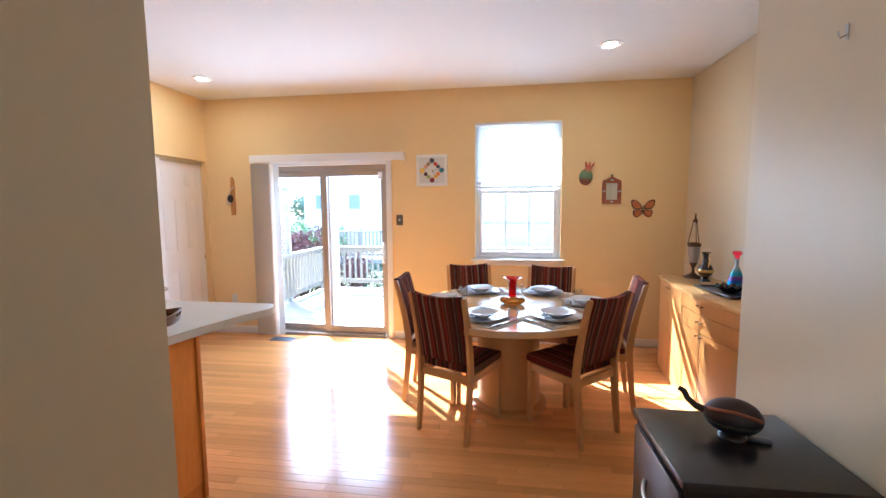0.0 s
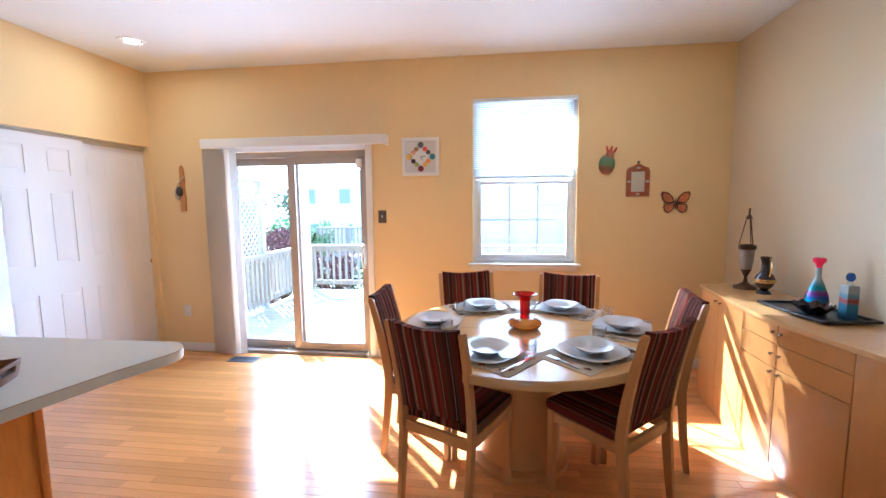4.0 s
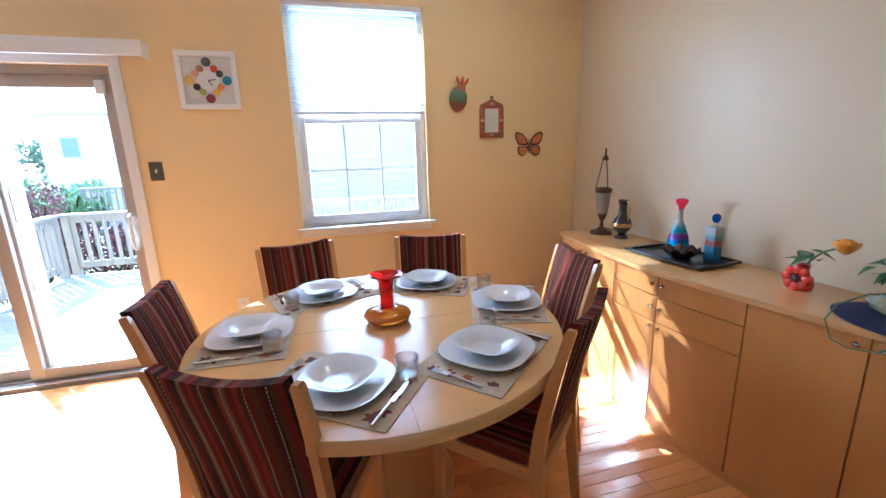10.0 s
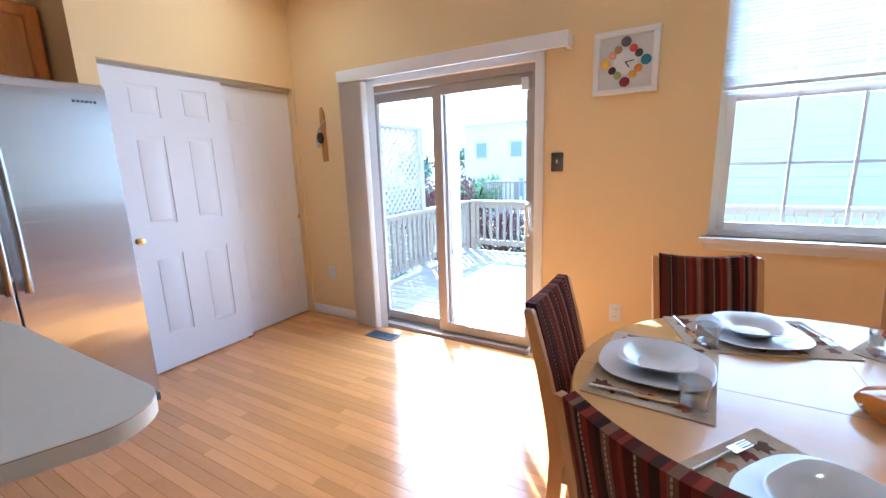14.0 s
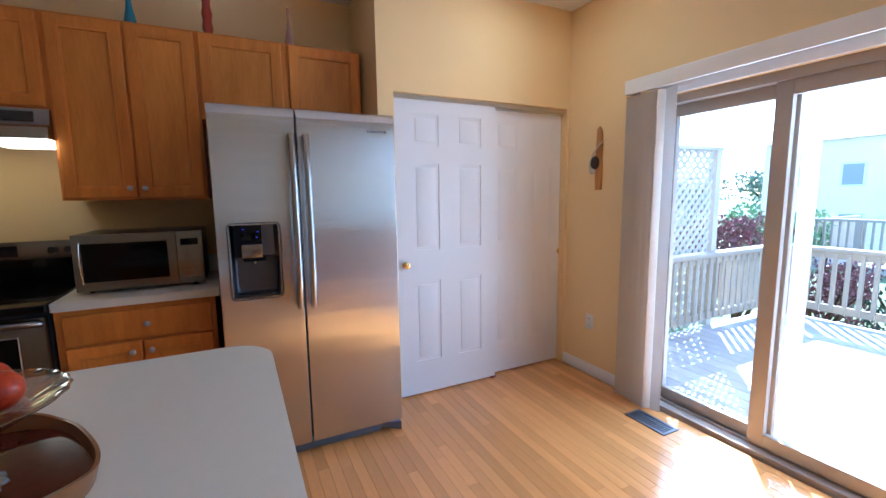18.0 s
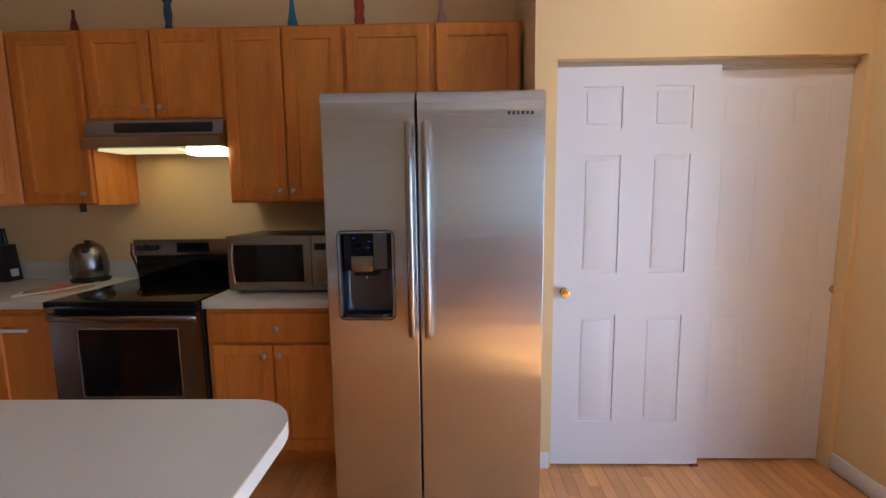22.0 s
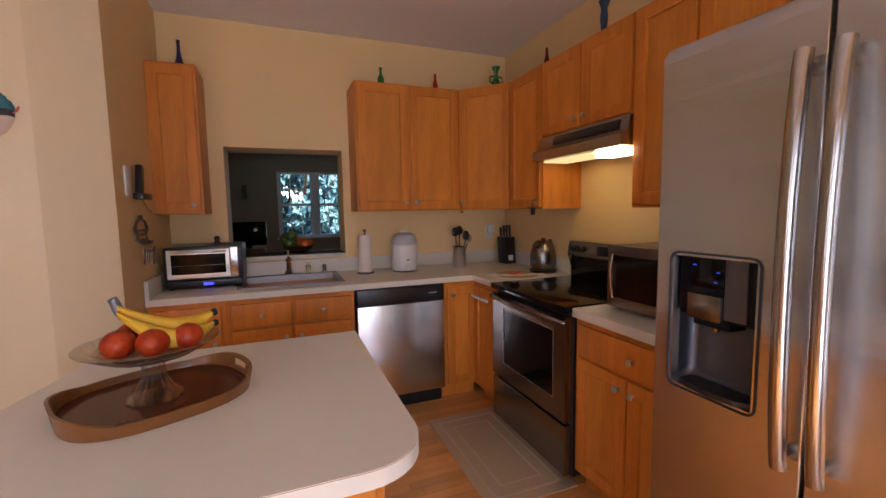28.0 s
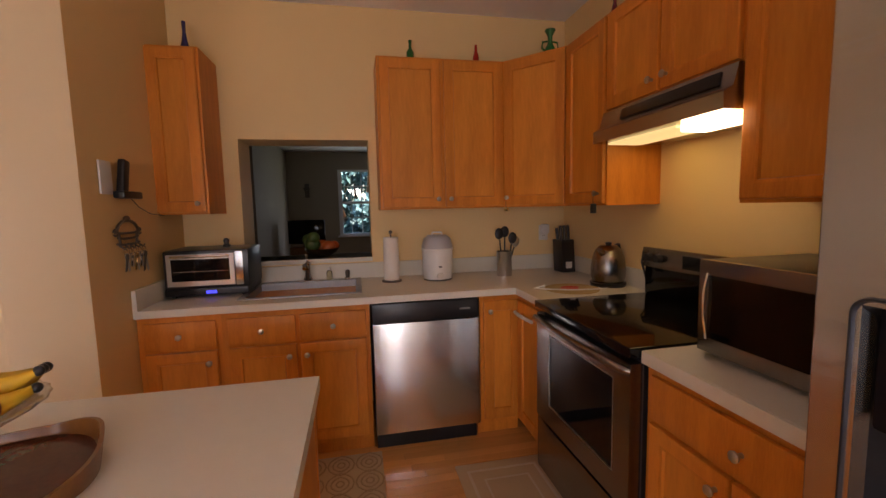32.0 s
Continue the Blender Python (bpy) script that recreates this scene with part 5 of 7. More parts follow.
def squircle(profile, power=3.2, n=40):
    """A dish with rounded-square plan, from (half width, height) pairs."""
    bm = bmesh.new()
    rings = []
    for r, z in profile:
        ring = []
        for i in range(n):
            a = 2 * math.pi * i / n
            c_, s_ = math.cos(a), math.sin(a)
            p = power if r > 0.06 else 2.2
            k = (abs(c_) ** p + abs(s_) ** p) ** (-1 / p)
            ring.append(bm.verts.new((r * k * c_, r * k * s_, z)))
        rings.append(ring)
    for a, b in zip(rings, rings[1:]):
        for i in range(n):
            bm.faces.new((a[i], a[(i + 1) % n], b[(i + 1) % n], b[i]))
    bm.faces.new(rings[0][::-1]), bm.faces.new(rings[-1])
    bmesh.ops.recalc_face_normals(bm, faces=bm.faces)
    return bm


def leaf_shape(x, y, rot, ln, wd, z):
    pts = [(0, 0), (0.3, 0.5), (0.6, 0.42), (1, 0), (0.6, -0.42), (0.3, -0.5)]
    c_, s_ = math.cos(rot), math.sin(rot)
    return prism([(x + c_ * p * ln - s_ * q * wd, y + s_ * p * ln + c_ * q * wd) for p, q in pts], z, z + 0.0006)


TT = 0.7485
mat0 = plate0 = None
rs = random.Random(5)
KEEP = {}
for n_, (px_, py_, ang_) in enumerate(((0.197, 3.135, -36), (0.688, 3.19, 39), (-0.118, 3.605, -90), (0.15, 3.995, 200), (0.672, 3.99, 153), (0.943, 3.605, 70))):
    # the setting's -y side faces the diner
    base = pose(px_, py_, TT, 0, 0, ang_)
    if n_ == 0:
        mat0 = thing("placemat", base, "beige woven placemat with printed autumn leaves", "placemat", "placemats on the dining table")
        part("cloth", box(-0.232, -0.155, 0, 0.232, 0.155, 0.003), LINEN, mat0)
        for k in range(13):
            a = 2 * math.pi * (k + rs.uniform(-0.3, 0.3)) / 13
            x, y = 0.20 * max(-0.93, min(0.93, 1.25 * math.cos(a))), 0.122 * max(-0.95, min(0.95, 1.25 * math.sin(a)))
            turn, ln = rs.uniform(0, 6.28), rs.uniform(0.030, 0.042)
            for j in range(3 + k % 2):
                spread = turn + (j - 1.5) * 0.75
                part("printed_leaf", leaf_shape(x - 0.3 * ln * math.cos(turn), y - 0.3 * ln * math.sin(turn), spread, ln * (0.75 if j % 3 == 0 else 1), 0.019, 0.003 + 0.0002 * j), LEAVES[k % 3], mat0)
        plate0 = single("dinner_plate", squircle([(0.058, 0), (0.098, 0.002), (0.150, 0.017), (0.1525, 0.019), (0.149, 0.0195), (0.096, 0.006), (0.02, 0.005)], 2.8), CHINA, "white rounded-square china dinner plate on a placemat", "plate", base @ pose(0, 0, 0.004), "dinner plates")
        bowl0 = single("soup_bowl", squircle([(0.04, 0), (0.05, 0.002), (0.07, 0.016), (0.104, 0.036), (0.108, 0.0385), (0.105, 0.0388), (0.068, 0.0205), (0.052, 0.008), (0.046, 0.0065), (0.01, 0.006)], 3.0), CHINA, "white rounded-square china bowl set on a plate", "bowl", base @ pose(0, 0, 0.011), "soup bowls")
        fork0 = thing("fork", base @ pose(-0.203, -0.01, 0.0045), "stainless steel dinner fork", "fork", "forks")
        part("handle", tube([(0, -0.09, 0.002), (0, -0.03, 0.003), (0, 0.03, 0.006)], 0.0045, 8, taper=0.7), NICKEL, fork0)
        part("head", boxes((-0.011, 0.03, 0.004, 0.011, 0.055, 0.0065), (-0.011, 0.055, 0.004, -0.008, 0.09, 0.006), (-0.0045, 0.055, 0.004, -0.0015, 0.09, 0.006), (0.0015, 0.055, 0.004, 0.0045, 0.09, 0.006), (0.008, 0.055, 0.004, 0.011, 0.09, 0.006)), NICKEL, fork0)
        knife0 = thing("table_knife", base @ pose(0.190, -0.04, 0.0045), "stainless steel table knife", "knife", "table knives")
        part("handle", tube([(0, -0.11, 0.004), (0, -0.05, 0.005), (0, 0.0, 0.004)], 0.006, 8), CHROME, knife0)
        part("blade", prism([(-0.007, 0.0), (0.007, 0.0), (0.009, 0.07), (0.003, 0.11), (-0.006, 0.10)], 0.002, 0.0045), CHROME, knife0)
        glass0 = single("tumbler", lathe([(0.0, 0.0), (0.028, 0.0), (0.032, 0.003), (0.036, 0.070), (0.035, 0.072), (0.0335, 0.070), (0.029, 0.016), (0.0, 0.013)], 32), CLEAR, "small clear glass tumbler beside a plate", "glass", base @ pose(0.176, 0.095, 0.004), "tumblers")
        KEEP = {mat0: pose(0, 0, 0), plate0: pose(0, 0, 0.004), bowl0: pose(0, 0, 0.011), fork0: pose(-0.203, -0.01, 0.0045), knife0: pose(0.190, -0.04, 0.0045), glass0: pose(0.176, 0.095, 0.004)}
    else:
        for o, rel in KEEP.items():
            copy_thing(o, base @ rel @ pose(0, 0, 0, 0, 0, rs.uniform(-4, 4)))
AMBER = glassy("amber_glass", (0.72, 0.25, 0.012), 0.08)
AMBER.node_tree.nodes["Principled BSDF"].inputs["Transmission Weight"].default_value = 0.45
vase = thing("glass_vase", pose(0.406, 3.58, TT), "red glass vase with a wide amber foot", "vase")
part("foot", lathe([(0.0, 0.0), (0.05, 0.0), (0.090, 0.016), (0.097, 0.03), (0.088, 0.043), (0.05, 0.055), (0.032, 0.06), (0.0, 0.06)], 40), AMBER, vase, "squat amber glass foot")
part("neck", lathe([(0.028, 0.06), (0.027, 0.10), (0.030, 0.165), (0.042, 0.186), (0.070, 0.197), (0.0685, 0.200), (0.039, 0.189), (0.026, 0.167), (0.024, 0.10), (0.025, 0.062), (0.028, 0.06)], 40), glassy("red_glass", (0.70, 0.012, 0.01)), vase, "flared red glass neck")

# ---- things on the sideboard ----
SB = SBH + 0.0005
BRONZE = material("dark_bronze", (0.10, 0.055, 0.03), 0.35, 0.8, vary=0.4, scale=12)
lan = thing("hanging_lantern", pose(2.0, 4.38, SB) @ Matrix.Diagonal((1.2, 1.2, 1.38, 1)), "small bronze oil lantern hung on chains above its foot", "lantern")
part("foot", lathe([(0, 0), (0.062, 0), (0.058, 0.012), (0.03, 0.022), (0.012, 0.035), (0.0, 0.035)], 28), BRONZE, lan)
part("stem", lathe([(0.0, 0.035), (0.012, 0.035), (0.008, 0.06), (0.016, 0.075), (0.03, 0.10), (0.0, 0.10)], 24), BRONZE, lan)
part("glass_cup", lathe([(0.0, 0.10), (0.026, 0.10), (0.034, 0.14), (0.038, 0.20), (0.0, 0.20)], 28), material("mother_of_pearl_glass", (0.36, 0.31, 0.27), 0.2, vary=0.4, scale=20), lan)
part("collar", lathe([(0.036, 0.20), (0.044, 0.202), (0.046, 0.22), (0.036, 0.225), (0.036, 0.20)], 28), BRONZE, lan)
for k in range(3):
    a = 2 * math.pi * k / 3 + 0.4
    part("chain", rod((0.042 * math.cos(a), 0.042 * math.sin(a), 0.22), (0.012 * math.cos(a), 0.012 * math.sin(a), 0.36), 0.0028, segments=6), BRONZE, lan)
part("cap", lathe([(0.0, 0.355), (0.018, 0.355), (0.014, 0.372), (0.006, 0.38), (0.005, 0.41), (0.0, 0.412)], 20), BRONZE, lan)
jug = thing("brass_jug", pose(2.02, 4.20, SB) @ Matrix.Scale(1.3, 4), "small dark jug with a brass band and handle", "jug")
part("body", lathe([(0.0, 0.0), (0.032, 0.0), (0.03, 0.01), (0.018, 0.022), (0.038, 0.045), (0.046, 0.07), (0.038, 0.095), (0.02, 0.115), (0.018, 0.16), (0.026, 0.19), (0.022, 0.19), (0.0, 0.16)], 32), material("dark_enamel", (0.02, 0.012, 0.015), 0.18, coat=0.5), jug)
part("band", lathe([(0.0465, 0.06), (0.0485, 0.068), (0.0465, 0.078), (0.0455, 0.07), (0.0465, 0.06)], 32), BRASS, jug)
part("handle", tube([(0.0, -0.02, 0.185), (0.0, -0.045, 0.18), (0.0, -0.048, 0.14), (0.0, -0.035, 0.095)], 0.004, 8), BRASS, jug)
tray = thing("serving_tray", pose(1.965, 3.68, SB, 0, 0, 4) @ Matrix.Diagonal((1, 0.88, 1, 1)), "rectangular black lacquer serving tray", "tray")
part("base", box(-0.12, -0.24, 0.004, 0.12, 0.24, 0.012), BLACK, tray)
part("rim", boxes((-0.145, -0.265, 0.008, -0.12, 0.265, 0.022), (0.12, -0.265, 0.008, 0.145, 0.265, 0.022), (-0.12, -0.265, 0.008, 0.12, -0.24, 0.022), (-0.12, 0.24, 0.008, 0.12, 0.265, 0.022), bevel=0.004), BLACK, tray)
part("foot_strip", box(-0.1, -0.2, 0, 0.1, 0.2, 0.004), BLACK, tray)
TZ = SB + 0.0125
BLUEGLASS = painted("iridescent_blue_glass", 0.0, 0.18, [(0.0, (0.02, 0.06, 0.28)), (0.22, (0.03, 0.34, 0.46)), (0.38, (0.02, 0.10, 0.40)), (0.5, (0.16, 0.04, 0.28)), (0.64, (0.03, 0.30, 0.44)), (0.95, (0.4, 0.5, 0.55))])
BLUEGLASS.node_tree.nodes["Principled BSDF"].inputs["Roughness"].default_value = 0.08
dec = thing("glass_decanter", pose(2.03, 3.76, TZ) @ Matrix.Diagonal((0.95, 0.95, 1.12, 1)), "iridescent blue glass decanter with a red stopper", "decanter")
part("bottle", lathe([(0.0, 0.0), (0.058, 0.0), (0.062, 0.012), (0.052, 0.07), (0.03, 0.125), (0.015, 0.155), (0.014, 0.20), (0.017, 0.205), (0.0, 0.205)], 32), BLUEGLASS, dec)
part("stopper", lathe([(0.0, 0.205), (0.012, 0.205), (0.018, 0.222), (0.031, 0.235), (0.033, 0.25), (0.02, 0.256), (0.0, 0.256)], 28), glassy("red_stopper_glass", (0.9, 0.03, 0.12), 0.1), dec)
bot = thing("square_bottle", pose(2.02, 3.535, TZ) @ Matrix.Diagonal((0.75, 0.75, 1.05, 1)), "square pale blue glass bottle with a blue stopper", "bottle")
part("body", prism([(-0.035, -0.035), (0.035, -0.035), (0.035, 0.035), (-0.035, 0.035)], 0.0, 0.165, 0.006), painted("tinted_bottle_glass", 0.0, 0.17, [(0.0, (0.03, 0.10, 0.26)), (0.45, (0.05, 0.22, 0.36)), (0.6, (0.38, 0.06, 0.04)), (0.72, (0.14, 0.30, 0.40)), (0.85, (0.38, 0.42, 0.44))]), bot)
part("neck", lathe([(0.0, 0.165), (0.018, 0.165), (0.015, 0.172), (0.015, 0.19), (0.0, 0.19)], 20), CLEAR, bot)
part("stopper", ball((0, 0, 0.205), 0.026, (1, 1, 0.85)), glassy("blue_stopper_glass", (0.01, 0.10, 0.7), 0.1), bot)
bm = bmesh.new()
rings = []
for r, z in ((0.0, 0.0), (0.035, 0.0), (0.06, 0.02), (0.088, 0.05), (0.085, 0.052), (0.055, 0.024), (0.0, 0.012)):
    if r == 0:
        rings.append([bm.verts.new((0, 0, z))])
    else:
        rings.append([bm.verts.new((r * math.cos(a), r * math.sin(a), z + 0.009 * (r / 0.088) ** 2 * math.sin(9 * a))) for a in (2 * math.pi * i / 54 for i in range(54))])
for a, b in zip(rings, rings[1:]):
    for i in range(54):
        j = (i + 1) % 54
        if len(a) == 1:
            bm.faces.new((a[0], b[j], b[i]))
        elif len(b) == 1:
            bm.faces.new((a[i], a[j], b[0]))
        else:
            bm.faces.new((a[i], a[j], b[j], b[i]))
bmesh.ops.recalc_face_normals(bm, faces=bm.faces)
single("ruffled_bowl", bm, material("dark_carnival_glass", (0.03, 0.018, 0.022), 0.1, 0.3, coat=0.5), "small dark glass bowl with a ruffled rim on the tray", "bowl", pose(1.93, 3.635, TZ))
LEAF = material("glossy_green_leaf", (0.035, 0.115, 0.03), 0.35, vary=0.5, scale=8, second=(0.07, 0.17, 0.05))
STEM = material("green_stem", (0.10, 0.16, 0.05), 0.5)


def leaf_bm(bm, at, yaw, pitch, ln, wd, droop=0.25):
    """A folded, drooping heart-shaped leaf."""
    rot = Euler((0, radians(pitch), radians(yaw))).to_matrix()
    rows = [(0.0, 0.15), (0.12, 0.62), (0.3, 1.0), (0.55, 0.86), (0.8, 0.45), (1.0, 0.0)]
    prev = None
    for s_, w_ in rows:
        mid = Vector((s_ * ln, 0, -droop * s_ * s_ * ln))
        row = [bm.verts.new(Vector(at) + rot @ (mid + Vector((0, q * w_ * wd / 2, 0.16 * abs(q) * w_ * wd)))) for q in (-1, 0, 1)]
        if prev:
            for i in (0, 1):
                bm.faces.new((prev[i], prev[i + 1], row[i + 1], row[i]))
        prev = row


fl = thing("flower_vase", pose(2.02, 3.12, SB), "red glass flower-shaped vase holding one orange rose", "vase")
REDG = material("red_pressed_glass", (0.70, 0.025, 0.010), 0.12, coat=0.5)
part("vase_body", lathe([(0, 0), (0.035, 0), (0.04, 0.02), (0.034, 0.05), (0.016, 0.065), (0.018, 0.10), (0.022, 0.105), (0.0, 0.10)], 24), REDG, fl)
for k in range(8):
    a = 2 * math.pi * k / 8
    part("glass_petal", ball((-0.036, 0.036 * math.cos(a), 0.05 + 0.036 * math.sin(a)), 0.021, (0.5, 1, 1), segments=10), REDG, fl)
part("glass_eye", ball((-0.044, 0, 0.05), 0.018, (0.5, 1, 1), segments=10), material("dark_red_glass", (0.08, 0.004, 0.004), 0.15), fl)
part("stem", tube([(0, 0, 0.09), (0.0, -0.02, 0.13), (0.0, -0.06, 0.17), (0.0, -0.10, 0.19)], 0.004, 8), STEM, fl)
for k, (yaw, p) in enumerate(((100, -10), (60, -25), (150, 15), (200, -5), (-60, 10), (20, 0))):
    bm = bmesh.new()
    leaf_bm(bm, (0, -0.012 * (k % 3), 0.115 + 0.012 * k % 0.05), yaw, p, 0.085, 0.05)
    part("leaf", bm, LEAF, fl)
ROSE = material("orange_rose_petal", (0.85, 0.22, 0.015), 0.5, vary=0.9, scale=22, second=(0.85, 0.50, 0.04), object_vary=0.15)
rr = random.Random(3)
for k in range(14):
    bm = ball((0, 0, 0), 0.021 + 0.0006 * k, (1, 0.16, 0.95), segments=10)
    for v in bm.verts:
        v.co.y += 16 * v.co.x * v.co.x - 0.004
    a = k * 2.4
    rad = 0.003 + 0.0020 * k
    bm.transform(Matrix.Translation((-0.005 + rad * math.cos(a), -0.125 + rad * math.sin(a), 0.212 - 0.0012 * k)) @ pose(0, 0, 0, 0, 0, math.degrees(a) + 90) @ pose(0, 0, 0, 4 + 3.2 * k + rr.uniform(-6, 6), rr.uniform(-12, 12), 0))
    part("petal", bm, ROSE, fl)
BLUEMAT = material("navy_woven_mat", (0.015, 0.022, 0.075), 0.85, vary=0.4, scale=40, bump=0.5, bump_scale=250)
single("oval_mat", lathe([(0, 0), (0.98, 0), (1.0, 0.4), (0.98, 1.0), (0, 1.0)], 56), BLUEMAT, "oval navy blue woven mat on the sideboard", "mat", pose(1.965, 2.72, SB) @ Matrix.Diagonal((0.17, 0.24, 0.008, 1)))
pot = thing("pothos_plant", pose(1.985, 2.715, SB + 0.0085), "trailing green pothos in a low painted bowl", "plant")
part("bowl", lathe([(0, 0), (0.11, 0.0), (0.165, 0.03), (0.172, 0.045), (0.12, 0.072), (0.06, 0.082), (0.055, 0.078), (0.0, 0.06)], 48, flat=(0.62, 1.0)), material("glazed_pottery", (0.50, 0.40, 0.12), 0.18, vary=1.0, scale=6, second=(0.12, 0.20, 0.24), coat=0.5), pot)
rp = random.Random(11)
for k in range(74):
    a, d = rp.uniform(0, 2 * math.pi), rp.uniform(0.03, 0.155)
    x, y = 0.5 * d * math.cos(a), 1.05 * d * math.sin(a)
    z = 0.10 + rp.uniform(0, 0.15) * (1.25 - d / 0.17)
    if k % 2 == 0:
        part("stem", tube([(x * 0.12, y * 0.12, 0.07), (x * 0.5, y * 0.5, z * 0.9), (x, y, z)], 0.0022, 6), STEM, pot)
    bm = bmesh.new()
    leaf_bm(bm, (x, y, z), math.degrees(a) + rp.uniform(-50, 50), rp.uniform(-15, 35), rp.uniform(0.045, 0.072), rp.uniform(0.034, 0.054), 0.35)
    part("leaf", bm, LEAF, pot)
part("vine", tube([(-0.04, 0.04, 0.10), (-0.10, 0.12, 0.08), (-0.17, 0.16, 0.04), (-0.232, 0.15, 0.0), (-0.24, 0.12, -0.055), (-0.24, 0.07, -0.065), (-0.232, 0.0, -0.05), (-0.226, -0.05, 0.004), (-0.15, -0.06, 0.02), (-0.08, -0.08, 0.02)], 0.003, 6), STEM, pot)

# ---- chest top ----
GOURD = painted("lacquered_gourd", 0.0, 0.15, [(0.0, (0.012, 0.012, 0.016)), (0.42, (0.014, 0.014, 0.022)), (0.50, (0.10, 0.10, 0.06)), (0.56, (0.02, 0.012, 0.015)), (0.8, (0.05, 0.025, 0.018))])
go = thing("gourd_ornament", pose(0.935, 1.63, 0.8405, 0, 0, -22) @ Matrix.Scale(0.66, 4), "dark lacquered gourd ornament with a curved stem on a chest", "ornament")
part("body", ball((0, 0, 0.085), 0.08, (1.3, 0.95, 0.9), segments=28), GOURD, go)
part("stem", tube([(-0.095, 0, 0.09), (-0.13, 0, 0.10), (-0.16, 0, 0.125), (-0.175, 0, 0.155), (-0.195, 0, 0.165)], 0.015, 10, taper=0.75), material("dry_stem", (0.06, 0.035, 0.022), 0.7), go)
part("stripe", tube([(-0.09, -0.035, 0.115), (-0.05, -0.06, 0.125), (0.0, -0.066, 0.128), (0.05, -0.06, 0.118), (0.09, -0.04, 0.10)], 0.006, 8), material("terracotta_stripe", (0.40, 0.12, 0.05), 0.5), go)
part("foot", lathe([(0, 0), (0.05, 0), (0.045, 0.012), (0.03, 0.02), (0, 0.02)], 24), EBONY, go)
part("rest", box(0.05, -0.02, 0.0, 0.13, 0.02, 0.018, 0.005), EBONY, go)
hk = thing("wall_hook", pose(HX, 1.63, 1.87) @ Matrix.Scale(0.55, 4), "small brass wall hook on the pale wall", "hook")
part("plate", box(-0.004, -0.01, -0.035, 0, 0.01, 0.035, 0.001), NICKEL, hk)
part("arm", tube([(-0.004, 0, -0.01), (-0.025, 0, -0.025), (-0.035, 0, -0.01), (-0.035, 0, 0.005)], 0.004, 8), NICKEL, hk)

# ---- peninsula things ----
PZ = CT + 0.0005
TRAYWOOD = material("brown_wicker_wood", (0.235, 0.088, 0.016), 0.34, vary=0.5, scale=8, second=(0.11, 0.04, 0.014), coat=0.3)
TRAYBASE = material("dark_mahogany", (0.11, 0.024, 0.014), 0.16, vary=0.7, scale=9, second=(0.06, 0.014, 0.009))
TRAYBASE.node_tree.nodes["Principled BSDF"].inputs["Specular IOR Level"].default_value = 0.25
ta = thing("oval_tray", pose(-1.444, 2.194, PZ, 0, 0, 27), "oval dark wooden tray with a raised rim and hand holes", "tray")
AX, AY = 0.205, 0.175


def oval(a, power=2.7):
    """How far a squared-off oval reaches at an angle."""
    return (abs(math.cos(a)) ** power + abs(math.sin(a)) ** power) ** (-1 / power)


part("base", prism([(AX * 0.99 * oval(a) * math.cos(a), AY * 0.99 * oval(a) * math.sin(a)) for a in (2 * math.pi * i / 80 for i in range(80))], 0, 0.012), TRAYBASE, ta)
bm = bmesh.new()
n = 80
rim = {}
for i in range(n):
    a = 2 * math.pi * i / n
    rise = 0.030 + 0.026 * max(0, abs(math.cos(a)) - 0.55) / 0.45
    wall = [(1.0 + 0.045 * f, rise * f) for f in (0, 0.42, 0.8, 1)] + [(0.975 + 0.035 * f, 0.012 + (rise - 0.012) * f) for f in (1, 0.74, 0.25, 0)]
    for j, (q, z) in enumerate(wall):
        rim[i, j] = bm.verts.new((AX * q * oval(a) * math.cos(a), AY * q * oval(a) * math.sin(a), z))
open_at = {i for i in range(n) if abs(math.cos(2 * math.pi * (i + 0.5) / n)) > 0.967}
for i in range(n):
    k = (i + 1) % n
    for j in range(8):
        if not (i in open_at and j in (1, 5)):
            bm.faces.new((rim[i, j], rim[k, j], rim[k, (j + 1) % 8], rim[i, (j + 1) % 8]))
    if i in open_at:
        bm.faces.new((rim[i, 1], rim[k, 1], rim[k, 6], rim[i, 6]))
        bm.faces.new((rim[i, 2], rim[k, 2], rim[k, 5], rim[i, 5]))
        for e, other in ((i, (i - 1) % n), (k, k)):
            if other not in open_at:
                bm.faces.new((rim[e, 1], rim[e, 2], rim[e, 5], rim[e, 6]))
bmesh.ops.recalc_face_normals(bm, faces=bm.faces)
part("rim", bm, TRAYWOOD, ta, "raised golden brown rim with hand holes")
CUT = clear_pane("pressed_glass", 0.42, 0.75, (0.90, 0.89, 0.87))
cs = thing("cake_stand", pose(-1.438, 2.205, PZ + 0.0125) @ Matrix.Scale(1.06, 4), "pressed clear glass footed fruit stand", "fruit stand")


def ribbed(profile, ribs, depth, n=96):
    bm = bmesh.new()
    rings = []
    for r, z in profile:
        rings.append([bm.verts.new((r * (1 + depth * math.cos(ribs * a)) * math.cos(a), r * (1 + depth * math.cos(ribs * a)) * math.sin(a), z)) for a in (2 * math.pi * i / n for i in range(n))])
    for a, b in zip(rings, rings[1:]):
        for i in range(n):
            bm.faces.new((a[i], a[(i + 1) % n], b[(i + 1) % n], b[i]))
    bm.faces.new(rings[0][::-1]), bm.faces.new(rings[-1])
    bmesh.ops.recalc_face_normals(bm, faces=bm.faces)
    return bm


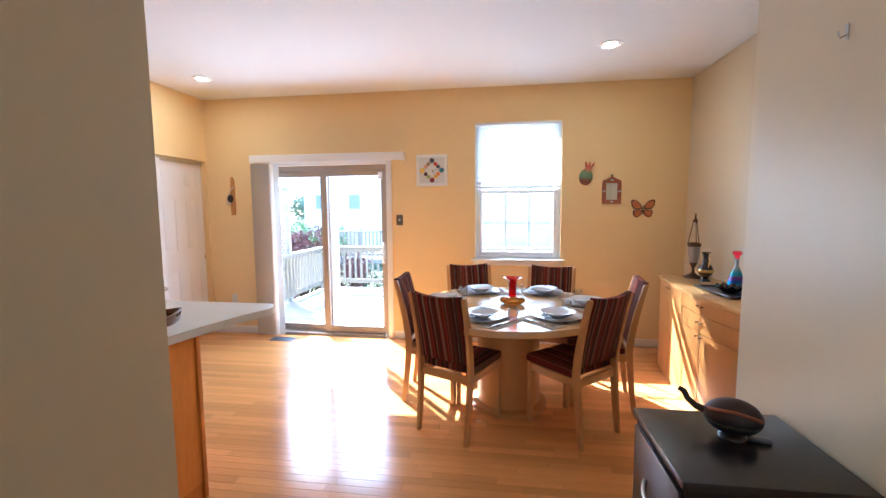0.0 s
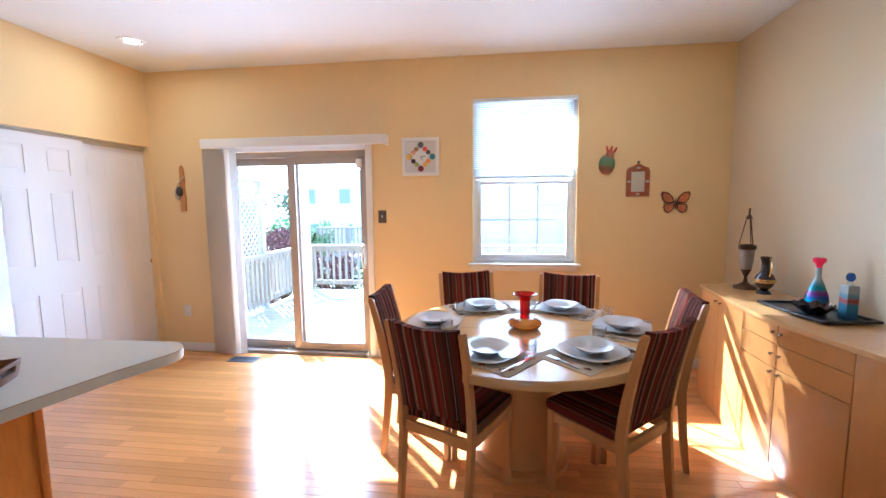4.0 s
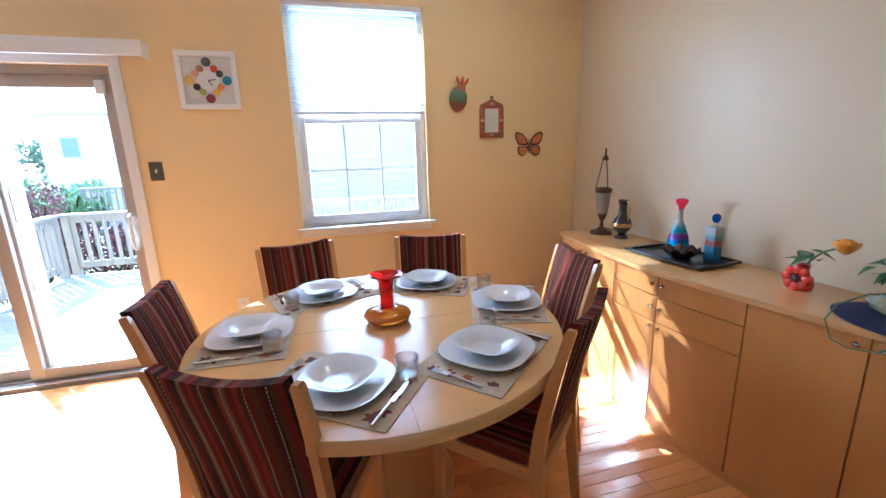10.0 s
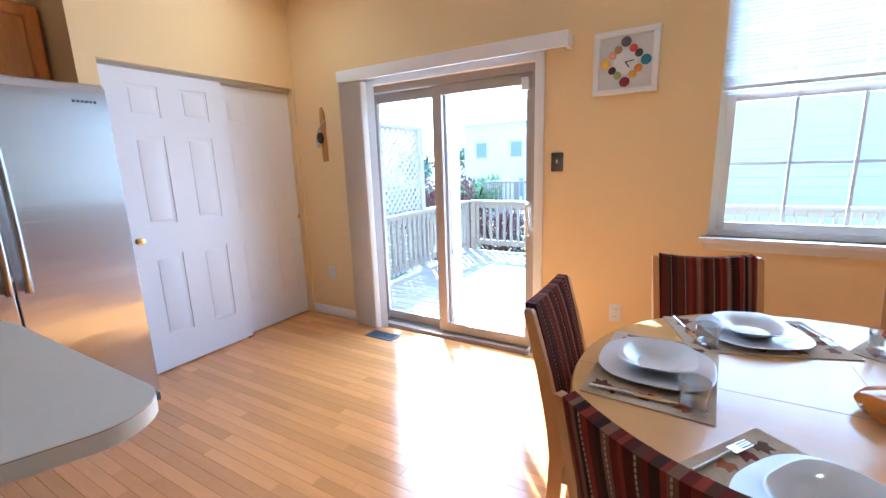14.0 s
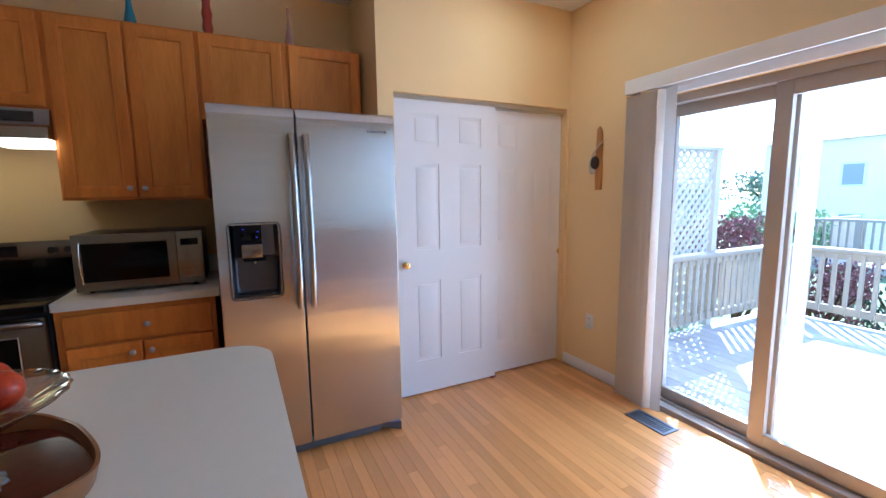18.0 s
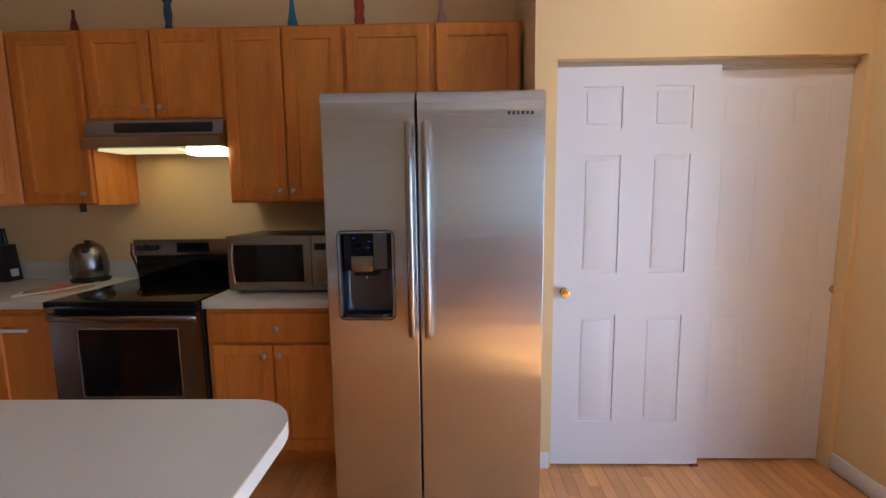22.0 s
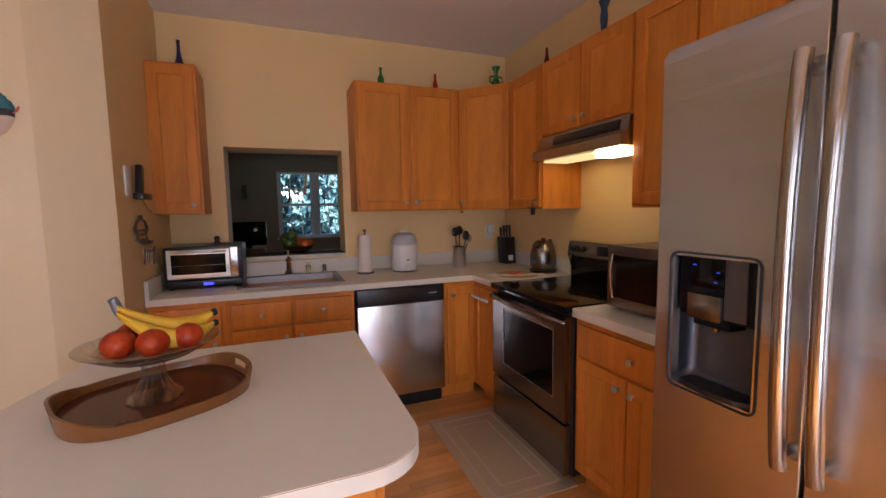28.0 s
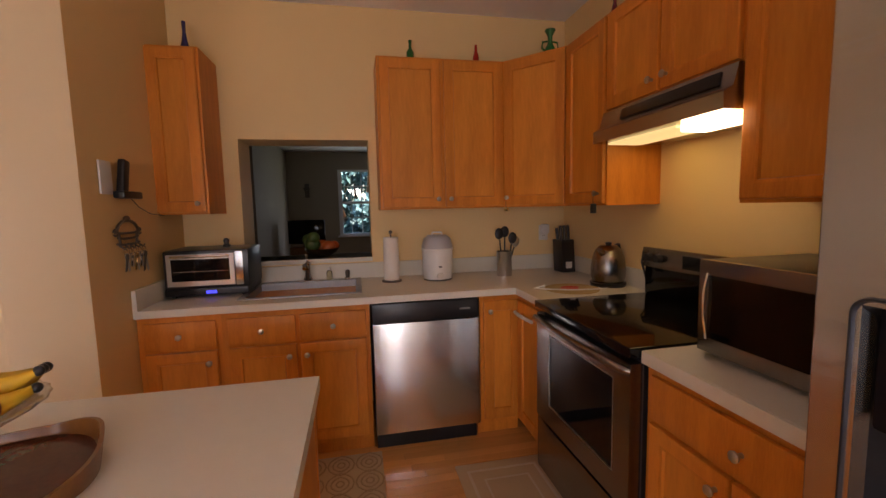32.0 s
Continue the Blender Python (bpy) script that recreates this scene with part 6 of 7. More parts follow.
part("foot", ribbed([(0.058, 0.0), (0.056, 0.006), (0.038, 0.02), (0.025, 0.05), (0.022, 0.085), (0.03, 0.095)], 14, 0.055, 168), CUT, cs)
part("dish", ribbed([(0.03, 0.0956), (0.09, 0.105), (0.145, 0.135), (0.148, 0.138), (0.143, 0.140), (0.088, 0.112), (0.02, 0.103)], 24, 0.012), CUT, cs)
FZ = PZ + 0.0125
APPLE = material("red_nectarine_skin", (0.23, 0.005, 0.004), 0.34, vary=0.9, scale=14, second=(0.52, 0.075, 0.008))
APPLE.node_tree.nodes["Principled BSDF"].inputs["Specular IOR Level"].default_value = 0.3
for k, (x, y, r) in enumerate(((-1.457, 2.266, 0.036), (-1.524, 2.228, 0.035), (-1.384, 2.252, 0.037), (-1.463, 2.148, 0.036), (-1.388, 2.172, 0.036))):
    ap = thing("nectarine", pose(x, y, FZ + 0.121, 0, 0, 60 * k), "ripe red nectarine on the glass stand", "fruit", "nectarines")
    part("flesh", lathe([(0.0, 0.0)] + [(r * math.sin(math.radians(a)), r * 0.94 * (1 - math.cos(math.radians(a)))) for a in range(15, 166, 15)] + [(0.12 * r, 1.80 * r), (0.0, 1.72 * r)], 28), APPLE, ap)
    part("stem_end", rod((0, 0, 1.66 * r), (0.002, 0, 1.86 * r), 0.003, 0.002, 6), BRONZE, ap)
BANANA = material("yellow_banana_peel", (0.72, 0.42, 0.02), 0.45, vary=0.5, scale=9, second=(0.58, 0.36, 0.03))
ban = thing("banana_bunch", pose(-1.43, 2.175, FZ + 0.16, 0, 0, 10) @ Matrix.Scale(1.13, 4), "bunch of ripe yellow bananas on the glass stand", "fruit")
for k in range(4):
    off = (k - 1.5) * 0.033
    pts = []
    for i in range(9):
        u = i / 8
        pts.append((0.055 - 0.185 * u, off * (0.35 + math.sin(math.pi * u) * 0.9) + (0.03 if k > 3 else 0), 0.065 + 0.012 * abs(k - 2) * -1 - 0.075 * math.sin(math.pi * u * 0.82) * (0.8 - 0.05 * k) + (0.018 - 0.013 * k) * u))
    bm = bmesh.new()
    rings = []
    for i, p in enumerate(pts):
        r = 1.22 * (0.006, 0.010, 0.015, 0.018, 0.0185, 0.018, 0.016, 0.011, 0.005)[i]
        rings.append([bm.verts.new(Vector(p) + Vector((0, r * math.cos(a), r * math.sin(a)))) for a in (2 * math.pi * q / 12 for q in range(12))])
    for a, b in zip(rings, rings[1:]):
        for i in range(12):
            bm.faces.new((a[i], a[(i + 1) % 12], b[(i + 1) % 12], b[i]))
    bm.faces.new(rings[0][::-1]), bm.faces.new(rings[-1])
    bmesh.ops.recalc_face_normals(bm, faces=bm.faces)
    bn = part("banana", bm, BANANA, ban)
    part("tip", ball(pts[-1], 0.0085, segments=10), BLACK, bn)
part("wrapped_stem", tube([(0.045, 0, 0.042), (0.055, 0.001, 0.060), (0.059, -0.002, 0.074), (0.064, 0.0, 0.086)], 0.0115, 12, taper=0.8), material("crinkled_film", (0.22, 0.22, 0.26), 0.3, 0.5, vary=0.8, scale=40, bump=1.0, bump_scale=120), ban, "film-wrapped stem end")

# ---- things on top of the wall cabinets ----


def coloured_bottle(name, x, y, prof, colour, label, handles=False):
    b_ = thing(name, pose(x, y, UT + 0.0005), label, "bottle")
    g_ = material("coloured_glass", colour, 0.08, coat=0.5)
    part("glass_body", lathe([(0.0, 0.0)] + prof + [(0.0, prof[-1][1] - 0.004)], 24), g_, b_)
    if handles:
        for s_ in (-1, 1):
            part("handle", tube([(s_ * 0.03, 0, 0.03), (s_ * 0.055, 0, 0.05), (s_ * 0.05, 0, 0.085), (s_ * 0.018, 0, 0.09)], 0.006, 8), g_, b_)


TALL = [(0.03, 0.0), (0.032, 0.01), (0.016, 0.07), (0.009, 0.12), (0.011, 0.18)]
SHORT = [(0.024, 0.0), (0.025, 0.07), (0.010, 0.095), (0.009, 0.125), (0.012, 0.145)]
coloured_bottle("bottle", -1.2, 0.22, TALL, (0.02, 0.015, 0.10), "slender dark blue glass bottle on a wall cabinet")
coloured_bottle("bottle", -2.52, 0.22, SHORT, (0.015, 0.12, 0.02), "small green glass bottle on a wall cabinet")
coloured_bottle("bottle", -2.96, 0.22, [(0.022, 0), (0.02, 0.06), (0.010, 0.10), (0.008, 0.14)], (0.42, 0.02, 0.01), "small red glass bottle on a wall cabinet")
coloured_bottle("two_handled_vase", -3.37, 0.47, [(0.024, 0), (0.034, 0.02), (0.03, 0.05), (0.015, 0.08), (0.014, 0.12), (0.034, 0.155), (0.032, 0.16)], (0.015, 0.15, 0.03), "green glass vase with two looped handles", True)
coloured_bottle("bottle", -3.5, 0.95, [(0.024, 0), (0.02, 0.06), (0.009, 0.11), (0.008, 0.15)], (0.16, 0.01, 0.02), "dark red glass bottle on a wall cabinet")
coloured_bottle("bottle", -3.5, 1.49, [(0.036, 0), (0.03, 0.02), (0.016, 0.06), (0.022, 0.12), (0.017, 0.17), (0.032, 0.21), (0.03, 0.215)], (0.01, 0.05, 0.11), "waisted dark blue glass vase on a wall cabinet")
coloured_bottle("bottle", -3.5, 2.19, [(0.036, 0), (0.034, 0.02), (0.018, 0.10), (0.010, 0.18), (0.012, 0.25)], (0.03, 0.20, 0.28), "teal glass decanter on a wall cabinet")
coloured_bottle("bottle", -3.5, 2.565, [(0.028, 0), (0.024, 0.03), (0.03, 0.06), (0.024, 0.10), (0.03, 0.14), (0.022, 0.18), (0.024, 0.23)], (0.36, 0.03, 0.01), "wavy red glass vase on a wall cabinet")
coloured_bottle("bottle", -3.5, 3.02, [(0.034, 0), (0.03, 0.03), (0.014, 0.12), (0.008, 0.18), (0.010, 0.25)], (0.45, 0.26, 0.20), "slender pinkish glass bottle on a wall cabinet")

# ---- worktop things ----
KZ = CT + 0.0005
toa = thing("toaster_oven", pose(-1.072, 0.44, KZ, 0, 0, 180) @ Matrix.Diagonal((1.12, 1, 1.08, 1)), "stainless toaster oven with a glass door", "toaster oven")
part("case", box(0, 0.0, 0.045, 0.39, 0.33, 0.25, 0.01), BLACK, toa)
part("side", box(0.375, 0.004, 0.04, 0.395, 0.33, 0.246, 0.006), BLACK, toa)
part("base", box(0.0, -0.005, 0.012, 0.39, 0.33, 0.048, 0.006), BLACK, toa)
td = part("door", boxes((0.02, -0.018, 0.065, 0.33, 0.0, 0.09), (0.02, -0.018, 0.205, 0.33, 0.0, 0.23), (0.02, -0.018, 0.09, 0.04, 0, 0.205), (0.31, -0.018, 0.09, 0.33, 0, 0.205)), NICKEL, toa)
part("door_glass", box(0.04, -0.014, 0.09, 0.31, -0.004, 0.205), BLACKGLASS, td)
part("oven_rack", rod((0.045, -0.0155, 0.14), (0.305, -0.0155, 0.14), 0.0022, segments=6), DARKSTEEL, td)
part("handle", tube([(0.04, -0.018, 0.218), (0.05, -0.042, 0.22), (0.30, -0.042, 0.22), (0.31, -0.018, 0.218)], 0.007, 8), CHROME, td)
part("control_panel", box(0.335, -0.012, 0.06, 0.372, 0.0, 0.24, 0.003), STEEL, toa)
part("display", box(0.19, -0.0075, 0.02, 0.24, -0.004, 0.036), glow("blue_display", (0.05, 0.06, 0.9), 0.35), toa, "small lit blue display")
for x in (0.03, 0.36):
    for y in (0.03, 0.30):
        part("foot", rod((x, y, 0), (x, y, 0.014), 0.012), BLACK, toa)
single("spice_grinder", lathe([(0, 0), (0.022, 0), (0.022, 0.01), (0.014, 0.016), (0.018, 0.04), (0.01, 0.05), (0, 0.052)], 20), BLACK, "small black knob on top of the toaster oven", "grinder", pose(-1.35, 0.24, KZ + 0.2705))
snk = thing("kitchen_sink", pose(0, 0, CT), "stainless steel drop-in kitchen sink", "sink")
part("rim", boxes((SX0 - 0.02, SY0 - 0.07, 0.0, SX1 + 0.02, SY0 + 0.01, 0.006), (SX0 - 0.02, SY1 - 0.01, 0.0, SX1 + 0.02, SY1 + 0.02, 0.006), (SX0 - 0.02, SY0 + 0.01, 0, SX0 + 0.015, SY1 - 0.01, 0.006), (SX1 - 0.015, SY0 + 0.01, 0, SX1 + 0.02, SY1 - 0.01, 0.006), bevel=0.002), SINKSTEEL, snk)
part("basin", boxes((SX0 + 0.003, SY0 + 0.003, -0.18, SX1 - 0.003, SY1 - 0.003, -0.17), (SX0 + 0.003, SY0 + 0.003, -0.17, SX0 + 0.012, SY1 - 0.003, 0.0), (SX1 - 0.012, SY0 + 0.003, -0.17, SX1 - 0.003, SY1 - 0.003, 0.0), (SX0 + 0.012, SY0 + 0.003, -0.17, SX1 - 0.012, SY0 + 0.012, 0.0), (SX0 + 0.012, SY1 - 0.012, -0.17, SX1 - 0.012, SY1 - 0.003, 0.0)), SINKSTEEL, snk)
part("drain", lathe([(0, -0.169), (0.04, -0.169), (0.042, -0.166), (0, -0.166)], 24), CHROME, snk)
fa = thing("kitchen_tap", pose(-1.80, 0.098, CT + 0.0065), "chrome kitchen tap with a single lever", "tap")
part("base", lathe([(0, 0), (0.10, 0), (0.10, 0.006), (0.03, 0.012), (0.024, 0.03), (0.0, 0.03)], 32, flat=(1, 0.26)), CHROME, fa)
part("column", lathe([(0.0, 0.012), (0.022, 0.012), (0.02, 0.10), (0.024, 0.12), (0.0, 0.135)], 24), CHROME, fa)
part("spout", tube([(0, 0.01, 0.085), (0, 0.08, 0.12), (0, 0.15, 0.125), (0, 0.18, 0.105)], 0.012, 10), CHROME, fa)
part("lever", tube([(0, 0, 0.13), (0, 0.015, 0.155), (0, 0.05, 0.18)], 0.007, 8), CHROME, fa)
sp = thing("side_sprayer", pose(-2.06, 0.098, CT + 0.0065), "dark side sprayer beside the sink", "sprayer")
part("collar", lathe([(0, 0), (0.024, 0), (0.02, 0.012), (0, 0.012)], 20), CHROME, sp)
part("head", lathe([(0, 0.012), (0.013, 0.012), (0.016, 0.04), (0.015, 0.06), (0, 0.065)], 20), PEWTER, sp)
so = thing("soap_dispenser", pose(-1.94, 0.098, CT + 0.0065), "clear soap bottle behind the sink", "soap bottle")
part("bottle", lathe([(0, 0), (0.018, 0), (0.02, 0.05), (0.01, 0.065), (0, 0.067)], 20), glassy("soap_plastic", (0.9, 0.85, 0.6), 0.15), so)
part("cap", lathe([(0, 0.066), (0.011, 0.066), (0.011, 0.082), (0, 0.084)], 16), WHITEPLASTIC, so)
pt = thing("paper_towel_holder", pose(-2.35, 0.26, KZ), "paper towel roll on an upright holder", "paper towel")
part("base", lathe([(0, 0), (0.065, 0), (0.065, 0.008), (0.0, 0.01)], 28), PEWTER, pt)
part("post", rod((0, 0, 0.008), (0, 0, 0.325), 0.006), PEWTER, pt)
part("finial", ball((0, 0, 0.325), 0.012), PEWTER, pt)
part("roll", lathe([(0.018, 0.012), (0.050, 0.012), (0.051, 0.14), (0.049, 0.292), (0.018, 0.292), (0.018, 0.012)], 32), material("white_paper_towel", (0.80, 0.77, 0.73), 0.9, vary=0.25, scale=16, second=(0.72, 0.55, 0.48), bump=0.4, bump_scale=120), pt)
st_ = thing("bottle_steriliser", pose(-2.655, 0.28, KZ) @ Matrix.Diagonal((1.14, 1.14, 1.08, 1)), "white electric baby bottle steriliser with a cloudy dome", "steriliser")
part("body", lathe([(0, 0), (0.078, 0), (0.084, 0.015), (0.088, 0.12), (0.09, 0.19), (0, 0.19)], 36), WHITEPLASTIC, st_)
part("dome", lathe([(0.089, 0.19), (0.09, 0.21), (0.078, 0.255), (0.055, 0.275), (0.0, 0.28)], 36), material("cloudy_plastic", (0.45, 0.45, 0.47), 0.3), st_)
part("lid_handle", tube([(-0.03, 0, 0.272), (-0.026, 0, 0.292), (0.026, 0, 0.292), (0.03, 0, 0.272)], 0.006, 8), WHITEPLASTIC, st_)
part("rim", lathe([(0.0895, 0.184), (0.0925, 0.187), (0.0925, 0.194), (0.0895, 0.197), (0.0895, 0.184)], 36), WHITEPLASTIC, st_)
part("dial", rod((0, 0.08, 0.034), (0, 0.096, 0.034), 0.021, 0.018, 20), GREYMAT, st_)
part("foot_ring", lathe([(0.0785, 0.0), (0.0815, 0.001), (0.0835, 0.01), (0.0785, 0.01), (0.0785, 0.0)], 36), DARKGREY, st_)
part("lamp", box(-0.01, 0.084, 0.085, 0.01, 0.0905, 0.093), DARKGREY, st_)
ut = thing("utensil_holder", pose(-3.125, 0.28, KZ), "brushed steel pot of dark kitchen utensils", "utensil pot")
part("pot", lathe([(0, 0), (0.052, 0), (0.052, 0.165), (0.054, 0.17), (0.05, 0.17), (0.048, 0.01), (0, 0.008)], 32), STEEL, ut)
for k, (dx, dy, ln) in enumerate(((0.02, 0.0, 0.29), (-0.03, 0.01, 0.26), (-0.01, -0.02, 0.30), (-0.045, 0.0, 0.235))):
    u = part("utensil", rod((dx * 0.4, dy * 0.4, 0.012), (dx * 1.6, dy * 1.6, ln - 0.04), 0.005, segments=8), BLACK, ut)
    part("utensil_head", ball((dx * 1.8, dy * 1.8, ln), 0.036, (0.85, 0.25, 1.1), segments=12), BLACK if k != 3 else NICKEL, u)
kb = thing("knife_block", pose(-3.595, 0.25, KZ, 0, 0, 185), "black knife block full of black-handled knives", "knife block")
bm = box(-0.05, -0.06, 0, 0.05, 0.06, 0.23, 0.004)
for v in bm.verts:
    v.co.y += 0.10 * v.co.z
part("block", bm, BLACK, kb)
part("label", box(-0.025, -0.0615, 0.03, 0.02, -0.05, 0.075), WHITEPLASTIC, kb, "small white square label")
for i in range(3):
    for j in range(2):
        x, y = -0.03 + 0.03 * i, -0.02 + 0.045 * j
        part("knife_handle", rod((x, y + 0.02, 0.225), (x, y + 0.035, 0.33 - 0.02 * j), 0.010, 0.012, 10), BLACK, kb)
ke = thing("electric_kettle", pose(-3.575, 0.815, KZ, 0, 0, 30) @ Matrix.Diagonal((1.3, 1.3, 1.14, 1)), "brushed steel electric kettle with a black handle", "kettle")
part("base", lathe([(0, 0), (0.075, 0), (0.078, 0.018), (0, 0.02)], 32), BLACK, ke)
part("body", lathe([(0, 0.02), (0.066, 0.02), (0.074, 0.05), (0.075, 0.09), (0.069, 0.14), (0.056, 0.185), (0.038, 0.206), (0, 0.211)], 36), DARKSTEEL, ke)
part("lid_knob", lathe([(0, 0.21), (0.012, 0.208), (0.014, 0.222), (0, 0.226)], 16), BLACK, ke)
part("handle", tube([(-0.045, 0, 0.19), (-0.085, 0, 0.20), (-0.102, 0, 0.16), (-0.098, 0, 0.08), (-0.07, 0, 0.05)], 0.013, 10), BLACK, ke)
part("spout", rod((0.045, 0, 0.165), (0.078, 0, 0.19), 0.018, 0.012, 12), DARKSTEEL, ke)
RATTAN = material("pale_straw_trivet", (0.55, 0.40, 0.18), 0.8, vary=0.4, scale=30, bump=0.4, bump_scale=200)
single("cutting_mat", prism(arc(-3.32, 0.86, 0.15, 0, 360, 30)[:-1], KZ, KZ + 0.006, 0.002), RATTAN, "pale straw trivet on the worktop", "trivet")
cord = part("power_cord", tube([(-3.50, 0.93, KZ + 0.008), (-3.40, 0.95, KZ + 0.012), (-3.28, 0.93, KZ + 0.012), (-3.18, 0.88, KZ + 0.012), (-3.12, 0.80, KZ + 0.008), (-3.2, 0.76, KZ + 0.012)], 0.004, 8), WHITEPLASTIC, ke, "white power cord")
cord.matrix_basis = ke.matrix_basis.inverted()
single("red_spoon_rest", lathe([(0, 0), (0.05, 0), (0.052, 0.008), (0.045, 0.004), (0, 0.003)], 28, flat=(1, 0.7)), material("orange_red_plastic", (0.6, 0.06, 0.03), 0.4), "small orange red spoon rest on a trivet", "spoon rest", pose(-3.30, 0.87, KZ + 0.0065))
# phone, key hooks on the side wall (faces -x)
ph = thing("cordless_phone", pose(XC - 0.004, 0.78, 1.555) @ Matrix.Scale(1.15, 4), "black cordless phone on a white wall plate", "phone")
part("wall_plate", box(-0.008, 0.02, -0.06, 0, 0.10, 0.07, 0.003), WHITEPLASTIC, ph)
part("cradle", box(-0.05, -0.12, -0.075, -0.008, 0.03, -0.045, 0.008), BLACK, ph)
bm = box(-0.04, -0.022, -0.06, -0.012, 0.022, 0.085, 0.008)
bm.transform(pose(0, -0.02, 0, 14, 0, 0))
part("receiver", bm, BLACK, ph)
part("cord", tube([(-0.01, -0.1, -0.07), (-0.012, -0.16, -0.11), (-0.012, -0.26, -0.14), (-0.012, -0.4, -0.15)], 0.002, 6), DARKGREY, ph)
kh = thing("key_rack", pose(XC - 0.004, 0.715, 1.285) @ Matrix.Scale(1.6, 4), "ornate metal key rack hung with bunches of keys", "key rack")
def scroll(pts, r=0.0035):
    return tube([(-0.006, y, z) for y, z in pts], r, 8)


part("arch", scroll([(0.062 * math.cos(a), 0.012 + 0.038 * math.sin(a)) for a in [math.pi * i / 12 for i in range(13)]], 0.0045), PEWTER, kh)
for z, w in ((0.012, 0.068), (-0.004, 0.056), (-0.022, 0.062)):
    part("cross_bar", scroll([(-w, z + 0.004), (-w * 0.5, z), (w * 0.5, z), (w, z + 0.004)]), PEWTER, kh)
part("crest", ball((-0.006, 0, 0.055), 0.012, (0.5, 1.4, 0.8), segments=12), PEWTER, kh)
for sy in (-1, 1):
    part("side_scroll", scroll([(sy * (0.066 + 0.010 * math.cos(a)), 0.016 + 0.010 * math.sin(a)) for a in [math.pi * i / 5 for i in range(10)]], 0.003), PEWTER, kh)
    part("upright", scroll([(sy * 0.05, 0.012), (sy * 0.046, -0.022)]), PEWTER, kh)
for k, (ln, tint) in enumerate(((0.062, PEWTER), (0.045, CHROME), (0.052, BRASS), (0.038, CHROME), (0.050, PEWTER))):
    y = -0.054 + 0.027 * k
    h_ = part("hook", tube([(-0.006, y, -0.022), (-0.020, y, -0.034), (-0.024, y, -0.026)], 0.0026, 6), PEWTER, kh)
    part("key_ring", tube([(-0.021, y + 0.009 * math.cos(a), -0.042 + 0.009 * math.sin(a)) for a in [2 * math.pi * i / 12 for i in range(13)]], 0.0014, 6), CHROME, h_)
    for q, lean in enumerate((-0.25, 0.3)):
        bm = prism([(-0.007, 0.0), (0.007, 0.0), (0.009, -0.012), (0.004, -0.019), (0.004, -ln), (-0.003, -ln - 0.004), (-0.004, -0.019), (-0.009, -0.012)], 0, 0.003, 0.0006)
        bm.transform(pose(-0.020 - 0.004 * q, y, -0.048) @ pose(0, 0, 0, math.degrees(lean), 0, 0) @ pose(0, 0, 0, 90, 0, -90))
        part("key", bm, tint if q else NICKEL, h_)
# masks on the pale wall (faces +y)
TEALMASK = painted("mask_paint_teal", -0.075, 0.075, [(0.0, (0.62, 0.50, 0.42)), (0.50, (0.62, 0.50, 0.42)), (0.53, (0.03, 0.025, 0.03)), (0.68, (0.04, 0.03, 0.03)), (0.72, (0.03, 0.14, 0.17)), (1.0, (0.04, 0.20, 0.24))])
PURPLEMASK = painted("mask_paint_purple", -0.075, 0.075, [(0.0, (0.62, 0.52, 0.45)), (0.35, (0.60, 0.5, 0.45)), (0.4, (0.05, 0.20, 0.25)), (0.65, (0.14, 0.04, 0.18)), (1.0, (0.10, 0.03, 0.16))])
BLUEMASK = painted("mask_paint_blue", -0.075, 0.075, [(0.0, (0.60, 0.52, 0.45)), (0.4, (0.35, 0.05, 0.05)), (0.6, (0.5, 0.08, 0.06)), (0.75, (0.04, 0.10, 0.22)), (1.0, (0.03, 0.07, 0.16))])
LIPRED = material("painted_lip_red", (0.45, 0.03, 0.03), 0.4)
RIBBON = material("pink_ribbon", (0.50, 0.10, 0.10), 0.6)
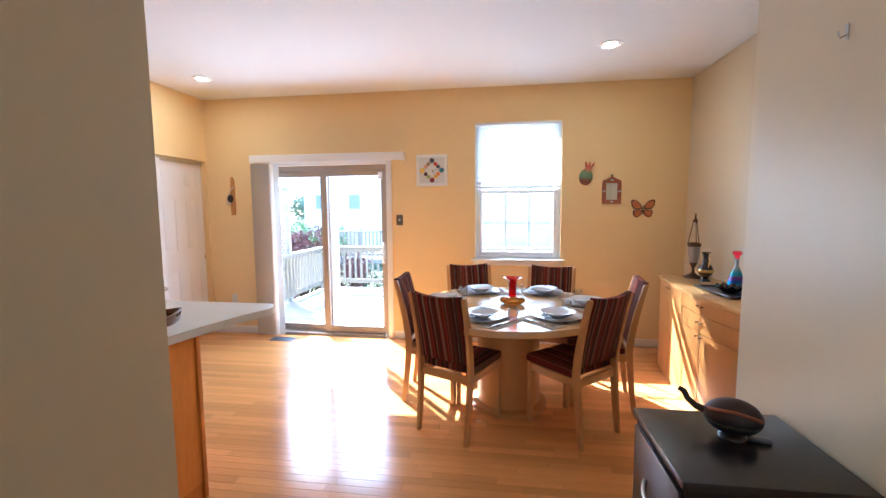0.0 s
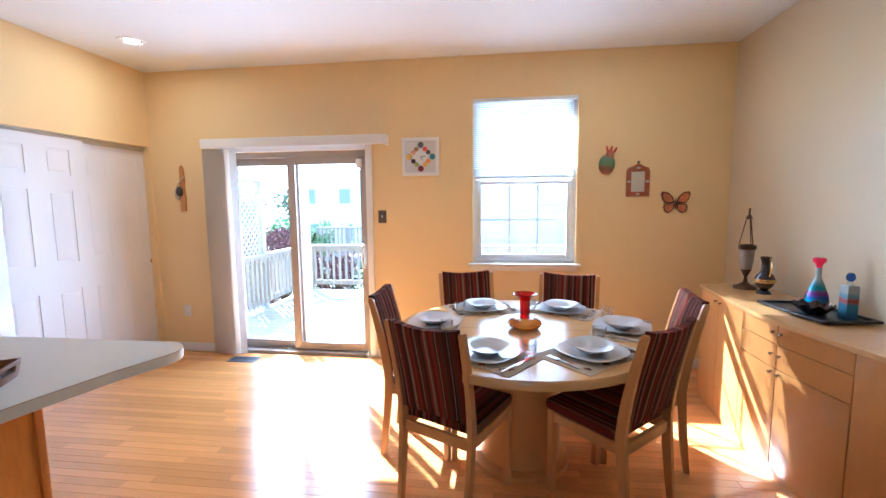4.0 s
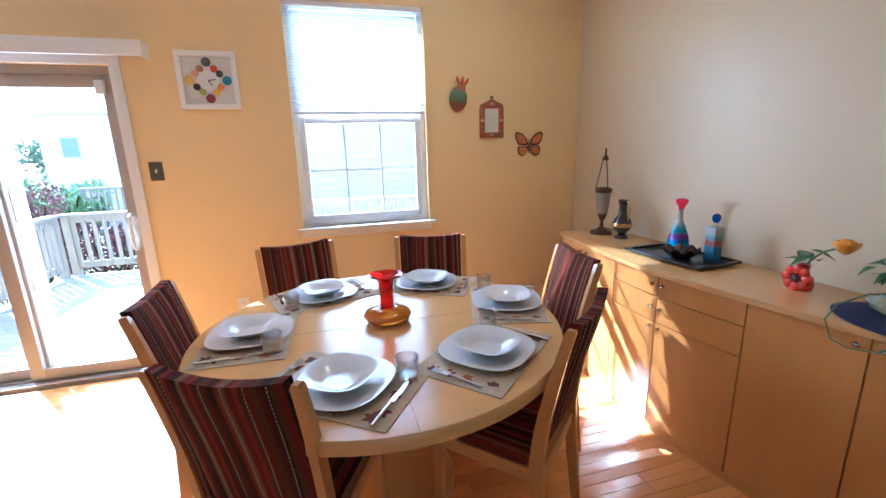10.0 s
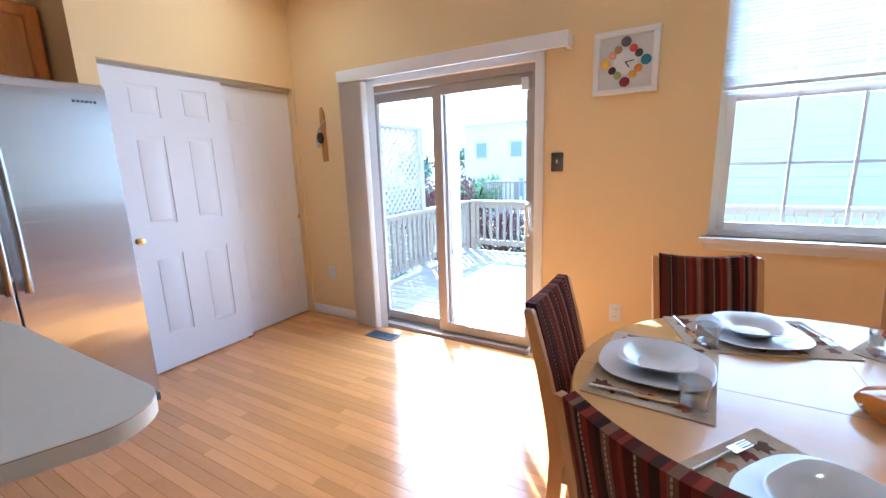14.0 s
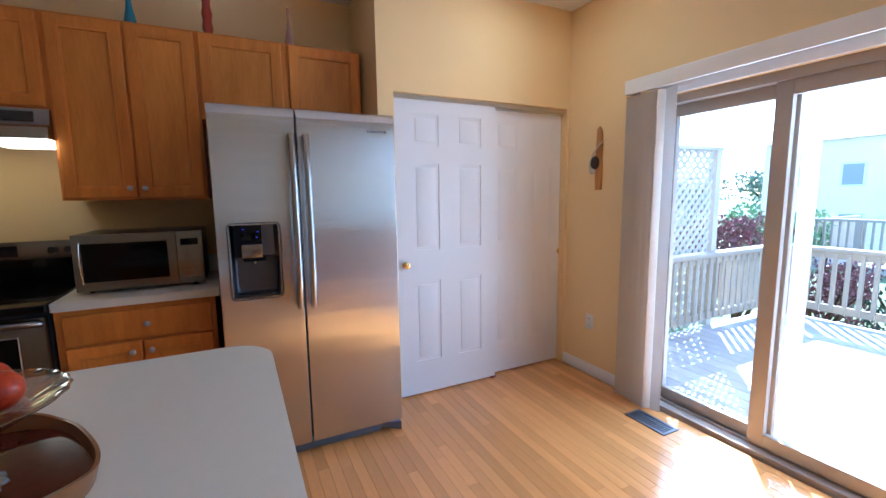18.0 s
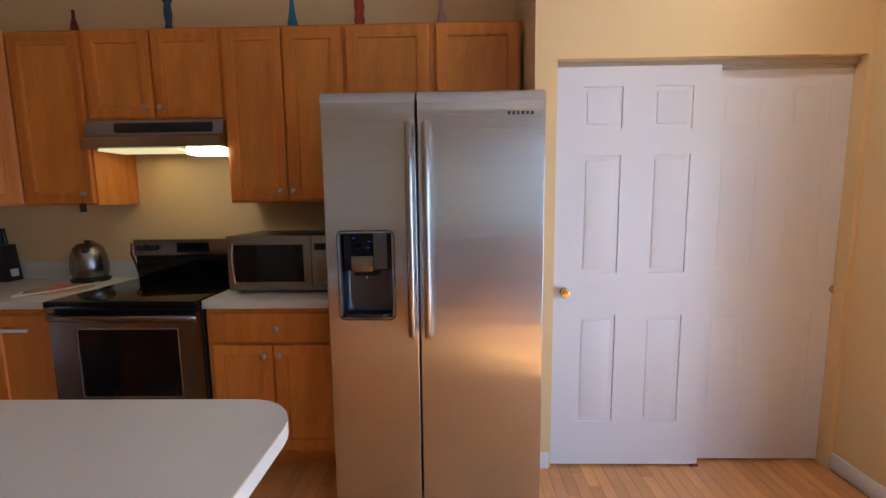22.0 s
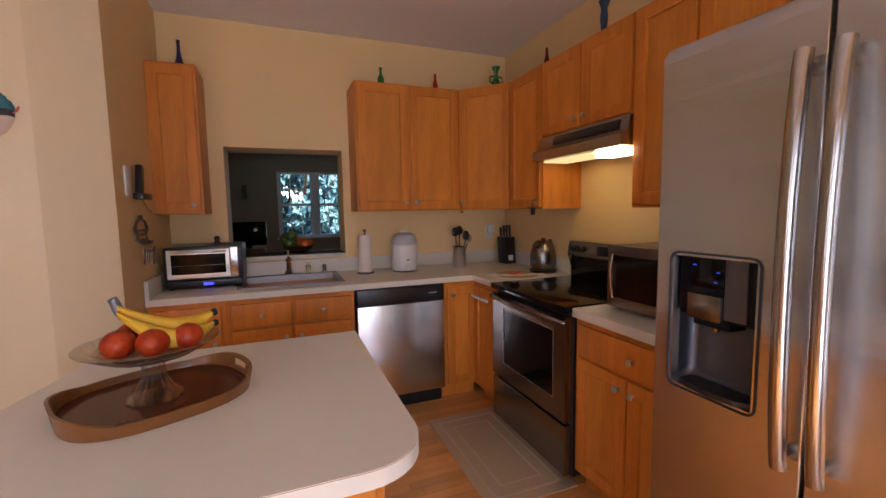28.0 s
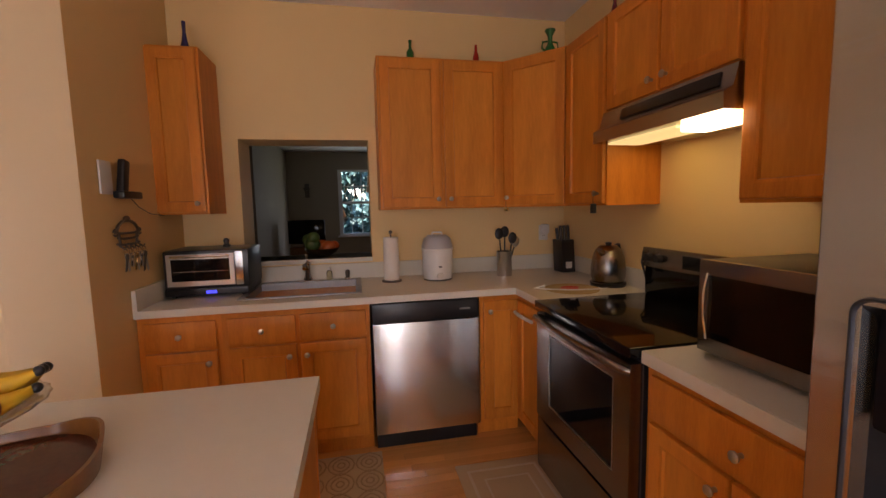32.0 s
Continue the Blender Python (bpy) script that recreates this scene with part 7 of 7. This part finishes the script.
for x, z, mt, col in ((-0.692, 1.805, TEALMASK, "teal"), (-0.545, 1.985, BLUEMASK, "blue"), (-0.54, 1.615, PURPLEMASK, "purple")):
    yw = YM
    bm = ball((0, 0, 0), 0.086, (0.78, 0.5, 1.0), segments=44)
    bmesh.ops.bisect_plane(bm, geom=bm.verts[:] + bm.edges[:] + bm.faces[:], plane_co=(0, 0.001, 0), plane_no=(0, -1, 0), clear_outer=True)
    for v in bm.verts:
        v.co.x *= 1 - 0.28 * max(0.0, -v.co.z / 0.09) ** 1.5
        v.co.y = v.co.y * 0.8 + 0.016 * math.exp(-(v.co.x / 0.013) ** 2 - ((v.co.z + 0.008) / 0.03) ** 2)
    ragged = random.Random(int(1000 * z))
    for v in bm.verts:
        if v.co.z > 0.015 and v.co.y < 0.022:
            grow = ragged.uniform(0.98, 1.13)
            v.co.x, v.co.z = v.co.x * grow, v.co.z * grow
    mask = single("carnival_mask", bm, mt, f"painted {col} and cream carnival mask on the pale wall", "mask", pose(x, yw, z))
    mask.data.materials.append(BLACK)
    mask.data.materials.append(LIPRED)
    for f_ in mask.data.polygons:
        c_ = f_.center
        if ((abs(c_.x) - 0.03) / 0.019) ** 2 + ((c_.z - 0.014) / 0.009) ** 2 < 1:
            f_.material_index = 1
        elif (c_.x / 0.018) ** 2 + ((c_.z + 0.05) / 0.008) ** 2 < 1:
            f_.material_index = 2
    rl = 1.5 if col == "teal" else 0.75
    single("ribbon", tube([(0, 0.012, 0), (0.006, 0.014, -0.07 * rl), (-0.004, 0.012, -0.16 * rl), (0.0, 0.014, -0.24 * rl), (-0.022, 0.012, -0.31 * rl)], 0.0045, 6), RIBBON, "thin pink ribbon hanging from a mask", "ribbon", pose(x + 0.06, yw - 0.004, z + 0.01))
    single("ribbon", tube([(0, 0.012, 0), (-0.014, 0.015, 0.008), (-0.022, 0.014, 0.026)], 0.004, 6), RIBBON, "short pink ribbon end curling from a mask", "ribbon", pose(x - 0.064, yw - 0.004, z + 0.01))
wsw = thing("light_switch", pose(-0.525, YM, 1.36), "white toggle light switch plate below the masks", "switch")
part("plate", box(-0.036, 0, -0.058, 0.036, 0.006, 0.058, 0.002), WHITEPLASTIC, wsw)
part("toggle", box(-0.005, 0.006, -0.012, 0.005, 0.014, 0.012, 0.002), WHITEPLASTIC, wsw)
for kx, ky, dark in ((-3.106, 0.382, False), (-3.352, 1.015, True)):
    hk_ = thing("hanging_key", pose(kx, ky, UB + 0.06), "small key hung by a cord from a cabinet knob", "key")
    part("cord", tube([(0, 0, 0), (0.004, 0.003, -0.03), (0.002, 0.002, -0.065)], 0.0018, 6), BRONZE, hk_)
    part("fob", box(-0.012, -0.012, -0.10 if dark else -0.085, 0.012, 0.012, -0.05 if dark else -0.064, 0.005), BLACK if dark else BRASS, hk_)
part("power_cord", tube([(0.03, -0.012, 1.12 - 0.0), (0.05, -0.03, 1.14), (0.055, -0.035, 1.08), (0.04, -0.02, 1.0), (0.03, -0.012, CT + 0.02)], 0.006, 8), BLACK, rng)
# rugs
RUG = material("beige_cotton_rug", (0.50, 0.37, 0.22), 0.95, vary=0.3, scale=10, second=(0.42, 0.30, 0.17), bump=0.6, bump_scale=180)
RUGB = material("pale_rug_band", (0.58, 0.47, 0.33), 0.95, vary=0.3, scale=10, bump=0.6, bump_scale=180)
rug = thing("kitchen_rug", pose(-2.60, 0.94, 0.0005), "beige bordered cotton rug in front of the range", "rug")
part("weave", box(-0.48, 0, 0, 0, 0.90, 0.008, 0.003), RUG, rug)
for b_ in ((-0.43, 0.06, -0.05, 0.075), (-0.43, 0.825, -0.05, 0.84), (-0.43, 0.075, -0.415, 0.825), (-0.065, 0.075, -0.05, 0.825), (-0.36, 0.14, -0.12, 0.15), (-0.36, 0.75, -0.12, 0.76), (-0.36, 0.15, -0.35, 0.75), (-0.13, 0.15, -0.12, 0.75)):
    part("woven_band", box(b_[0], b_[1], 0.008, b_[2], b_[3], 0.0092), RUGB, rug)
rug2 = thing("patterned_rug", pose(-2.225, 0.70, 0.0005), "beige rug with a brown ogee pattern by the sink", "rug")
part("weave", box(0, 0, 0, 0.75, 0.50, 0.008, 0.003), RUG, rug2)
BRN = material("brown_rug_yarn", (0.34, 0.23, 0.12), 0.95, bump=0.5, bump_scale=180)
for i in range(5):
    for j in range(3):
        for q in (0.07, 0.045, 0.02):
            part("ogee", tube([(0.075 + 0.15 * i + q * math.sin(a), 0.09 + 0.16 * j + 1.12 * q * math.cos(a) * (1.0 if abs(math.cos(a)) < 0.9 else 1.12), 0.0085) for a in [2 * math.pi * k / 12 for k in range(13)]], 0.004, 4), BRN, rug2)
# child lock, pass-through fruit bowl, living room
single("cabinet_strap", tube([(BWF + 0.012, 0.93, 0.76), (BWF + 0.03, 0.86, 0.765), (BWF + 0.035, 0.78, 0.768), (BWF + 0.03, 0.72, 0.77)], 0.010, 6), WHITEPLASTIC, "white plastic safety strap across a corner cabinet", "safety strap")
fb = thing("fruit_bowl", pose(-1.88, S - 0.15, PZ0 + 0.0005), "dark bowl of orange fruit on the pass-through ledge", "fruit bowl")
part("bowl", lathe([(0, 0), (0.06, 0), (0.11, 0.04), (0.12, 0.06), (0.115, 0.06), (0.1, 0.04), (0, 0.012)], 32), BRONZE, fb)
OR_ = material("orange_gourd_skin", (0.45, 0.10, 0.015), 0.5, vary=0.4, scale=9)
GR_ = material("green_gourd_skin", (0.06, 0.12, 0.025), 0.5, vary=0.5, scale=9)
for k, (x, y, z, r, mt) in enumerate(((-0.05, 0.03, 0.07, 0.05, OR_), (0.0, -0.03, 0.075, 0.05, OR_), (-0.08, -0.02, 0.07, 0.045, OR_), (0.06, 0.02, 0.09, 0.055, GR_), (0.085, -0.02, 0.12, 0.05, GR_), (0.05, 0.04, 0.14, 0.045, GR_))):
    part("fruit", ball((x, y, z), r, (1, 1, 0.9)), mt, fb)
tv = thing("television", pose(-1.12, -5.9, 0), "dark television on a low stand in the living room", "television")
part("screen", box(-0.36, 0, 0.72, 0.36, 0.06, 1.20, 0.01), BLACKGLASS, tv)
part("stand", box(-0.32, -0.2, 0, 0.32, 0.2, 0.66, 0.01), TRAYWOOD, tv)
part("neck", box(-0.08, 0.0, 0.66, 0.08, 0.05, 0.73), BLACK, tv)
sc = thing("wall_sconce", pose(-1.02, LY, 1.85), "dark iron wall sconce in the living room", "sconce")
part("plate", box(-0.05, 0, -0.16, 0.05, 0.02, 0.16, 0.006), PEWTER, sc)
part("cup", lathe([(0, 0), (0.05, 0), (0.08, 0.06), (0, 0.06)], 20, at=(0, 0.10, 0.0)), PEWTER, sc)
lw = tagged(new("window_2"), "pair of white sash windows in the living room", kind="structure")
lw.location = (LWX0, LY - 0.1, 0.78)
LWW, LWH = LWX1 - LWX0, 2.33 - 0.78
part("window_frame", boxes((0, 0, 0, 0.05, 0.09, LWH), (LWW - 0.05, 0, 0, LWW, 0.09, LWH), (0.05, 0, LWH - 0.05, LWW - 0.05, 0.09, LWH), (0.05, 0, 0, LWW - 0.05, 0.09, 0.05), (LWW / 2 - 0.07, 0, 0.05, LWW / 2 + 0.07, 0.09, LWH - 0.05)), VINYL, lw)
part("window_sill", box(-0.05, 0.09, -0.04, LWW + 0.05, 0.16, 0.0, 0.005), TRIM, lw)
for xa, xb in ((0.05, LWW / 2 - 0.07), (LWW / 2 + 0.07, LWW - 0.05)):
    sash = part("sash", boxes((xa, 0.02, LWH / 2 - 0.03, xb, 0.06, LWH / 2 + 0.03), (xa, 0.02, 0.05, xa + 0.04, 0.06, LWH - 0.05), (xb - 0.04, 0.02, 0.05, xb, 0.06, LWH - 0.05)), VINYL, lw)
    for i in (1, 2):
        part("grille_bar", box(xa + (xb - xa) * i / 3 - 0.009, 0.03, 0.05, xa + (xb - xa) * i / 3 + 0.009, 0.042, LWH - 0.05), VINYL, sash)
    for z in (LWH * 0.27, LWH * 0.75):
        part("grille_bar", box(xa + 0.04, 0.031, z - 0.009, xb - 0.04, 0.043, z + 0.009), VINYL, sash)

# refrigerator details
part("control_box", box(-0.07, 0.072, 1.10, -0.004, 0.272, 1.262, 0.008), DISPENSER, disp)
part("display", box(-0.006, 0.106, 1.180, -0.0015, 0.196, 1.256, 0.002), BLACKGLASS, disp, "black touch display")
LED = glow("blue_indicator", (0.04, 0.06, 0.8), 0.10)
for ya, za in ((0.112, 1.236), (0.176, 1.222), (0.170, 1.196)):
    part("indicator", box(-0.0015, ya, za, -0.0008, ya + 0.009, za + 0.003), LED, disp, "small blue indicator light")
part("side_panel", box(-0.006, 0.198, 1.108, -0.001, 0.252, 1.256, 0.002), DARKGREY, disp)
part("lever", box(-0.03, 0.104, 1.098, 0.008, 0.196, 1.164, 0.005), DARKSTEEL, disp, "brushed steel lever plate")
part("nozzle", lathe([(0.0, 1.062), (0.007, 1.064), (0.012, 1.082), (0.022, 1.10), (0.0, 1.101)], 16, at=(-0.032, 0.16, 0)), DARKSTEEL, disp)
part("chute", prism([(-0.06, 0.105), (-0.01, 0.112), (-0.008, 0.21), (-0.06, 0.215)], 1.078, 1.10, 0.004), DISPENSER, disp)
part("drip_tray", prism([(-0.074, 0.075), (-0.02, 0.07), (0.002, 0.10), (0.006, 0.165), (0.002, 0.23), (-0.02, 0.262), (-0.074, 0.255)], 0.90, 0.914, 0.003), BLACK, disp, "curved black drip tray")
for k in range(6):
    part("badge_bar", box(0.0, fw - 0.15 + 0.018 * k, 1.722, 0.0015, fw - 0.139 + 0.018 * k, 1.734), DARKGREY, fridge)

# ---- plants, neighbours ----
def bush(name, x, y, z0, w, h, colour, label, seed, leaves=1500, size=0.07):
    r_ = random.Random(seed)
    b_ = thing(name, pose(x, y, z0), label, "bush")
    bm = bmesh.new()
    tube([(0, 0, 0), (0.03, 0, h * 0.3), (0, 0.02, h * 0.5)], 0.05 * w, 8, bm, 0.5)
    for k in range(7):
        a = k * 2.4
        tube([(0, 0, h * (0.2 + 0.04 * k)), (0.22 * w * math.cos(a), 0.22 * w * math.sin(a), h * 0.55), (0.42 * w * math.cos(a), 0.42 * w * math.sin(a), h * (0.7 + 0.03 * k))], 0.022 * w, 6, bm, 0.4)
    part("trunk", bm, BRONZE, b_)
    lumps = [(r_.uniform(-0.36, 0.36) * w, r_.uniform(-0.36, 0.36) * w, h * r_.uniform(0.38, 0.88), r_.uniform(0.13, 0.24) * w) for _ in range(16)]
    vs, fs = [], []
    for k in range(leaves):
        lx, ly, lz, lr = lumps[k % 16]
        d = Vector((r_.gauss(0, 1), r_.gauss(0, 1), r_.gauss(0, 1))).normalized() * lr * r_.uniform(0.6, 1.05)
        p = Vector((lx, ly, lz)) + d
        q = Euler((r_.uniform(0, 6), r_.uniform(0, 6), r_.uniform(0, 6))).to_matrix()
        s_ = size * r_.uniform(0.6, 1.3)
        i0 = len(vs)
        vs += [p + q @ Vector(v) * s_ for v in ((-0.5, 0, 0), (0, -0.28, 0.05), (0.55, 0, 0), (0, 0.28, 0.05))]
        fs.append((i0, i0 + 1, i0 + 2, i0 + 3))
    me = bpy.data.meshes.new("crown")
    me.from_pydata(vs, [], fs)
    me.materials.append(material("foliage", colour, 0.6, vary=0.6, scale=3, object_vary=0.35))
    o = new("crown", me)
    o.parent = b_
    return b_


bush("maple_bush", -4.65, 10.35, -1.8, 1.75, 3.0, (0.24, 0.10, 0.10), "dark red Japanese maple bush beyond the deck", 1, 7000)
bush("maple_bush", -3.75, 10.9, -1.8, 1.4, 2.45, (0.21, 0.085, 0.085), "dark red leafy bush beyond the railing", 2, 3000)
bush("green_bush", -6.0, 14.0, -1.8, 2.1, 2.85, (0.26, 0.38, 0.17), "tall green leafy bush behind the deck", 3, 4200, 0.12)
# leaf green paled so that the outdoor haze sits in the colour
bush("green_bush", -8.0, 13.0, -1.8, 2.4, 2.6, (0.30, 0.40, 0.26), "tall green leafy bush behind the lattice", 4, 4200, 0.12)
bush("green_bush", -2.3, 17.5, -1.8, 3.4, 3.0, (0.20, 0.30, 0.16), "rounded green bush in a neighbour's garden", 5, 1800, 0.14)
bush("low_shrub", -2.2, 10.3, -1.8, 1.6, 2.2, (0.03, 0.06, 0.025), "dark green shrub below the deck railing", 6, 1300)
bush("low_shrub", -1.0, 10.4, -1.8, 1.6, 2.0, (0.03, 0.055, 0.025), "dark green shrub below the deck railing", 7, 1300)
for k in range(7):
    bush("garden_tree", -30 + 6.5 * k, 48 + 3 * (k % 3), -1.8, 6.5, 4.3 + 0.5 * (k % 2), (0.26, 0.33, 0.24), "broad green tree behind the houses", 20 + k, 1700, 0.4)
bush("spruce_tree", -2.2, LY - 3.6, -1.8, 3.6, 5.6, (0.07, 0.17, 0.18), "green tree outside the living room windows", 40, 9000, 0.28)
bush("spruce_tree", -4.4, LY - 5.0, -1.8, 4.4, 6.4, (0.07, 0.17, 0.18), "green tree outside the living room windows", 41, 9000, 0.3)
bush("spruce_tree", -0.6, LY - 6.0, -1.8, 4.4, 6.6, (0.09, 0.21, 0.20), "green tree outside the living room windows", 42, 4500, 0.3)
structure("ground_south", box(-300, -300, -1.9, 300, LY - T, -1.8), material("shaded_lawn", (0.09, 0.14, 0.05), 0.9, vary=0.6, scale=2))
ROOF = material("grey_shingle_roof", (0.55, 0.56, 0.58), 0.85, vary=0.4, scale=3, bump=0.4, bump_scale=20)


# distant panes: haze put in as a flat pale grey
HAZE = material("hazed_pane", (0.30, 0.32, 0.34), 0.15)


def house(x0, x1, y0, y1, eave, ridge, colour, label, wins, near=False):
    h_ = thing("neighbour_house", pose(x0, y0, -1.8), label, "house")
    w, d, e, r_ = x1 - x0, y1 - y0, eave + 1.8, ridge + 1.8
    sd = material("painted_siding", colour, 0.6, vary=0.12, scale=1.0)
    part("wall", box(0, 0.03, 0, w, d, e), sd, h_)
    pitch = 0.19 if near else 0.4
    lap = mesh_of("siding_board", prism([(0, 0.0), (0, 0.03), (w, 0.03), (w, 0.0)], 0, pitch - 0.005), sd)
    for k in range(int(e / pitch)):
        o = new("siding_board", lap)
        o.parent, o.matrix_basis = h_, pose(0, 0, pitch * k) @ Matrix.Shear("XZ", 4, (0, 0.10))
    bm = bmesh.new()
    a = [bm.verts.new(p) for p in ((-0.3, -0.3, e), (w + 0.3, -0.3, e), (w + 0.3, d + 0.3, e), (-0.3, d + 0.3, e))]
    b = [bm.verts.new(p) for p in ((-0.3, d / 2, r_), (w + 0.3, d / 2, r_))]
    for f_ in ((a[0], a[1], b[1], b[0]), (a[2], a[3], b[0], b[1]), (a[3], a[0], b[0]), (a[1], a[2], b[1]), (a[3], a[2], a[1], a[0])):
        bm.faces.new(f_)
    part("roof", bm, ROOF, h_)
    for wx, wz, ww, wh in wins:
        wn_ = part("window", boxes((wx, -0.05, wz, wx + ww, 0.02, wz + 0.08), (wx, -0.05, wz + wh - 0.08, wx + ww, 0.02, wz + wh), (wx, -0.05, wz + 0.08, wx + 0.08, 0.02, wz + wh - 0.08), (wx + ww - 0.08, -0.05, wz + 0.08, wx + ww, 0.02, wz + wh - 0.08)), VINYL, h_)
        part("pane", box(wx + 0.08, -0.02, wz + 0.08, wx + ww - 0.08, 0.01, wz + wh - 0.08), HAZE, wn_)
    return h_


house(-13.2, -8.0, 28, 37, 3.7, 4.9, (0.88, 0.77, 0.70), "two-storey blue-grey sided house across the gardens", [(0.8, 0.8, 1.0, 1.3), (3.2, 0.8, 1.0, 1.3), (0.8, 3.3, 0.9, 1.1), (3.2, 3.3, 0.9, 1.1)])
house(-7.2, -1.6, 34, 43, 3.6, 4.9, (0.84, 0.75, 0.68), "two-storey pale sided house across the gardens", [(0.9, 0.9, 1.1, 1.4), (3.4, 3.2, 1.0, 1.1), (3.4, 0.9, 1.1, 1.4)])
house(-0.9, 8.0, 13.0, 20, 4.6, 7.4, (0.70, 0.70, 0.70), "white clapboard house facing the dining window", [(5.6, 1.2, 1.2, 1.6)], True)
nd = thing("neighbour_deck", pose(-5.4, 14.0, -0.28), "neighbour's raised timber deck with a railing", "deck")
part("floor", box(0, 0, -0.05, 3.9, 3.0, 0.1), DECKWOOD, nd)
part("rail_cap", box(-0.05, -0.06, 1.0, 3.95, 0.06, 1.05), RAILWOOD, nd)
part("lower_rail", box(0, -0.02, 0.2, 3.9, 0.02, 0.28), RAILWOOD, nd)
for k in range(5):
    part("post", box(0.95 * k, -0.05, -1.52, 0.95 * k + 0.1, 0.05, 1.0), RAILWOOD, nd)
for k in range(30):
    part("baluster", box(0.13 * k + 0.03, -0.02, 0.25, 0.13 * k + 0.07, 0.02, 1.0), RAILWOOD, nd)
part("side_panel", box(-0.03, 0, 0.15, 0.03, 2.9, 1.0), RAILWOOD, nd)

# ---- floor strips ----
rf = random.Random(9)
STRIP = 0.0572
floor_ob = bpy.data.objects["floor"]
near_bits, far_bits = [], []
y = -1.2
while y < N + 0.02:
    x = (WK - 0.05) - rf.uniform(0, 0.9)
    while x < E:
        ln = rf.choice((0.35, 0.5, 0.65, 0.8, 1.0, 1.2, 1.4))
        x0, x1 = max(x, WK), min(x + ln, E)
        if x1 - x0 > 0.02 and y + STRIP < N + 0.03:
            near = 2.62 < y < 5.0 and x0 > W and x0 < 0.9
            (near_bits if near and len(near_bits) < 300 else far_bits).append((x0, y, x1))
        x += ln
    y += STRIP
cache = {}
for x0, yy, x1 in near_bits:
    key = round(x1 - x0, 3)
    if key not in cache:
        cache[key] = mesh_of("floor_strip", box(0.0005, 0.0006, -0.012, key - 0.0005, STRIP - 0.0006, 0.0, 0.0006), OAK_FLOOR, False)
    o = new("floor_strip", cache[key])
    o.location = (x0, yy, 0)
    o.parent = floor_ob
vs, fs = [], []
for x0, yy, x1 in far_bits:
    i = len(vs)
    a, b, c_, d = x0 + 0.0005, x1 - 0.0005, yy + 0.0006, yy + STRIP - 0.0006
    e = 0.0007
    vs += [(a, c_, -0.012), (b, c_, -0.012), (b, d, -0.012), (a, d, -0.012), (a, c_, -e), (b, c_, -e), (b, d, -e), (a, d, -e), (a + e, c_ + e, 0), (b - e, c_ + e, 0), (b - e, d - e, 0), (a + e, d - e, 0)]
    for p in (0, 4):
        for q in range(4):
            r_ = (q + 1) % 4
            fs.append((i + p + q, i + p + r_, i + p + 4 + r_, i + p + 4 + q))
    fs.append((i + 8, i + 9, i + 10, i + 11))
me = bpy.data.meshes.new("floor_strips")
me.from_pydata(vs, [], fs)
me.materials.append(OAK_FLOOR)
rest = new("floor_strips", me)
rest.parent = floor_ob
tagged(rest, "oak floor strips", kind="stuff")
